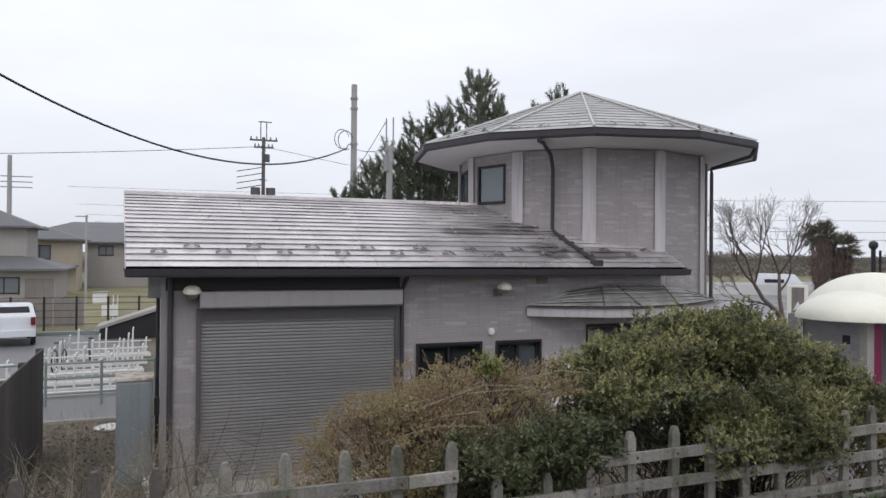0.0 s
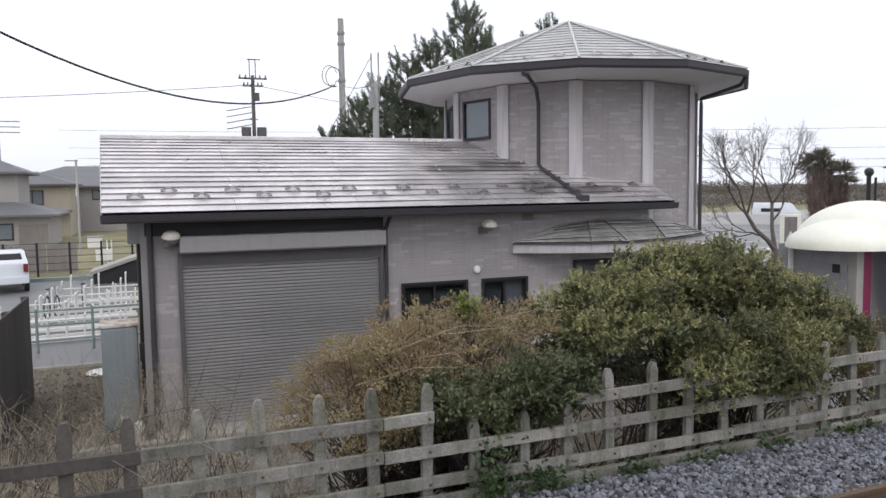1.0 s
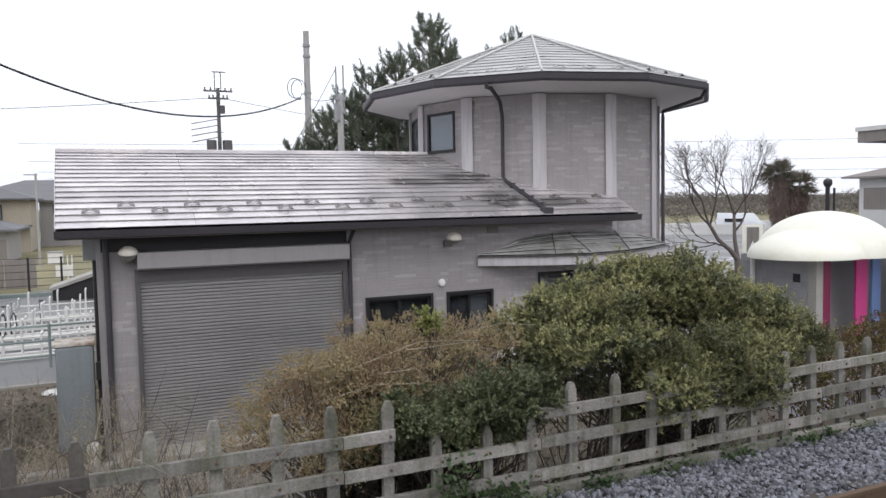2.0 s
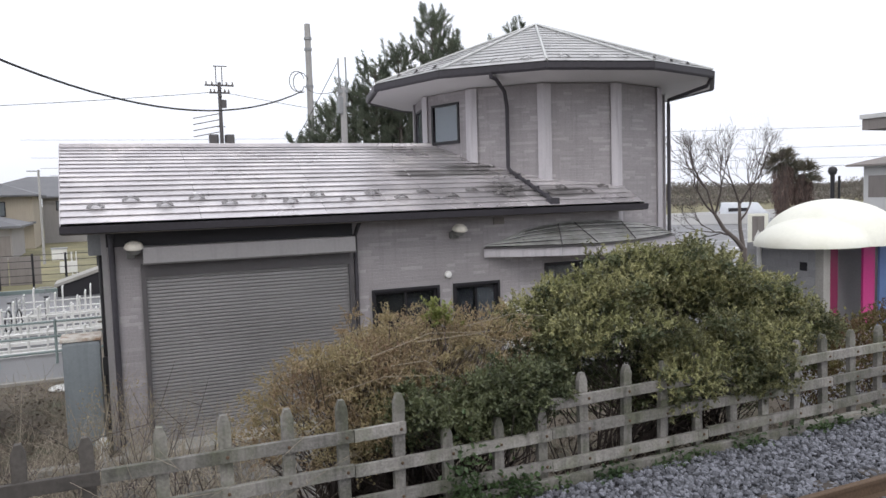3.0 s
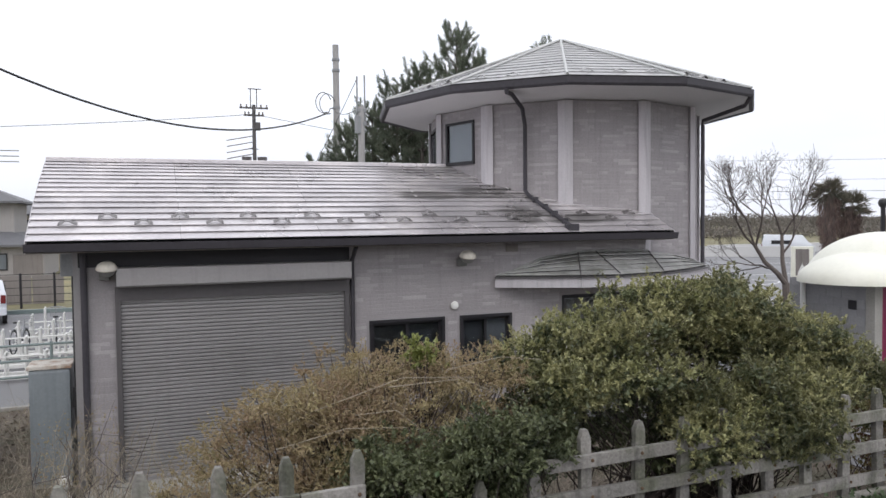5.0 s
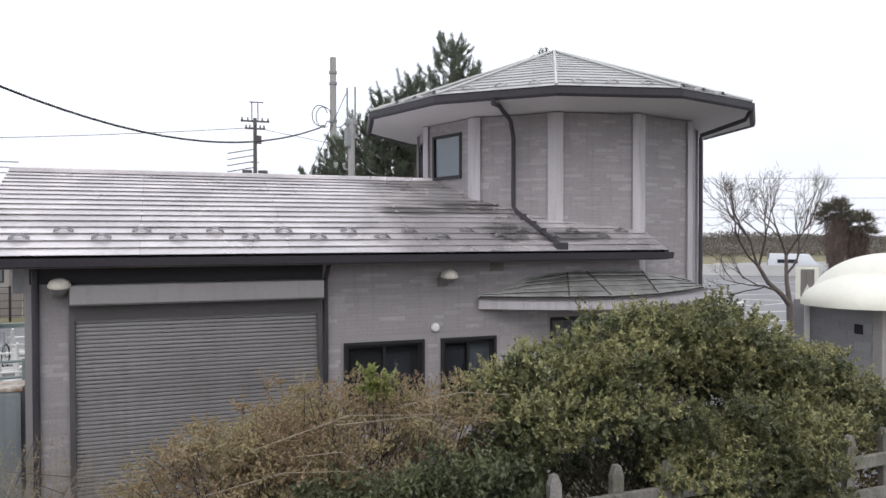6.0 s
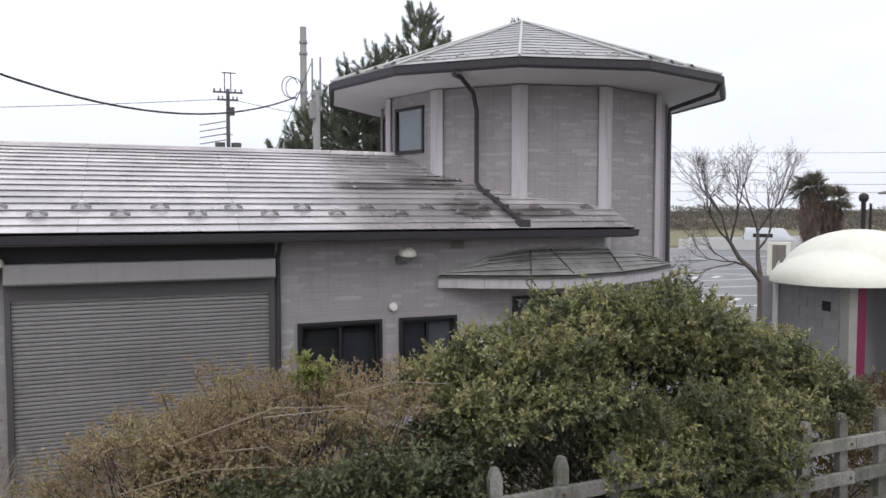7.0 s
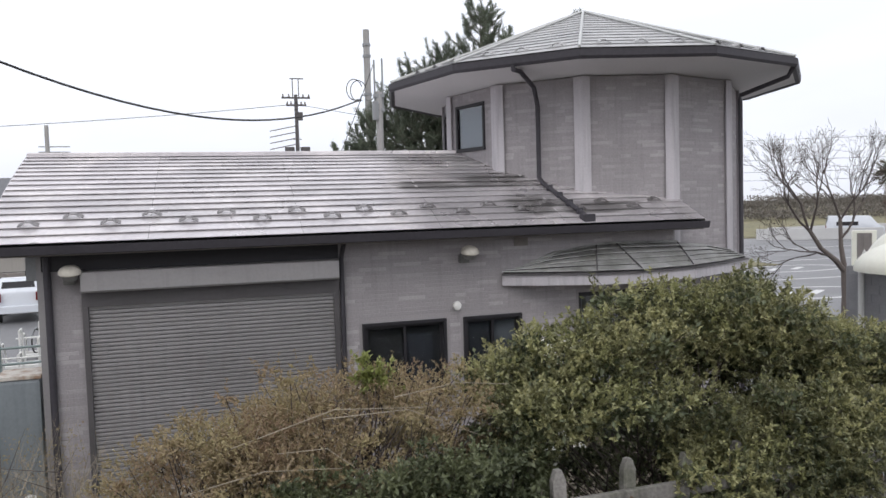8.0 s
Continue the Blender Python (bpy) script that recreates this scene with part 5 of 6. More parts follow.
def stalks(count, x0, x1, y0, y1, h0, h1, seed, lean=0.35, r=0.004, zf=lambda x, y: 0.0):
    rng = np.random.default_rng(seed)
    s = Shape()
    for _ in range(count):
        x, y = rng.uniform(x0, x1), rng.uniform(y0, y1)
        h = rng.uniform(h0, h1)
        dx, dy = rng.normal(0, lean, 2) * h
        z = zf(x, y)
        p = [(x, y, z), (x + dx * 0.35, y + dy * 0.35, z + h * 0.5), (x + dx, y + dy, z + h)]
        s.tube(p, r * rng.uniform(0.6, 1.4), 4, 0.0015, cap=False)
        for _ in range(rng.integers(0, 4)):
            t = rng.uniform(0.35, 0.9)
            b = np.array(p[1]) * (1 - t) + np.array(p[2]) * t
            e = b + rng.normal(0, 0.16, 3) + [0, 0, 0.12]
            s.tube([b, e], r * 0.6, 4, 0.001, cap=False)
    return s


def bank_z(x, y):
    return float(np.interp(y, [-5.45, -5.0, -4.2, -3.4], [0.70, 0.45, 0.12, 0.0]))


tagged(part("dry_weeds", stalks(1000, -4.5, 1.0, -5.35, -1.0, 0.35, 1.2, 31, 0.55, 0.0045, bank_z), M_STRAW), "tangled dry straw-coloured weeds and brambles behind the fence", "weeds", kind="stuff")
tagged(part("bare_brambles", stalks(190, -4.5, 0.3, -5.3, -3.5, 0.7, 1.45, 32, 0.5, 0.006, bank_z), M_TWIG), "bare brown bramble canes behind the fence", "weeds", kind="stuff")
tagged(part("dry_grass", stalks(900, -0.5, 7.5, -5.4, -2.0, 0.08, 0.3, 33, 0.6, 0.004, bank_z), M_STRAW), "short dry grass on the bank behind the fence", "grass", kind="stuff")
wall_weed = thing("weed_clump", "thin yellowing weeds against the wall corner", "weeds")
wr = np.random.default_rng(34)
part("stalk", stalks(40, -0.75, -0.1, -0.75, -0.30, 0.5, 1.15, 35, 0.25, 0.004), M_STRAW, wall_weed)
wp = np.stack([wr.uniform(-0.9, 0.0, 500), wr.uniform(-0.85, -0.3, 500), wr.uniform(0.2, 1.15, 500)], 1)
leaf_mesh("leaves", wp, wr.normal(0, 1, wp.shape), 0.035, 0.02, L_BROWN, wall_weed, wr)
lr = np.random.default_rng(38)
n = 14000
lx, ly = lr.uniform(-5, 9.0, n), lr.uniform(-5.35, 5.2, n)
ok = ~((lx > -0.45) & (lx < 9) & (ly > -0.05)) & ~((lx > -0.42) & (lx < 3.5) & (ly > -0.65))
lx, ly = lx[ok], ly[ok]
lz = np.array([bank_z(a, b) for a, b in zip(lx, ly)]) + lr.uniform(0.004, 0.05, len(lx))
tagged(leaf_mesh("leaf_litter", np.stack([lx, ly, lz], 1), lr.normal(0, 1, (len(lx), 3)) * [1, 1, 0.25], 0.075, 0.04, L_LITTER, None, lr, droop=0.0, loose=0.2), "dead leaves and dry bits scattered over the earth", "leaf litter", kind="stuff")
tagged(part("low_weeds", stalks(1300, -5.0, -0.6, -3.0, 5.0, 0.05, 0.28, 39, 0.8, 0.004, bank_z), M_STRAW), "low dry weeds on the bare earth", "weeds", kind="stuff")
# ivy and weeds along the fence foot
vr = np.random.default_rng(36)
n = 1500
vx = np.concatenate([vr.normal(2.35, 0.10, 330), vr.normal(2.85, 0.16, 300), vr.normal(3.9, 0.12, 120), np.repeat(vr.uniform(2.5, 10.0, 25), 30) + vr.normal(0, 0.07, 750)])
vy = FY - 0.14 + vr.normal(0, 0.07, n) + np.array([track_y(a) for a in vx])
vz = 0.76 + np.abs(vr.normal(0, 0.14, n)) * np.where((vx > 2.1) & (vx < 2.6), 1.8, np.where(vx < 3.2, 0.8, 0.35))
ivy = thing("ivy", "green ivy and weeds along the foot of the fence", "plant")
leaf_mesh("leaves", np.stack([vx, vy, vz], 1), np.tile([0, -0.6, 0.5], (n, 1)), 0.055, 0.042, L_IVY, ivy, vr)


# ---- trees ----
def grow(s, p, d, length, r, depth, rng, tips, spread=0.55, kids=3, up=0.12, shrink=0.68):
    """A limb that divides into thinner ones."""
    pts = [p]
    q, dd = np.array(p, float), np.array(d, float)
    seg = 3
    for _ in range(seg):
        dd = dd + rng.normal(0, 0.13, 3) + [0, 0, up * 0.4]
        dd /= np.linalg.norm(dd)
        q = q + dd * length / seg
        pts.append(tuple(q))
    s.tube(pts, r, 6 if depth > 2 else 3, max(r * 0.6, 0.003), cap=False)
    if depth == 0:
        tips.append((q, dd))
        return
    for k in range(kids):
        t = rng.uniform(0.35, 1.0) if k else 1.0
        b = np.array(pts[1]) * (1 - t) + np.array(pts[-1]) * t
        nd = dd + rng.normal(0, spread, 3) + [0, 0, up]
        nd /= np.linalg.norm(nd)
        grow(s, tuple(b), nd, length * shrink * rng.uniform(0.8, 1.15), r * 0.58, depth - 1, rng, tips, spread, kids, up, shrink)


bare = thing("bare_tree", "leafless small street tree with many fine twigs", "tree")
tr = np.random.default_rng(41)
trunk, crown, tips = Shape(), Shape(), []
TX, TY = 18.15, 6.65
trunk.tube([(TX, TY, 0.0), (TX, TY - 0.02, 0.8), (TX - 0.03, TY, 1.5)], 0.14, 10, 0.11, cap=False)
fork = (TX - 0.03, TY, 1.46)
trunk.tube([fork, (TX - 0.40, TY - 0.05, 1.80), (TX - 0.85, TY, 2.15), (TX - 1.25, TY, 2.68)], 0.085, 8, 0.05, cap=False)
trunk.tube([fork, (TX - 0.12, TY + 0.05, 2.15), (TX - 0.2, TY, 2.95)], 0.075, 8, 0.045, cap=False)
BOUGHS = (((TX - 1.25, TY, 2.66), (-0.75, 0.1, 0.75), 0.95), ((TX - 1.25, TY, 2.66), (-0.25, 0.35, 1.0), 1.0), ((TX - 1.2, TY, 2.6), (0.25, -0.3, 1.0), 0.95),
         ((TX - 0.2, TY, 2.93), (-0.15, 0.2, 1.0), 0.85), ((TX - 0.2, TY, 2.9), (0.55, -0.1, 0.9), 0.8), ((TX - 0.16, TY, 2.4), (0.75, 0.3, 0.75), 0.85),
         ((TX - 0.6, TY - 0.02, 1.95), (-1.0, -0.2, 0.10), 0.75))
for at, g, ln in BOUGHS:
    d = np.array(g) / np.linalg.norm(g)
    grow(crown, at, d, ln * 1.12, 0.036, 5, tr, tips, 0.37, 3, 0.10, 0.74)
part("trunk", trunk, M_BARK, bare)
part("crown", crown, M_TWIG, bare, "fine bare twigs")

pine = thing("pine_tree", "dark green pine tree with upswept needle tufts behind the building", "tree")
pr = np.random.default_rng(43)
wood = Shape().tube([(7.9, 11.2, 0), (7.95, 11.1, 2.2), (8.2, 10.8, 3.6)], 0.24, 10, 0.15, cap=False)
tuft_p, tuft_d = [], []


def brush(p, e, ln, r):
    """A candle: a twig with needles standing off it all round."""
    wood.tube([p, p + e * ln * 0.6 + [0, 0, 0.02], p + e * ln + [0, 0, 0.05 * ln]], r, 5, 0.004, cap=False)
    m = int(150 * ln) + 30
    t = pr.uniform(0.12, 1.0, m)
    tuft_p.append(p + e * (ln * t)[:, None])
    tuft_d.append(np.tile(e * 1.0, (m, 1)) + pr.normal(0, 0.5, (m, 3)))


def leader(x, y, z0, z1, reach):
    wood.tube([(8.0, 11.0, min(3.4, z0)), (x, y, z0 + 0.4), (x, y, z1)], 0.09, 7, 0.012, cap=False)
    brush(np.array([x, y, z1 - 0.35]), np.array([0.05, 0, 1.0]), 0.5, 0.012)
    z, w = z1 - 0.25, 0
    while z > z0:
        d = z1 - z
        size = min(reach, 0.42 + 0.44 * d)
        rise = max(0.2, 0.95 - 0.22 * d)
        for k in range(5):
            a = w * 1.1 + k * 1.257 + pr.uniform(-0.3, 0.3)
            e = np.array([math.cos(a), math.sin(a), rise + pr.uniform(-0.15, 0.15)])
            e /= np.linalg.norm(e)
            ln = size * pr.uniform(0.7, 1.15)
            p = np.array([x, y, z])
            brush(p, e, ln, 0.016)
            for j in range(int(1 + 5.0 * ln)):
                u = pr.uniform(0.3, 0.95)
                f = e * 0.55 + pr.normal(0, 0.38, 3) + [0, 0, 0.75]
                f /= np.linalg.norm(f)
                brush(p + e * ln * u, f, pr.uniform(0.22, 0.45), 0.008)
        z -= pr.uniform(0.26, 0.36)
        w += 1


for lx, ly, l0, l1, lr in ((8.4, 8.8, 5.6, 8.55, 1.0), (9.05, 9.1, 5.4, 7.9, 0.8), (7.6, 9.5, 4.6, 7.6, 0.7), (11.39, 9.17, 6.2, 8.42, 0.40), (10.75, 9.3, 6.0, 8.0, 0.35), (7.0, 9.9, 3.4, 7.2, 0.95), (6.35, 10.2, 3.2, 6.55, 0.95), (7.3, 10.4, 3.2, 6.3, 1.5), (8.3, 10.6, 3.6, 6.6, 1.5), (5.9, 11.2, 3.2, 6.1, 0.8), (5.5, 13.6, 4.2, 5.35, 0.5), (6.2, 13.8, 4.2, 5.5, 0.6)):
    leader(lx, ly, l0, l1, lr)
part("trunk", wood, M_BARK, pine)
leaf_mesh("crown", np.concatenate(tuft_p), np.concatenate(tuft_d), 0.14, 0.011, L_PINE, pine, pr, droop=-0.1, loose=0.12)

for (x, y, h, label) in ((40.15, 24.9, 4.9, "tall shaggy palm tree beyond the car park"), (41.6, 24.6, 4.1, "shorter palm tree beyond the car park")):
    palm = thing("palm_tree", label, "tree", "palms")
    q = np.random.default_rng(int(h * 10))
    part("trunk", Shape().tube([(x, y, 0), (x + 0.1, y, h * 0.5), (x, y, h)], 0.42, 9, 0.3), M_BARK, palm)
    P, D = [], []
    for k in range(46):
        a = q.uniform(0, 6.28)
        el = q.uniform(-0.35, 1.3)
        d = np.array([math.cos(a) * math.cos(el), math.sin(a) * math.cos(el), math.sin(el)])
        for j in range(26):
            t = q.uniform(0.25, 1)
            P.append(np.array([x, y, h]) + d * 1.0 * t + [0, 0, -0.3 * t * t])
            D.append(d + q.normal(0, 0.35, 3))
    leaf_mesh("fronds", np.array(P), np.array(D), 0.55, 0.055, L_PALM, palm, q, droop=0.1, loose=0.12)
    n = 2400
    down = q.uniform(0, 1, n)
    a = q.uniform(0, 6.283, n)
    wide = (0.32 + 0.36 * np.sin(3.14 * np.clip(0.25 + 0.75 * down, 0, 1))) * q.uniform(0.5, 1.0, n)
    P = np.stack([x + wide * np.cos(a), y + wide * np.sin(a), h - 0.15 - down * h * 0.66], 1)
    D = np.stack([0.35 * np.cos(a), 0.35 * np.sin(a), np.full(n, -1.0)], 1)
    leaf_mesh("dead_fronds", P, D, 0.36, 0.035, L_SKIRT, palm, q, droop=0.1, loose=0.28)


def far_wood(name, label, x0, y0, x1, y1, h, count, seed, leaf):
    rng = np.random.default_rng(seed)
    t = rng.uniform(0, 1, count)
    hh = h * (0.35 + 0.65 * np.array([noise.noise(Vector((a * 14, seed, 0))) + 0.5 + 0.6 * noise.noise(Vector((a * 47, seed, 3))) for a in t]))
    p = np.stack([x0 + (x1 - x0) * t + rng.normal(0, 3, count), y0 + (y1 - y0) * t + rng.normal(0, 5, count), hh * rng.uniform(0, 1, count) ** 0.6], 1)
    ob = leaf_mesh(name, p, np.tile([0, 0, 0.6], (count, 1)), 0.75, 0.3, leaf, None, rng, droop=0)
    return tagged(ob, label, "woodland", kind="stuff")


far_wood("far_trees", "brown and grey-green winter woodland on the horizon", 60, 215, 330, 110, 4.6, 60000, 51, L_FAR)
far_wood("far_trees", "low winter hedges beyond the fields", 66, 100, 210, 60, 2.3, 14000, 52, L_FAR)
far_wood("far_trees", "low scrub beyond the houses", -60, 120, 40, 120, 3.0, 12000, 53, L_FAR)

# ---- poles and wires ----
def pole(name, label, x, y, h, r, skin=M_POLE):
    ob = thing(name, label, "utility pole", "utility poles")
    part("shaft", Shape().tube([(x, y, 0), (x, y, h)], r * 1.25, 12, r), skin, ob, smooth=True)
    return ob


pA1 = pole("utility_pole", "tall concrete utility pole behind the pine", 7.70, 20.5, 10.86, 0.13)
for z in (10.2, 9.75, 8.2):
    part("band", Shape().tube([(7.70, 20.5, z), (7.70, 20.5, z + 0.10)], 0.17, 12), M_STEEL, pA1)
part("bracket", Shape().tube([(7.70, 20.5, 8.2), (7.4, 20.3, 8.2), (7.3, 20.2, 8.0)], 0.025, 6), M_STEEL, pA1)
for i in range(3):
    loop = [(7.25 - 0.16 * i + 0.32 * math.cos(t), 20.2, 8.35 + 0.05 * i + 0.42 * math.sin(t)) for t in np.linspace(0.3, 5.2, 14)]
    if i < 2:
        part("cable_loop", Shape().tube(loop, 0.018, 5, cap=False), M_CABLE, pA1)
pA2 = pole("utility_pole", "shorter concrete pole with two slim masts behind the roof", 5.52, 8.3, 6.45, 0.085)
for dx, z in ((-0.10, 7.22), (0.10, 7.26)):
    part("mast", Shape().tube([(5.52 + dx, 8.3, 6.0), (5.52 + dx, 8.3, z)], 0.022, 8), M_STEEL, pA2)
for z in (5.95, 6.3):
    part("clamp", Shape().box(5.39, 5.65, 8.22, 8.38, z, z + 0.09), M_STEEL, pA2, bevel=0.01)
part("cable_box", Shape().box(5.34, 5.48, 8.18, 8.30, 5.75, 6.20), M_STEEL, pA2, bevel=0.015)
pA3 = pole("utility_pole", "distant utility pole with crossarms and a transformer", 7.60, 47.3, 12.3, 0.13, M_DARKSTEEL_SHADE)
for z, w in ((12.0, 1.05), (11.45, 0.75)):
    part("crossarm", Shape().box(7.6 - w, 7.6 + w, 47.2, 47.3, z, z + 0.12), M_DARKSTEEL_SHADE, pA3)
    part("crossarm", Shape().box(7.55, 7.65, 46.5, 48.1, z - 0.3, z - 0.2), M_DARKSTEEL_SHADE, pA3)
    for dx in (-w + 0.1, -w * 0.5, w * 0.5, w - 0.1):
        part("insulator", Shape().lathe([(0.05, 0), (0.08, 0.08), (0.04, 0.14), (0.07, 0.2), (0.02, 0.26)], (7.6 + dx, 47.25, z + 0.09), 8), M_EAVEDARK, pA3)
for dx in (-0.22, 0.22):
    part("mast", Shape().tube([(7.6 + dx, 47.3, 12.0), (7.6 + dx, 47.3, 13.5)], 0.04, 6), M_DARKSTEEL_SHADE, pA3)
part("top_bar", Shape().box(7.2, 8.2, 47.26, 47.34, 13.45, 13.52), M_DARKSTEEL_SHADE, pA3)
for dx in (-0.6, 0.55):
    part("transformer", Shape().tube([(7.6 + dx, 47.2, 7.4), (7.6 + dx, 47.2, 8.4)], 0.36, 12), M_DARKSTEEL_SHADE, pA3, smooth=True)
for i in range(4):
    part("bracket_arm", Shape().tube([(7.6, 47.3, 10.0 - 0.45 * i), (5.6, 47.3, 9.6 - 0.45 * i)], 0.035, 5), M_DARKSTEEL_SHADE, pA3)
part("step_bar", Shape().tube([(7.3, 47.3, 9.0), (7.9, 47.3, 9.0)], 0.03, 5), M_DARKSTEEL_SHADE, pA3)
part("switch_box", Shape().box(7.65, 8.05, 47.1, 47.4, 10.4, 11.0), M_DARKSTEEL_SHADE, pA3, bevel=0.03)
pA4 = pole("utility_pole", "distant pole beyond the houses", -10.2, 52.0, 10.5, 0.15)
for z in (8.9, 8.5, 8.1):
    part("crossarm", Shape().box(-10.8, -8.7, 51.95, 52.05, z, z + 0.07), M_STEEL, pA4)
pA5 = pole("utility_pole", "thin grey post with a short arm before the houses", -4.1, 38.5, 5.6, 0.06)
part("crossarm", Shape().box(-4.7, -4.0, 38.45, 38.55, 5.5, 5.56), M_STEEL, pA5)


def wire(a, b, sag, r, label):
    a, b = Vector(a), Vector(b)
    pts = [a.lerp(b, t) + Vector((0, 0, -4 * sag * t * (1 - t))) for t in np.linspace(-0.15 if sag > 1.5 else 0.0, 1, 29)]
    ob = part("overhead_cable", Shape().tube(pts, r, 5, cap=False), M_CABLE, None, label)
    tagged(ob, label, "cable", "overhead cables")


WIRE_A = (-6.46, 3.66, 8.64)
wire(WIRE_A, (7.3, 20.2, 8.0), 1.93, 0.030, "thick black overhead cable sagging to the pole")
wire((5.42, 8.3, 7.15), (5.40, 15.0, 5.0), 0.05, 0.010, "thin black stay wire behind the roof")
wire((5.45, 8.3, 6.4), (7.55, 20.3, 8.1), 0.15, 0.012, "thin black cable between two poles")
wire((-60, 60, 10.8), (7.6, 47.3, 11.6), 1.2, 0.022, "thin distant overhead wire")
wire((7.6, 47.3, 11.6), (60, 66, 9.5), 1.0, 0.02, "thin distant overhead wire")
for i, z in enumerate((9.6, 7.4, 6.1, 5.2)):
    wire((-10 + i, 95, z + 2), (130, 22, z + 0.6), 1.0, 0.017, "thin distant overhead wire over the car park")


# ---- round-roofed toilet block ----
hut = thing("toilet_block", "small block building with a scalloped cream shell roof and coloured doors", "building")
HX0, HX1, HY0, HY1, HZ = 14.42, 18.0, 0.65, 2.9, 2.06
walls = part("wall", Shape().box(HX0, HX0 + 0.15, HY0, HY1, 0, HZ).box(HX0 + 0.15, HX1, HY1 - 0.15, HY1, 0, HZ).box(HX1 - 0.15, HX1, HY0, HY1 - 0.15, 0, HZ), M_BLOCK, hut, "grey block wall")
block = Shape().box(0, 0.012, 0.004, 0.386, 0.004, 0.186).mesh("block", M_BLOCK, bevel=0.003)
for r in range(11):
    y = HY0 + 0.22 - (0.19 if r % 2 else 0)
    while y < HY1 - 0.3:
        if y >= HY0 + 0.2:
            shared("block", block, walls, pose(HX0 - 0.012, y, 0.02 + r * 0.187))
        y += 0.39
part("corner_pier", Shape().box(HX0 - 0.03, HX0 + 0.19, HY0 - 0.03, HY0 + 0.19, 0, HZ), M_KERB, hut, "pale corner pier", bevel=0.008)
part("partition", Shape().box(HX0 + 0.62, HX0 + 0.72, HY0 + 0.75, HY1 - 0.15, 0, HZ), M_BLOCK, hut)
part("wall", Shape().box(HX0 + 0.15, HX1 - 0.15, HY0 + 0.70, HY0 + 0.82, 0, HZ), M_BLOCK, hut, "grey recessed block wall")
for a, b, m_, l_ in ((0.19, 0.52, M_MAGENTA, "deep magenta panel"), (1.38, 1.78, M_PINK, "bright pink panel door"), (1.95, 2.25, M_BLUE, "pale blue panel door"), (3.02, 3.2, M_RED, "red panel")):
    part("door", Shape().box(HX0 + a, HX0 + b, HY0 + 0.04, HY0 + 0.10, 0.05, 2.0), m_, hut, l_, bevel=0.006)
for px, py in ((14.36, 2.45), (16.9, -0.05), (18.3, 1.0)):
    part("post", Shape().tube([(px, py, 0), (px, py, 2.1)], 0.06, 10), M_WHITE, hut, "white round post", smooth=True)
part("sign_plate", Shape().box(HX0 - 0.03, HX0 - 0.016, HY0 + 0.42, HY0 + 0.62, 1.48, 1.68), M_FRAME, hut, "small dark square sign")
shell = Shape()
HCX, HCY = 15.87, 1.62


def shell_height(u, v):
    """Three overlapping rounded humps over an oval plan."""
    z = 0.0
    for cx, cy, rx, ry, h in ((-1.05, -0.30, 1.30, 1.25, 0.58), (0.08, 0.05, 1.50, 1.70, 1.02), (0.85, -0.10, 1.02, 1.30, 0.70)):
        d = ((u - cx) / rx) ** 2 + ((v - cy) / ry) ** 2
        if d < 1:
            z = max(z, h * (1 - d) ** 0.56)
    return z


def shell_edge(a):
    r = 0.0
    for cx, cy, rx, ry in ((-1.05, -0.30, 1.30, 1.25), (0.08, 0.05, 1.50, 1.70), (0.85, -0.10, 1.02, 1.30)):
        lo, hi = 0.0, 4.0
        for _ in range(24):
            m_ = (lo + hi) / 2
            if ((m_ * math.cos(a) - cx) / rx) ** 2 + ((m_ * math.sin(a) - cy) / ry) ** 2 < 1:
                lo = m_
            else:
                hi = m_
        r = max(r, lo)
    return r


NA, NR = 144, 40
sv, sf = [], []
for j in range(NR + 1):
    for i in range(NA):
        a = 2 * math.pi * i / NA
        r = shell_edge(a) * (1 - (1 - j / NR) ** 1.0) * 0.999
        u, w = r * math.cos(a), r * math.sin(a)
        sv.append((HCX + u, HCY + w, 2.10 + shell_height(u, w)))
for j in range(NR):
    for i in range(NA):
        k = (i + 1) % NA
        sf.append((j * NA + i, j * NA + k, (j + 1) * NA + k, (j + 1) * NA + i))
edge = NR * NA
for i in range(NA):
    x, y, z = sv[edge + i]
    sv.append((x, y, 2.05))
for i in range(NA):
    x, y, z = sv[edge + i]
    sv.append((HCX + (x - HCX) * 0.9, HCY + (y - HCY) * 0.9, 2.055))
b0, c0 = edge + NA, edge + 2 * NA
for i in range(NA):
    k = (i + 1) % NA
    sf.append((edge + i, edge + k, b0 + k, b0 + i))
    sf.append((b0 + i, b0 + k, c0 + k, c0 + i))
sf.append(tuple(c0 + i for i in range(NA)))
shell.add(sv, sf)
part("roof", shell, M_CREAM, hut, "scalloped cream shell roof", smooth=True)
part("vent_slot", Shape().box(-0.19, 0.19, -0.05, 0.05, -0.03, 0.03, pose(HCX + 1.05, HCY - 0.62, 2.10 + shell_height(1.05, -0.62) + 0.01, 40, 14, 8)), M_FRAME, hut, "dark slot in the roof", bevel=0.012)

# grey framed notice stand beside the toilet block
stand = thing("notice_stand", "grey-blue steel notice stand with pale and red boards", "sign")
for x in (16.42, 18.0):
    part("post", Shape().tube([(x, -0.10, 0), (x, -0.10, 2.75)], 0.06, 8), M_TANK, stand, smooth=True)
for z0, z1, m_, l_ in ((0.75, 1.05, M_STEEL, "pale grey board"), (1.12, 1.42, M_FARWALL, "white board"), (1.47, 1.60, M_RED, "red board"), (1.66, 1.98, M_FARWALL, "white board")):
    part("board", Shape().box(16.49, 17.93, -0.14, -0.10, z0, z1), m_, stand, l_, bevel=0.006)

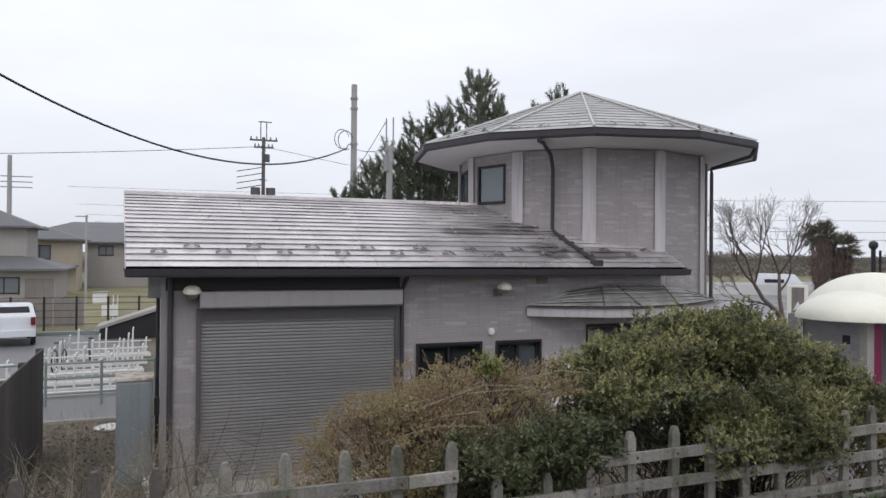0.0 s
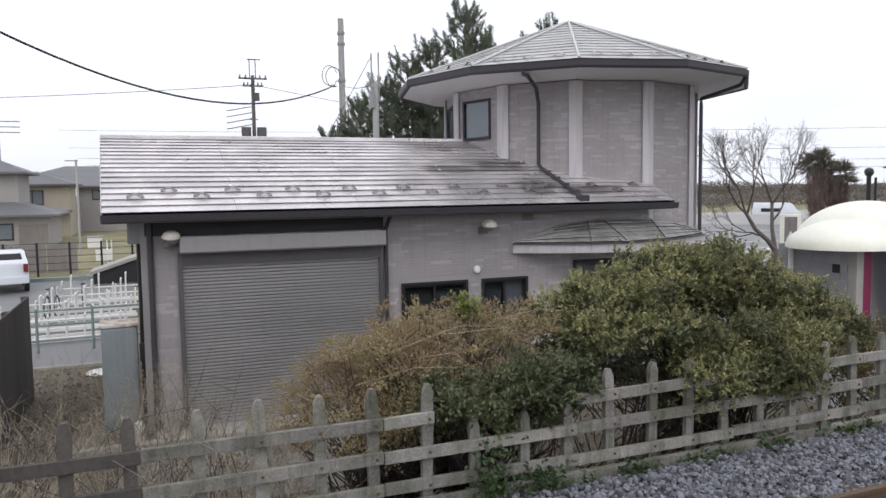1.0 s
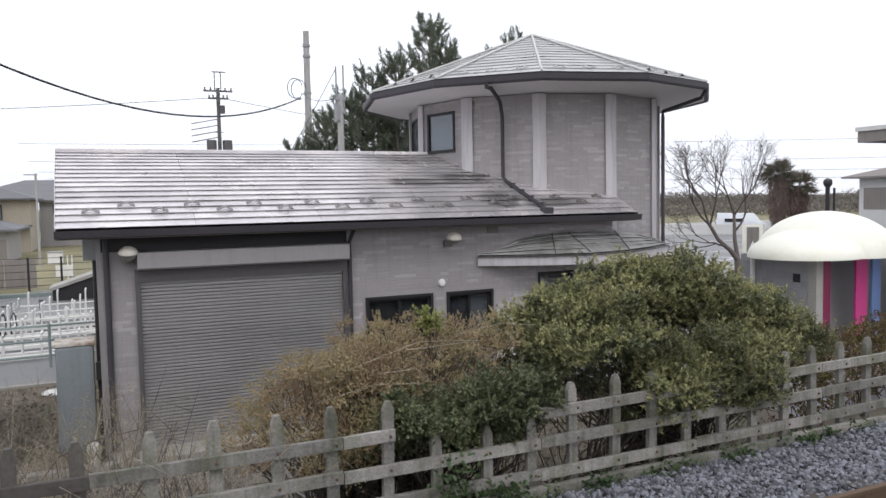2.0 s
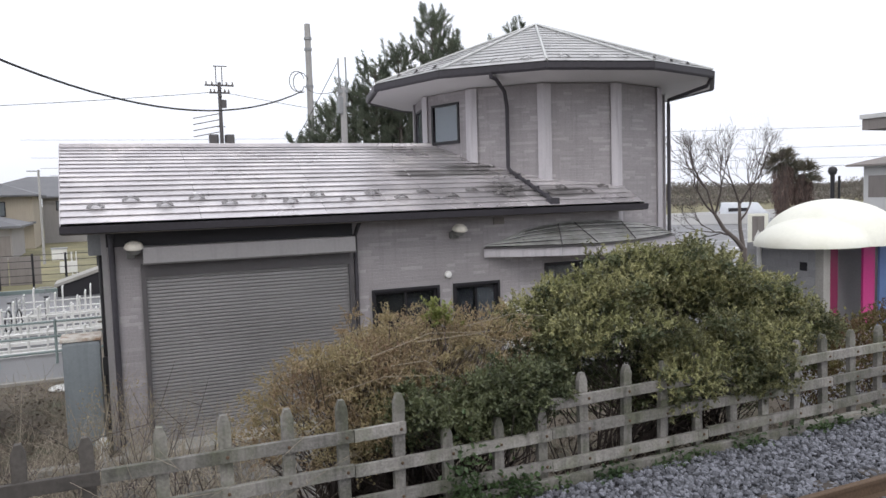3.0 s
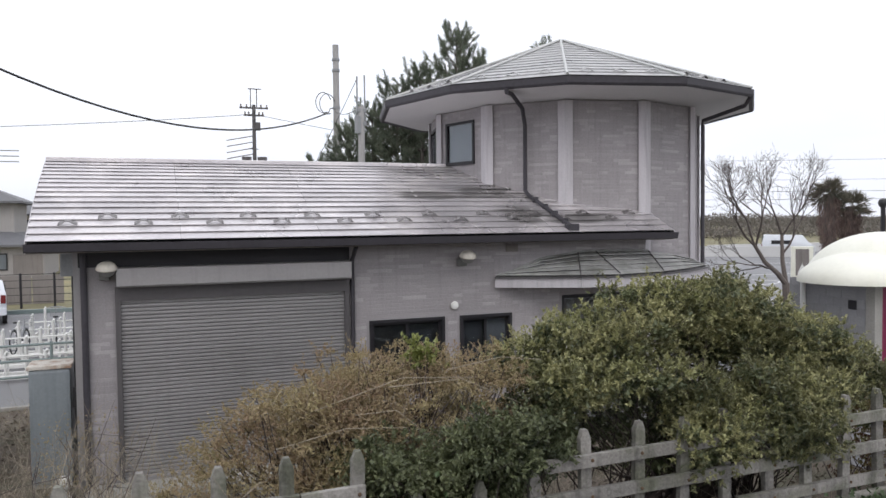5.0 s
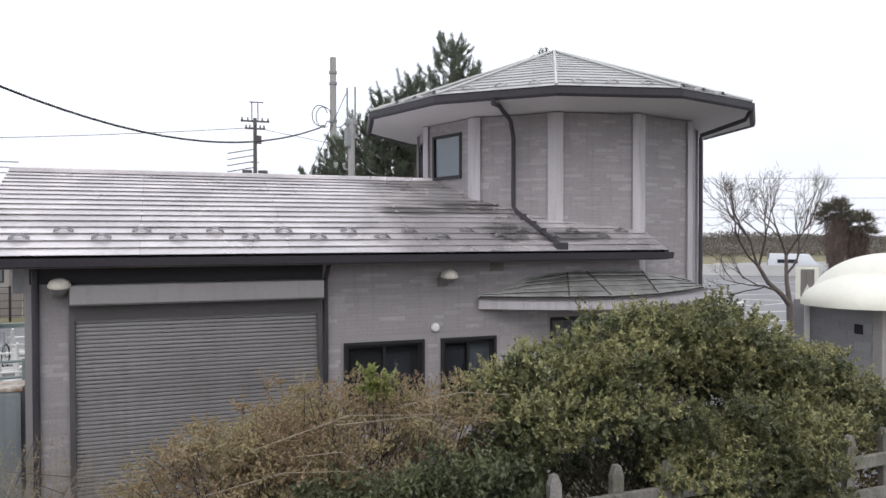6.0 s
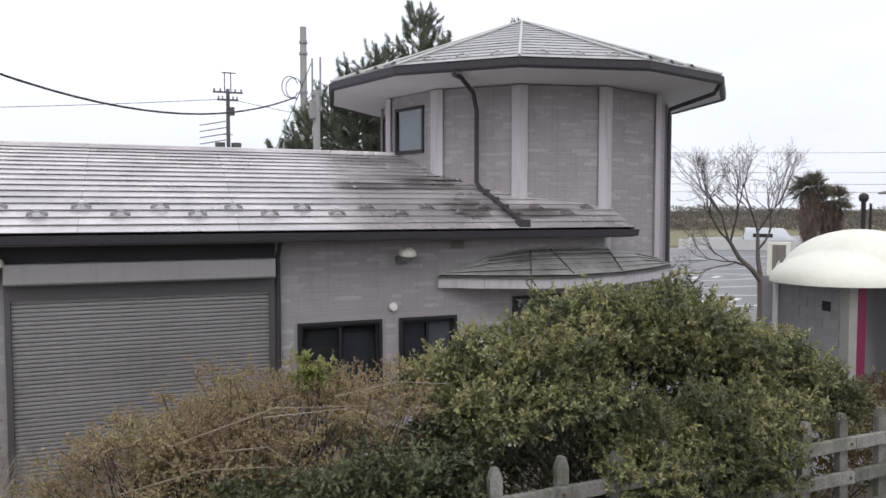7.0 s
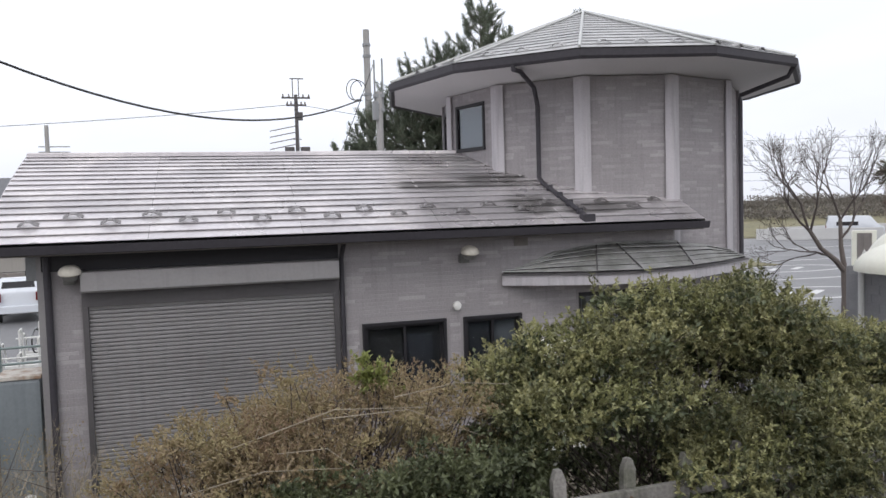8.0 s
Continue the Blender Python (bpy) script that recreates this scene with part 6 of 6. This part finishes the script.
# ---- car park ----
def arc_line(name, cx, cy, rx, ry, w, a0=0, a1=2 * math.pi):
    s = Shape()
    n = 40
    for i in range(n):
        t0, t1 = a0 + (a1 - a0) * i / n, a0 + (a1 - a0) * (i + 1) / n
        q = [(cx + (rx + o) * math.cos(t), cy + (ry + o) * math.sin(t), z) for z in (0.012, 0.018) for t, o in ((t0, 0), (t1, 0), (t1, w), (t0, w))]
        s.add(q, [(4, 5, 6, 7), (0, 1, 5, 4), (2, 3, 7, 6)])
    return structure(name, s, M_LINE, "white painted oval marking on the asphalt", "road marking")


for cx, cy, rx, ry in ((22.5, 12.8, 2.6, 1.5), (29.0, 21.0, 2.8, 1.5)):
    arc_line("marking", cx, cy, rx, ry, 0.16)
    for dx in (-1.0, 0.4):
        structure("marking", Shape().box(-0.7, 0.7, -0.16, 0.16, 0.012, 0.018, pose(cx + dx, cy, 0, 0, 0, 35)), M_LINE, "white painted bar on the asphalt", "road marking")
for x0, y0, x1, y1 in ((17.5, 12.3, 30, 9.4), (20, 26, 44, 24), (22, 33, 50, 33), (18.0, 17.5, 40, 15.5)):
    d = math.degrees(math.atan2(y1 - y0, x1 - x0))
    structure("marking", Shape().box(0, math.hypot(x1 - x0, y1 - y0), -0.08, 0.08, 0.012, 0.017, pose(x0, y0, 0, 0, 0, d)), M_LINE, "white painted line on the asphalt", "road marking")
lotwall = structure("wall_car_park", Shape().box(49.3, 100, -0.15, 0.15, 0, 0.9, pose(0, 50, 0, 0, 0, -4)), M_FARWALL, "low white concrete wall round the car park", "wall", bevel=0.03)
structure("wall_car_park_front", Shape().box(0, 9.5, -0.12, 0.12, 0, 0.95, pose(45.6, 43.8, 0, 0, 0, -38)), M_FARWALL, "low pale concrete wall at the edge of the car park", "wall", bevel=0.03)
# upright sign with a dark lettered strip
sign = thing("sign_board", "upright cream sign with a dark panel of faded lettering", "sign")
sm = pose(20.32, 8.15, 0, 0, 0, -38)
part("panel", Shape().box(-0.33, 0.33, -0.08, 0.08, 0.0, 2.5, sm), M_CREAM, sign, bevel=0.02)
part("dark_panel", Shape().box(-0.20, 0.20, -0.092, -0.081, 1.55, 2.42, sm), M_EAVEDARK, sign, "dark brown picture panel")
part("light_mark", Shape().add([sm @ Vector(p) for p in ((-0.16, -0.096, 1.6), (0.16, -0.096, 1.6), (0, -0.096, 1.95), (0, -0.096, 1.72))], [(0, 3, 2), (3, 1, 2)]), M_WHITE, sign)
for i in range(5):
    part("letter_bar", Shape().box(-0.20, 0.20, -0.092, -0.081, 1.36 - i * 0.24, 1.46 - i * 0.24, sm).box(-0.20, -0.12, -0.092, -0.081, 1.27 - i * 0.24, 1.36 - i * 0.24, sm), M_FRAME, sign)


def car(label, m, length=4.2, h=1.5, van=False):
    """A parked car: body shell, glasshouse, wheels, lights."""
    ob = thing("car", label, "car", "parked cars", m)
    w = 0.82
    if van:
        side_p = [(-2.1, 0.35), (2.1, 0.35), (2.15, 0.9), (1.7, 1.15), (1.15, 1.85), (-1.95, 1.9), (-2.1, 1.2)]
    else:
        side_p = [(-2.0, 0.35), (2.0, 0.35), (2.08, 0.75), (1.9, 0.92), (1.0, 1.02), (0.45, 1.5), (-1.45, 1.55), (-1.95, 1.1)]
    body = Shape()
    n = len(side_p)
    body.add([(x, -w * (0.86 if z > 1.2 else 1), z) for x, z in side_p] + [(x, w * (0.86 if z > 1.2 else 1), z) for x, z in side_p],
             [tuple(range(n)), tuple(range(2 * n - 1, n - 1, -1))] + [(i, n + i, n + (i + 1) % n, (i + 1) % n) for i in range(n)])
    part("body", body, M_CARWHITE, ob, bevel=0.06, smooth=True)
    top = 1.78 if van else 1.45
    rear = Shape().add([(-2.02 if van else -1.80, -0.62, 1.28 if van else 1.12), (-2.02 if van else -1.80, 0.62, 1.28 if van else 1.12), (-1.985 if van else -1.545, 0.56, top), (-1.985 if van else -1.545, -0.56, top)], [(0, 1, 2, 3)])
    for p in range(4):
        x, y, z = rear.v[p]
        rear.v[p] = (x - 0.09, y, z)
    rear.add([(x + 0.05, y, z) for x, y, z in rear.v[:4]], [(3, 2, 1, 0)])
    part("rear_window", rear, M_FRAME, ob, "dark rear window")
    for s in (-1, 1):
        y = s * w * 0.94
        part("side_window", Shape().box(-1.35, 0.25, min(y, y + 0.03 * s), max(y, y + 0.03 * s), 1.08, 1.40), M_FRAME, ob, "dark side window")
        part("tail_light", Shape().box(-2.13, -2.0, s * 0.70 - 0.09, s * 0.70 + 0.09, 0.78, 1.08), M_REDLENS, ob, "red tail light", bevel=0.02)
        for x in (-1.3, 1.3):
            wh = part("wheel", Shape().lathe([(0.22, -0.09), (0.31, -0.09), (0.32, -0.05), (0.32, 0.05), (0.31, 0.09), (0.22, 0.09)], (0, 0, 0), 16), M_TYRE, ob)
            wh.matrix_basis = Matrix.Translation((x, s * 0.74, 0.32)) @ Matrix.Rotation(radians(90), 4, "X")
            part("rim", Shape().lathe([(0.21, -0.092), (0.21, 0.092)], (0, 0, 0), 12), M_STEEL, wh)
    part("bumper", Shape().box(-2.12, -1.98, -0.78, 0.78, 0.36, 0.62), M_CARWHITE, ob, bevel=0.03)
    return ob


car("white hatchback parked in the yard, seen from behind", pose(-5.4, 20.7, 0.01, 0, 0, 100) @ Matrix.Diagonal((0.86, 0.86, 0.98, 1.0)))
car("white van parked across the car park", pose(52.6, 40.4, 0.02, 0, 0, -42), van=True)
bin_ = thing("storage_box", "small white storage box beside the far house", "box")
part("body", Shape().box(-3.9, -3.05, 41.5, 42.1, 0.05, 0.75), M_WHITE, bin_, bevel=0.03)
part("lid", Shape().box(-3.94, -3.01, 41.46, 42.14, 0.75, 0.82), M_STEEL, bin_, bevel=0.01)

# ---- yard with bicycle racks ----
rack = thing("bicycle_rack", "white-painted tubular bicycle rack on the asphalt", "bicycle rack", "bicycle racks")
part("base_bar", Shape().box(-1.35, 1.35, -0.05, 0.05, 0.04, 0.13), M_WHITE, rack, bevel=0.01)
part("base_bar", Shape().box(-1.35, 1.35, 0.55, 0.63, 0.04, 0.11), M_WHITE, rack, bevel=0.01)
for i in range(7):
    x = -1.2 + i * 0.4
    hgt = 0.95 if i % 2 else 0.62
    part("hoop", Shape().tube([(x, 0.0, 0.1), (x, -0.02, hgt), (x + 0.02, 0.12, hgt + 0.03), (x, 0.55, 0.32), (x, 0.58, 0.1)], 0.026, 6), M_WHITE, rack, smooth=True)
part("top_bar", Shape().tube([(-1.35, -0.02, 0.55), (1.35, -0.02, 0.55)], 0.024, 6), M_WHITE, rack, smooth=True)
rack.matrix_basis = pose(-2.3, 8.3, 0.01, 0, 0, 4)
for x, y in ((-2.2, 9.8), (-2.1, 11.4), (-2.0, 13.0), (-5.3, 8.5), (-5.2, 10.2), (-1.9, 14.8)):
    copy_thing(rack, pose(x, y, 0.01, 0, 0, 4))


def bicycle(m):
    """A parked town bicycle: two wheels, frame tubes, saddle, handlebar and basket."""
    ob = thing("bicycle", "grey town bicycle parked in the white rack", "bicycle", "bicycles", m)
    for x in (-0.52, 0.52):
        ring_pts = [(x + 0.31 * math.cos(t), 0, 0.33 + 0.31 * math.sin(t)) for t in np.linspace(0, 2 * math.pi, 21)]
        wheel = part("wheel", Shape().tube(ring_pts, 0.019, 6, cap=False), M_TYRE, ob, smooth=True)
        spokes = Shape()
        for k in range(8):
            a = k * math.pi / 4
            spokes.tube([(x, 0, 0.33), (x + 0.30 * math.cos(a), 0, 0.33 + 0.30 * math.sin(a))], 0.003, 3)
        part("spoke", spokes, M_STEEL, wheel)
        part("mudguard", Shape().tube([(x + 0.345 * math.cos(t), 0, 0.33 + 0.345 * math.sin(t)) for t in np.linspace(0.4, 2.9, 10)], 0.014, 5), M_STEEL, ob)
    f = Shape()
    for a, b in (((-0.52, 0, 0.33), (-0.08, 0, 0.30)), ((-0.08, 0, 0.30), (-0.22, 0, 0.82)), ((-0.52, 0, 0.33), (-0.20, 0, 0.70)), ((-0.08, 0, 0.30), (0.36, 0, 0.72)), ((-0.15, 0, 0.50), (0.34, 0, 0.80)), ((0.52, 0, 0.33), (0.32, 0, 0.98))):
        f.tube([a, b], 0.016, 6)
    part("frame", f, M_STEEL, ob, smooth=True)
    part("saddle", Shape().box(-0.36, -0.12, -0.07, 0.07, 0.82, 0.87), M_BLACK, ob, bevel=0.02)
    part("handlebar", Shape().tube([(0.20, -0.27, 1.0), (0.31, -0.10, 1.02), (0.31, 0.10, 1.02), (0.20, 0.27, 1.0)], 0.013, 6), M_STEEL, ob, smooth=True)
    basket = Shape()
    for z in (0.72, 0.82, 0.94):
        basket.tube([(0.38, -0.14, z), (0.64, -0.14, z), (0.64, 0.14, z), (0.38, 0.14, z), (0.38, -0.14, z)], 0.006, 4)
    for bx, by in ((0.38, -0.14), (0.51, -0.14), (0.64, -0.14), (0.64, 0.0), (0.64, 0.14), (0.51, 0.14), (0.38, 0.14)):
        basket.tube([(bx, by, 0.72), (bx, by, 0.94)], 0.005, 4)
    part("basket", basket, M_STEEL, ob)
    return ob


bike = bicycle(pose(-3.0, 12.2, 0.02, 0, 6, 82))
copy_thing(bike, pose(-2.3, 13.9, 0.02, 0, -5, 96))
# green-grey pipe railing round the racks
railing = thing("railing", "grey-green pipe railing round the bicycle racks", "railing")
for z in (0.95, 0.62, 0.28):
    part("bar", Shape().tube([(-7.5, 6.9, z), (-0.4, 7.3, z)], 0.026, 8), M_GREENRAIL, railing, smooth=True)
for i in range(7):
    x = -7.3 + i * 1.13
    part("post", Shape().tube([(x, 6.9 + (x + 7.5) * 0.056, 0.0), (x, 6.9 + (x + 7.5) * 0.056, 1.0)], 0.03, 8), M_GREENRAIL, railing, smooth=True)
structure("kerb_yard", Shape().box(-7, -0.9, 5.28, 5.42, -0.05, 0.06), M_KERB, "pale kerb at the edge of the yard", "kerb", bevel=0.01)
structure("kerb_field", Shape().box(-30, -0.5, 22.6, 22.8, -0.05, 0.16), M_GREENRAIL, "faded green kerb at the edge of the field", "kerb", bevel=0.01)
# dark board fence standing at right angles to the track
board = thing("board_fence", "dark weathered board fence with uneven top", "fence")
for i in range(16):
    t = i / 16
    x, y = -2.42 + 0.05 * t, -2.2 + 5.2 * t
    part("board", Shape().box(-0.012, 0.012, 0.0, 0.325, 0.0, 1.80, pose(x, y, 0, 0, 0, -0.6)), M_BOARD, board, bevel=0.003)
for t in (0.0, 0.33, 0.66, 1.0):
    part("post", Shape().box(-0.05, 0.05, -0.05, 0.05, 0, 1.8, pose(-2.48 + 0.05 * t, -2.2 + 5.2 * t, 0)), M_BOARD, board, bevel=0.006)
# chain-link posts beyond the yard, a white notice, a lean-to roof
link = thing("wire_fence", "thin dark posts and wires along the field", "fence")
for i in range(14):
    x = -16 + i * 1.25
    part("post", Shape().tube([(x, 24.4, 0), (x, 24.4, 1.5)], 0.05, 6), M_FRAME, link)
for z in (0.3, 0.6, 0.9, 1.2, 1.45):
    part("wire", Shape().tube([(-16, 24.4, z), (0.3, 24.4, z)], 0.012, 4), M_FRAME, link)
reed = thing("panel_fence", "brown-grey weathered panel fence behind the wire fence", "fence")
for i in range(10):
    part("panel", Shape().box(-16.0 + i * 1.27, -14.77 + i * 1.27, 26.2, 26.26, 0.05, 1.3), M_EAVEDARK, reed, bevel=0.01)
notice = thing("notice_board", "small white notice on the grass", "sign")
part("panel", Shape().box(-2.75, -2.0, 29.0, 29.04, 0.25, 0.8), M_WHITE, notice, bevel=0.008)
for dx in (-2.25, -2.05):
    part("post", Shape().box(dx, dx + 0.06, 29.05, 29.1, 0.0, 1.25), M_WHITE, notice)
lean = thing("lean_to", "low dark shelter with a pale sloping roof", "shelter")
part("roof", Shape().add([(-2.5, 20.6, 0.5), (0.9, 20.6, 1.6), (0.9, 22.3, 1.6), (-2.5, 22.3, 0.5), (-2.5, 20.6, 0.38), (0.9, 20.6, 1.48), (0.9, 22.3, 1.48), (-2.5, 22.3, 0.38)],
                         [(0, 1, 2, 3), (7, 6, 5, 4), (0, 4, 5, 1), (1, 5, 6, 2), (2, 6, 7, 3), (3, 7, 4, 0)]), M_KERB, lean)
part("body", Shape().add([(-2.4, 20.7, 0.01), (0.8, 20.7, 0.01), (0.8, 20.7, 1.4), (-2.4, 20.7, 0.4), (-2.4, 22.2, 0.01), (0.8, 22.2, 0.01), (0.8, 22.2, 1.4), (-2.4, 22.2, 0.4)],
                         [(0, 1, 2, 3), (7, 6, 5, 4), (0, 4, 5, 1), (1, 5, 6, 2), (2, 6, 7, 3), (3, 7, 4, 0)]), M_FRAME, lean)


def hip_roof(s, x0, x1, y0, y1, z, rise, over=0.5, thick=0.14):
    x0, x1, y0, y1 = x0 - over, x1 + over, y0 - over, y1 + over
    half = min(x1 - x0, y1 - y0) / 2
    if x1 - x0 > y1 - y0:
        ra, rb = (x0 + half, (y0 + y1) / 2), (x1 - half, (y0 + y1) / 2)
    else:
        ra, rb = ((x0 + x1) / 2, y0 + half), ((x0 + x1) / 2, y1 - half)
    top = [(x0, y0, z), (x1, y0, z), (x1, y1, z), (x0, y1, z), (*ra, z + rise), (*rb, z + rise)]
    low = [(x0, y0, z - thick), (x1, y0, z - thick), (x1, y1, z - thick), (x0, y1, z - thick)]
    if x1 - x0 > y1 - y0:
        fs = [(0, 1, 5, 4), (1, 2, 5), (2, 3, 4, 5), (3, 0, 4)]
    else:
        fs = [(0, 1, 4), (1, 2, 5, 4), (2, 3, 5), (3, 0, 4, 5)]
    s.add(top + low, fs + [(6, 7, 1, 0), (7, 8, 2, 1), (8, 9, 3, 2), (9, 6, 0, 3), (9, 8, 7, 6)])
    return s


def house_window(ob, x0, x1, y, z0, z1):
    w = part("window", Shape().box(x0, x1, y - 0.06, y - 0.001, z0, z0 + 0.08).box(x0, x1, y - 0.06, y - 0.001, z1 - 0.08, z1).box(x0, x0 + 0.08, y - 0.06, y - 0.001, z0 + 0.08, z1 - 0.08)
             .box(x1 - 0.08, x1, y - 0.06, y - 0.001, z0 + 0.08, z1 - 0.08).box((x0 + x1) / 2 - 0.04, (x0 + x1) / 2 + 0.04, y - 0.05, y - 0.001, z0 + 0.08, z1 - 0.08), M_FRAME, ob)
    part("pane", Shape().box(x0 + 0.08, x1 - 0.08, y - 0.03, y - 0.002, z0 + 0.08, z1 - 0.08), M_PANE_FAR, w)


h1 = thing("house", "two-storey house with grey tiled roofs and grey walls", "house")
part("wall", Shape().box(-17, -6.3, 44.3, 52, 0, 2.1), M_PLASTER_GREY, h1)
part("wall", Shape().box(-16, -8.3, 46.5, 52, 2.1, 5.0), M_PLASTER_GREY, h1)
part("roof", hip_roof(Shape(), -17, -6.3, 44.3, 52, 2.25, 1.3, 0.6), M_TILE, h1, "grey tiled lower roof")
part("roof", hip_roof(Shape(), -16, -8.3, 46.5, 52, 5.1, 1.45, 0.65), M_TILE, h1, "grey tiled upper roof")
house_window(h1, -10.2, -8.4, 44.3, 0.6, 1.7)
house_window(h1, -12.2, -10.6, 46.5, 3.3, 4.5)
part("lower_panel", Shape().box(-8.1, -6.4, 44.24, 44.29, 0.3, 1.6), M_EAVEDARK, h1, "brown board panel")
h2 = thing("house", "beige two-storey house with a grey roof", "house")
part("wall", Shape().box(-11.5, -6.1, 57.5, 64, 0, 4.3), M_PLASTER, h2)
part("roof", hip_roof(Shape(), -11.5, -6.1, 57.5, 64, 4.4, 1.1, 0.6), M_TILE, h2)
house_window(h2, -9.6, -8.0, 57.5, 2.7, 3.9)
part("porch_roof", Shape().box(-7.6, -5.9, 56.6, 57.49, 2.1, 2.25), M_TILE, h2)
h3 = thing("house", "long dull house with a broad grey roof", "house")
part("wall", Shape().box(-6.0, 6.5, 66, 76, 0, 4.2), M_PLASTER_GREY, h3)
part("roof", hip_roof(Shape(), -13, 7.0, 66, 77, 4.3, 2.0, 0.7), M_TILE, h3)
house_window(h3, -4.9, -3.6, 66, 3.0, 3.9)
h4 = thing("house", "house with a brown hipped roof beyond the toilet block", "house")
part("wall", Shape().box(53.6, 60, 23.0, 29.2, 0, 4.7), M_FARWALL, h4)
part("roof", hip_roof(Shape(), 53.6, 60, 23.0, 29.2, 4.8, 1.2, 0.9), M_EAVEDARK, h4)
house_window(h4, 54.6, 56.8, 23.0, 2.6, 3.8)
h5 = thing("apartment_building", "pale flat-roofed building with a deep dark eave band", "building")
part("wall", Shape().box(44.7, 70, 9.0, 18.9, 0, 6.5), M_FARWALL, h5)
part("roof", Shape().box(40.4, 71, 7.5, 19.4, 6.5, 7.15), M_EAVEDARK, h5, "deep concrete eave band", bevel=0.03)
part("coping", Shape().box(40.3, 71.1, 7.4, 19.5, 7.15, 7.4), M_FARWALL, h5)
part("balcony", Shape().box(42.6, 44.69, 8.5, 20.6, 2.5, 3.85), M_EAVEDARK, h5, "brown balcony band", bevel=0.02)
part("column", Shape().box(42.8, 43.4, 17.8, 18.4, 0, 2.5), M_EAVEDARK, h5)
for i in range(5):
    house_window(h5, 46 + i * 4, 48.4 + i * 4, 9.0, 1.0, 2.8)
    house_window(h5, 46 + i * 4, 48.4 + i * 4, 9.0, 4.6, 6.0)
part("aerial", Shape().tube([(46, 17.5, 7.4), (46, 17.5, 9.6)], 0.04, 6).tube([(45.3, 17.5, 9.1), (46.8, 17.5, 9.1)], 0.03, 5).tube([(45.5, 17.5, 8.6), (46.6, 17.5, 8.6)], 0.03, 5), M_STEEL, h5, "television aerial")
# dark lamp post in the car park
lp = thing("street_lamp", "dark post lamp with a round head in the car park", "street lamp")
part("post", Shape().tube([(30.9, 13.7, 0), (30.9, 13.7, 3.9)], 0.10, 8), M_FRAME, lp)
part("head", Shape().lathe([(0.1, 3.85), (0.17, 3.92), (0.21, 4.06), (0.17, 4.2), (0.04, 4.27)], (30.9, 13.7, 0), 14), M_BLACK, lp, smooth=True)
part("brace", Shape().tube([(31.1, 13.5, 0), (31.1, 13.5, 3.8)], 0.06, 6), M_FRAME, lp)

# ---- bricks last ----
lay(front_bricks, wall_front, lambda x, z: (3.1 < x < 5.9 and 2.0 < z < 2.9) or (x < 0.0 and 1.2 < z < 2.6))
for k, (wall, store) in tower_bricks.items():
    if store:
        lay(store, wall, lambda x, z: False)
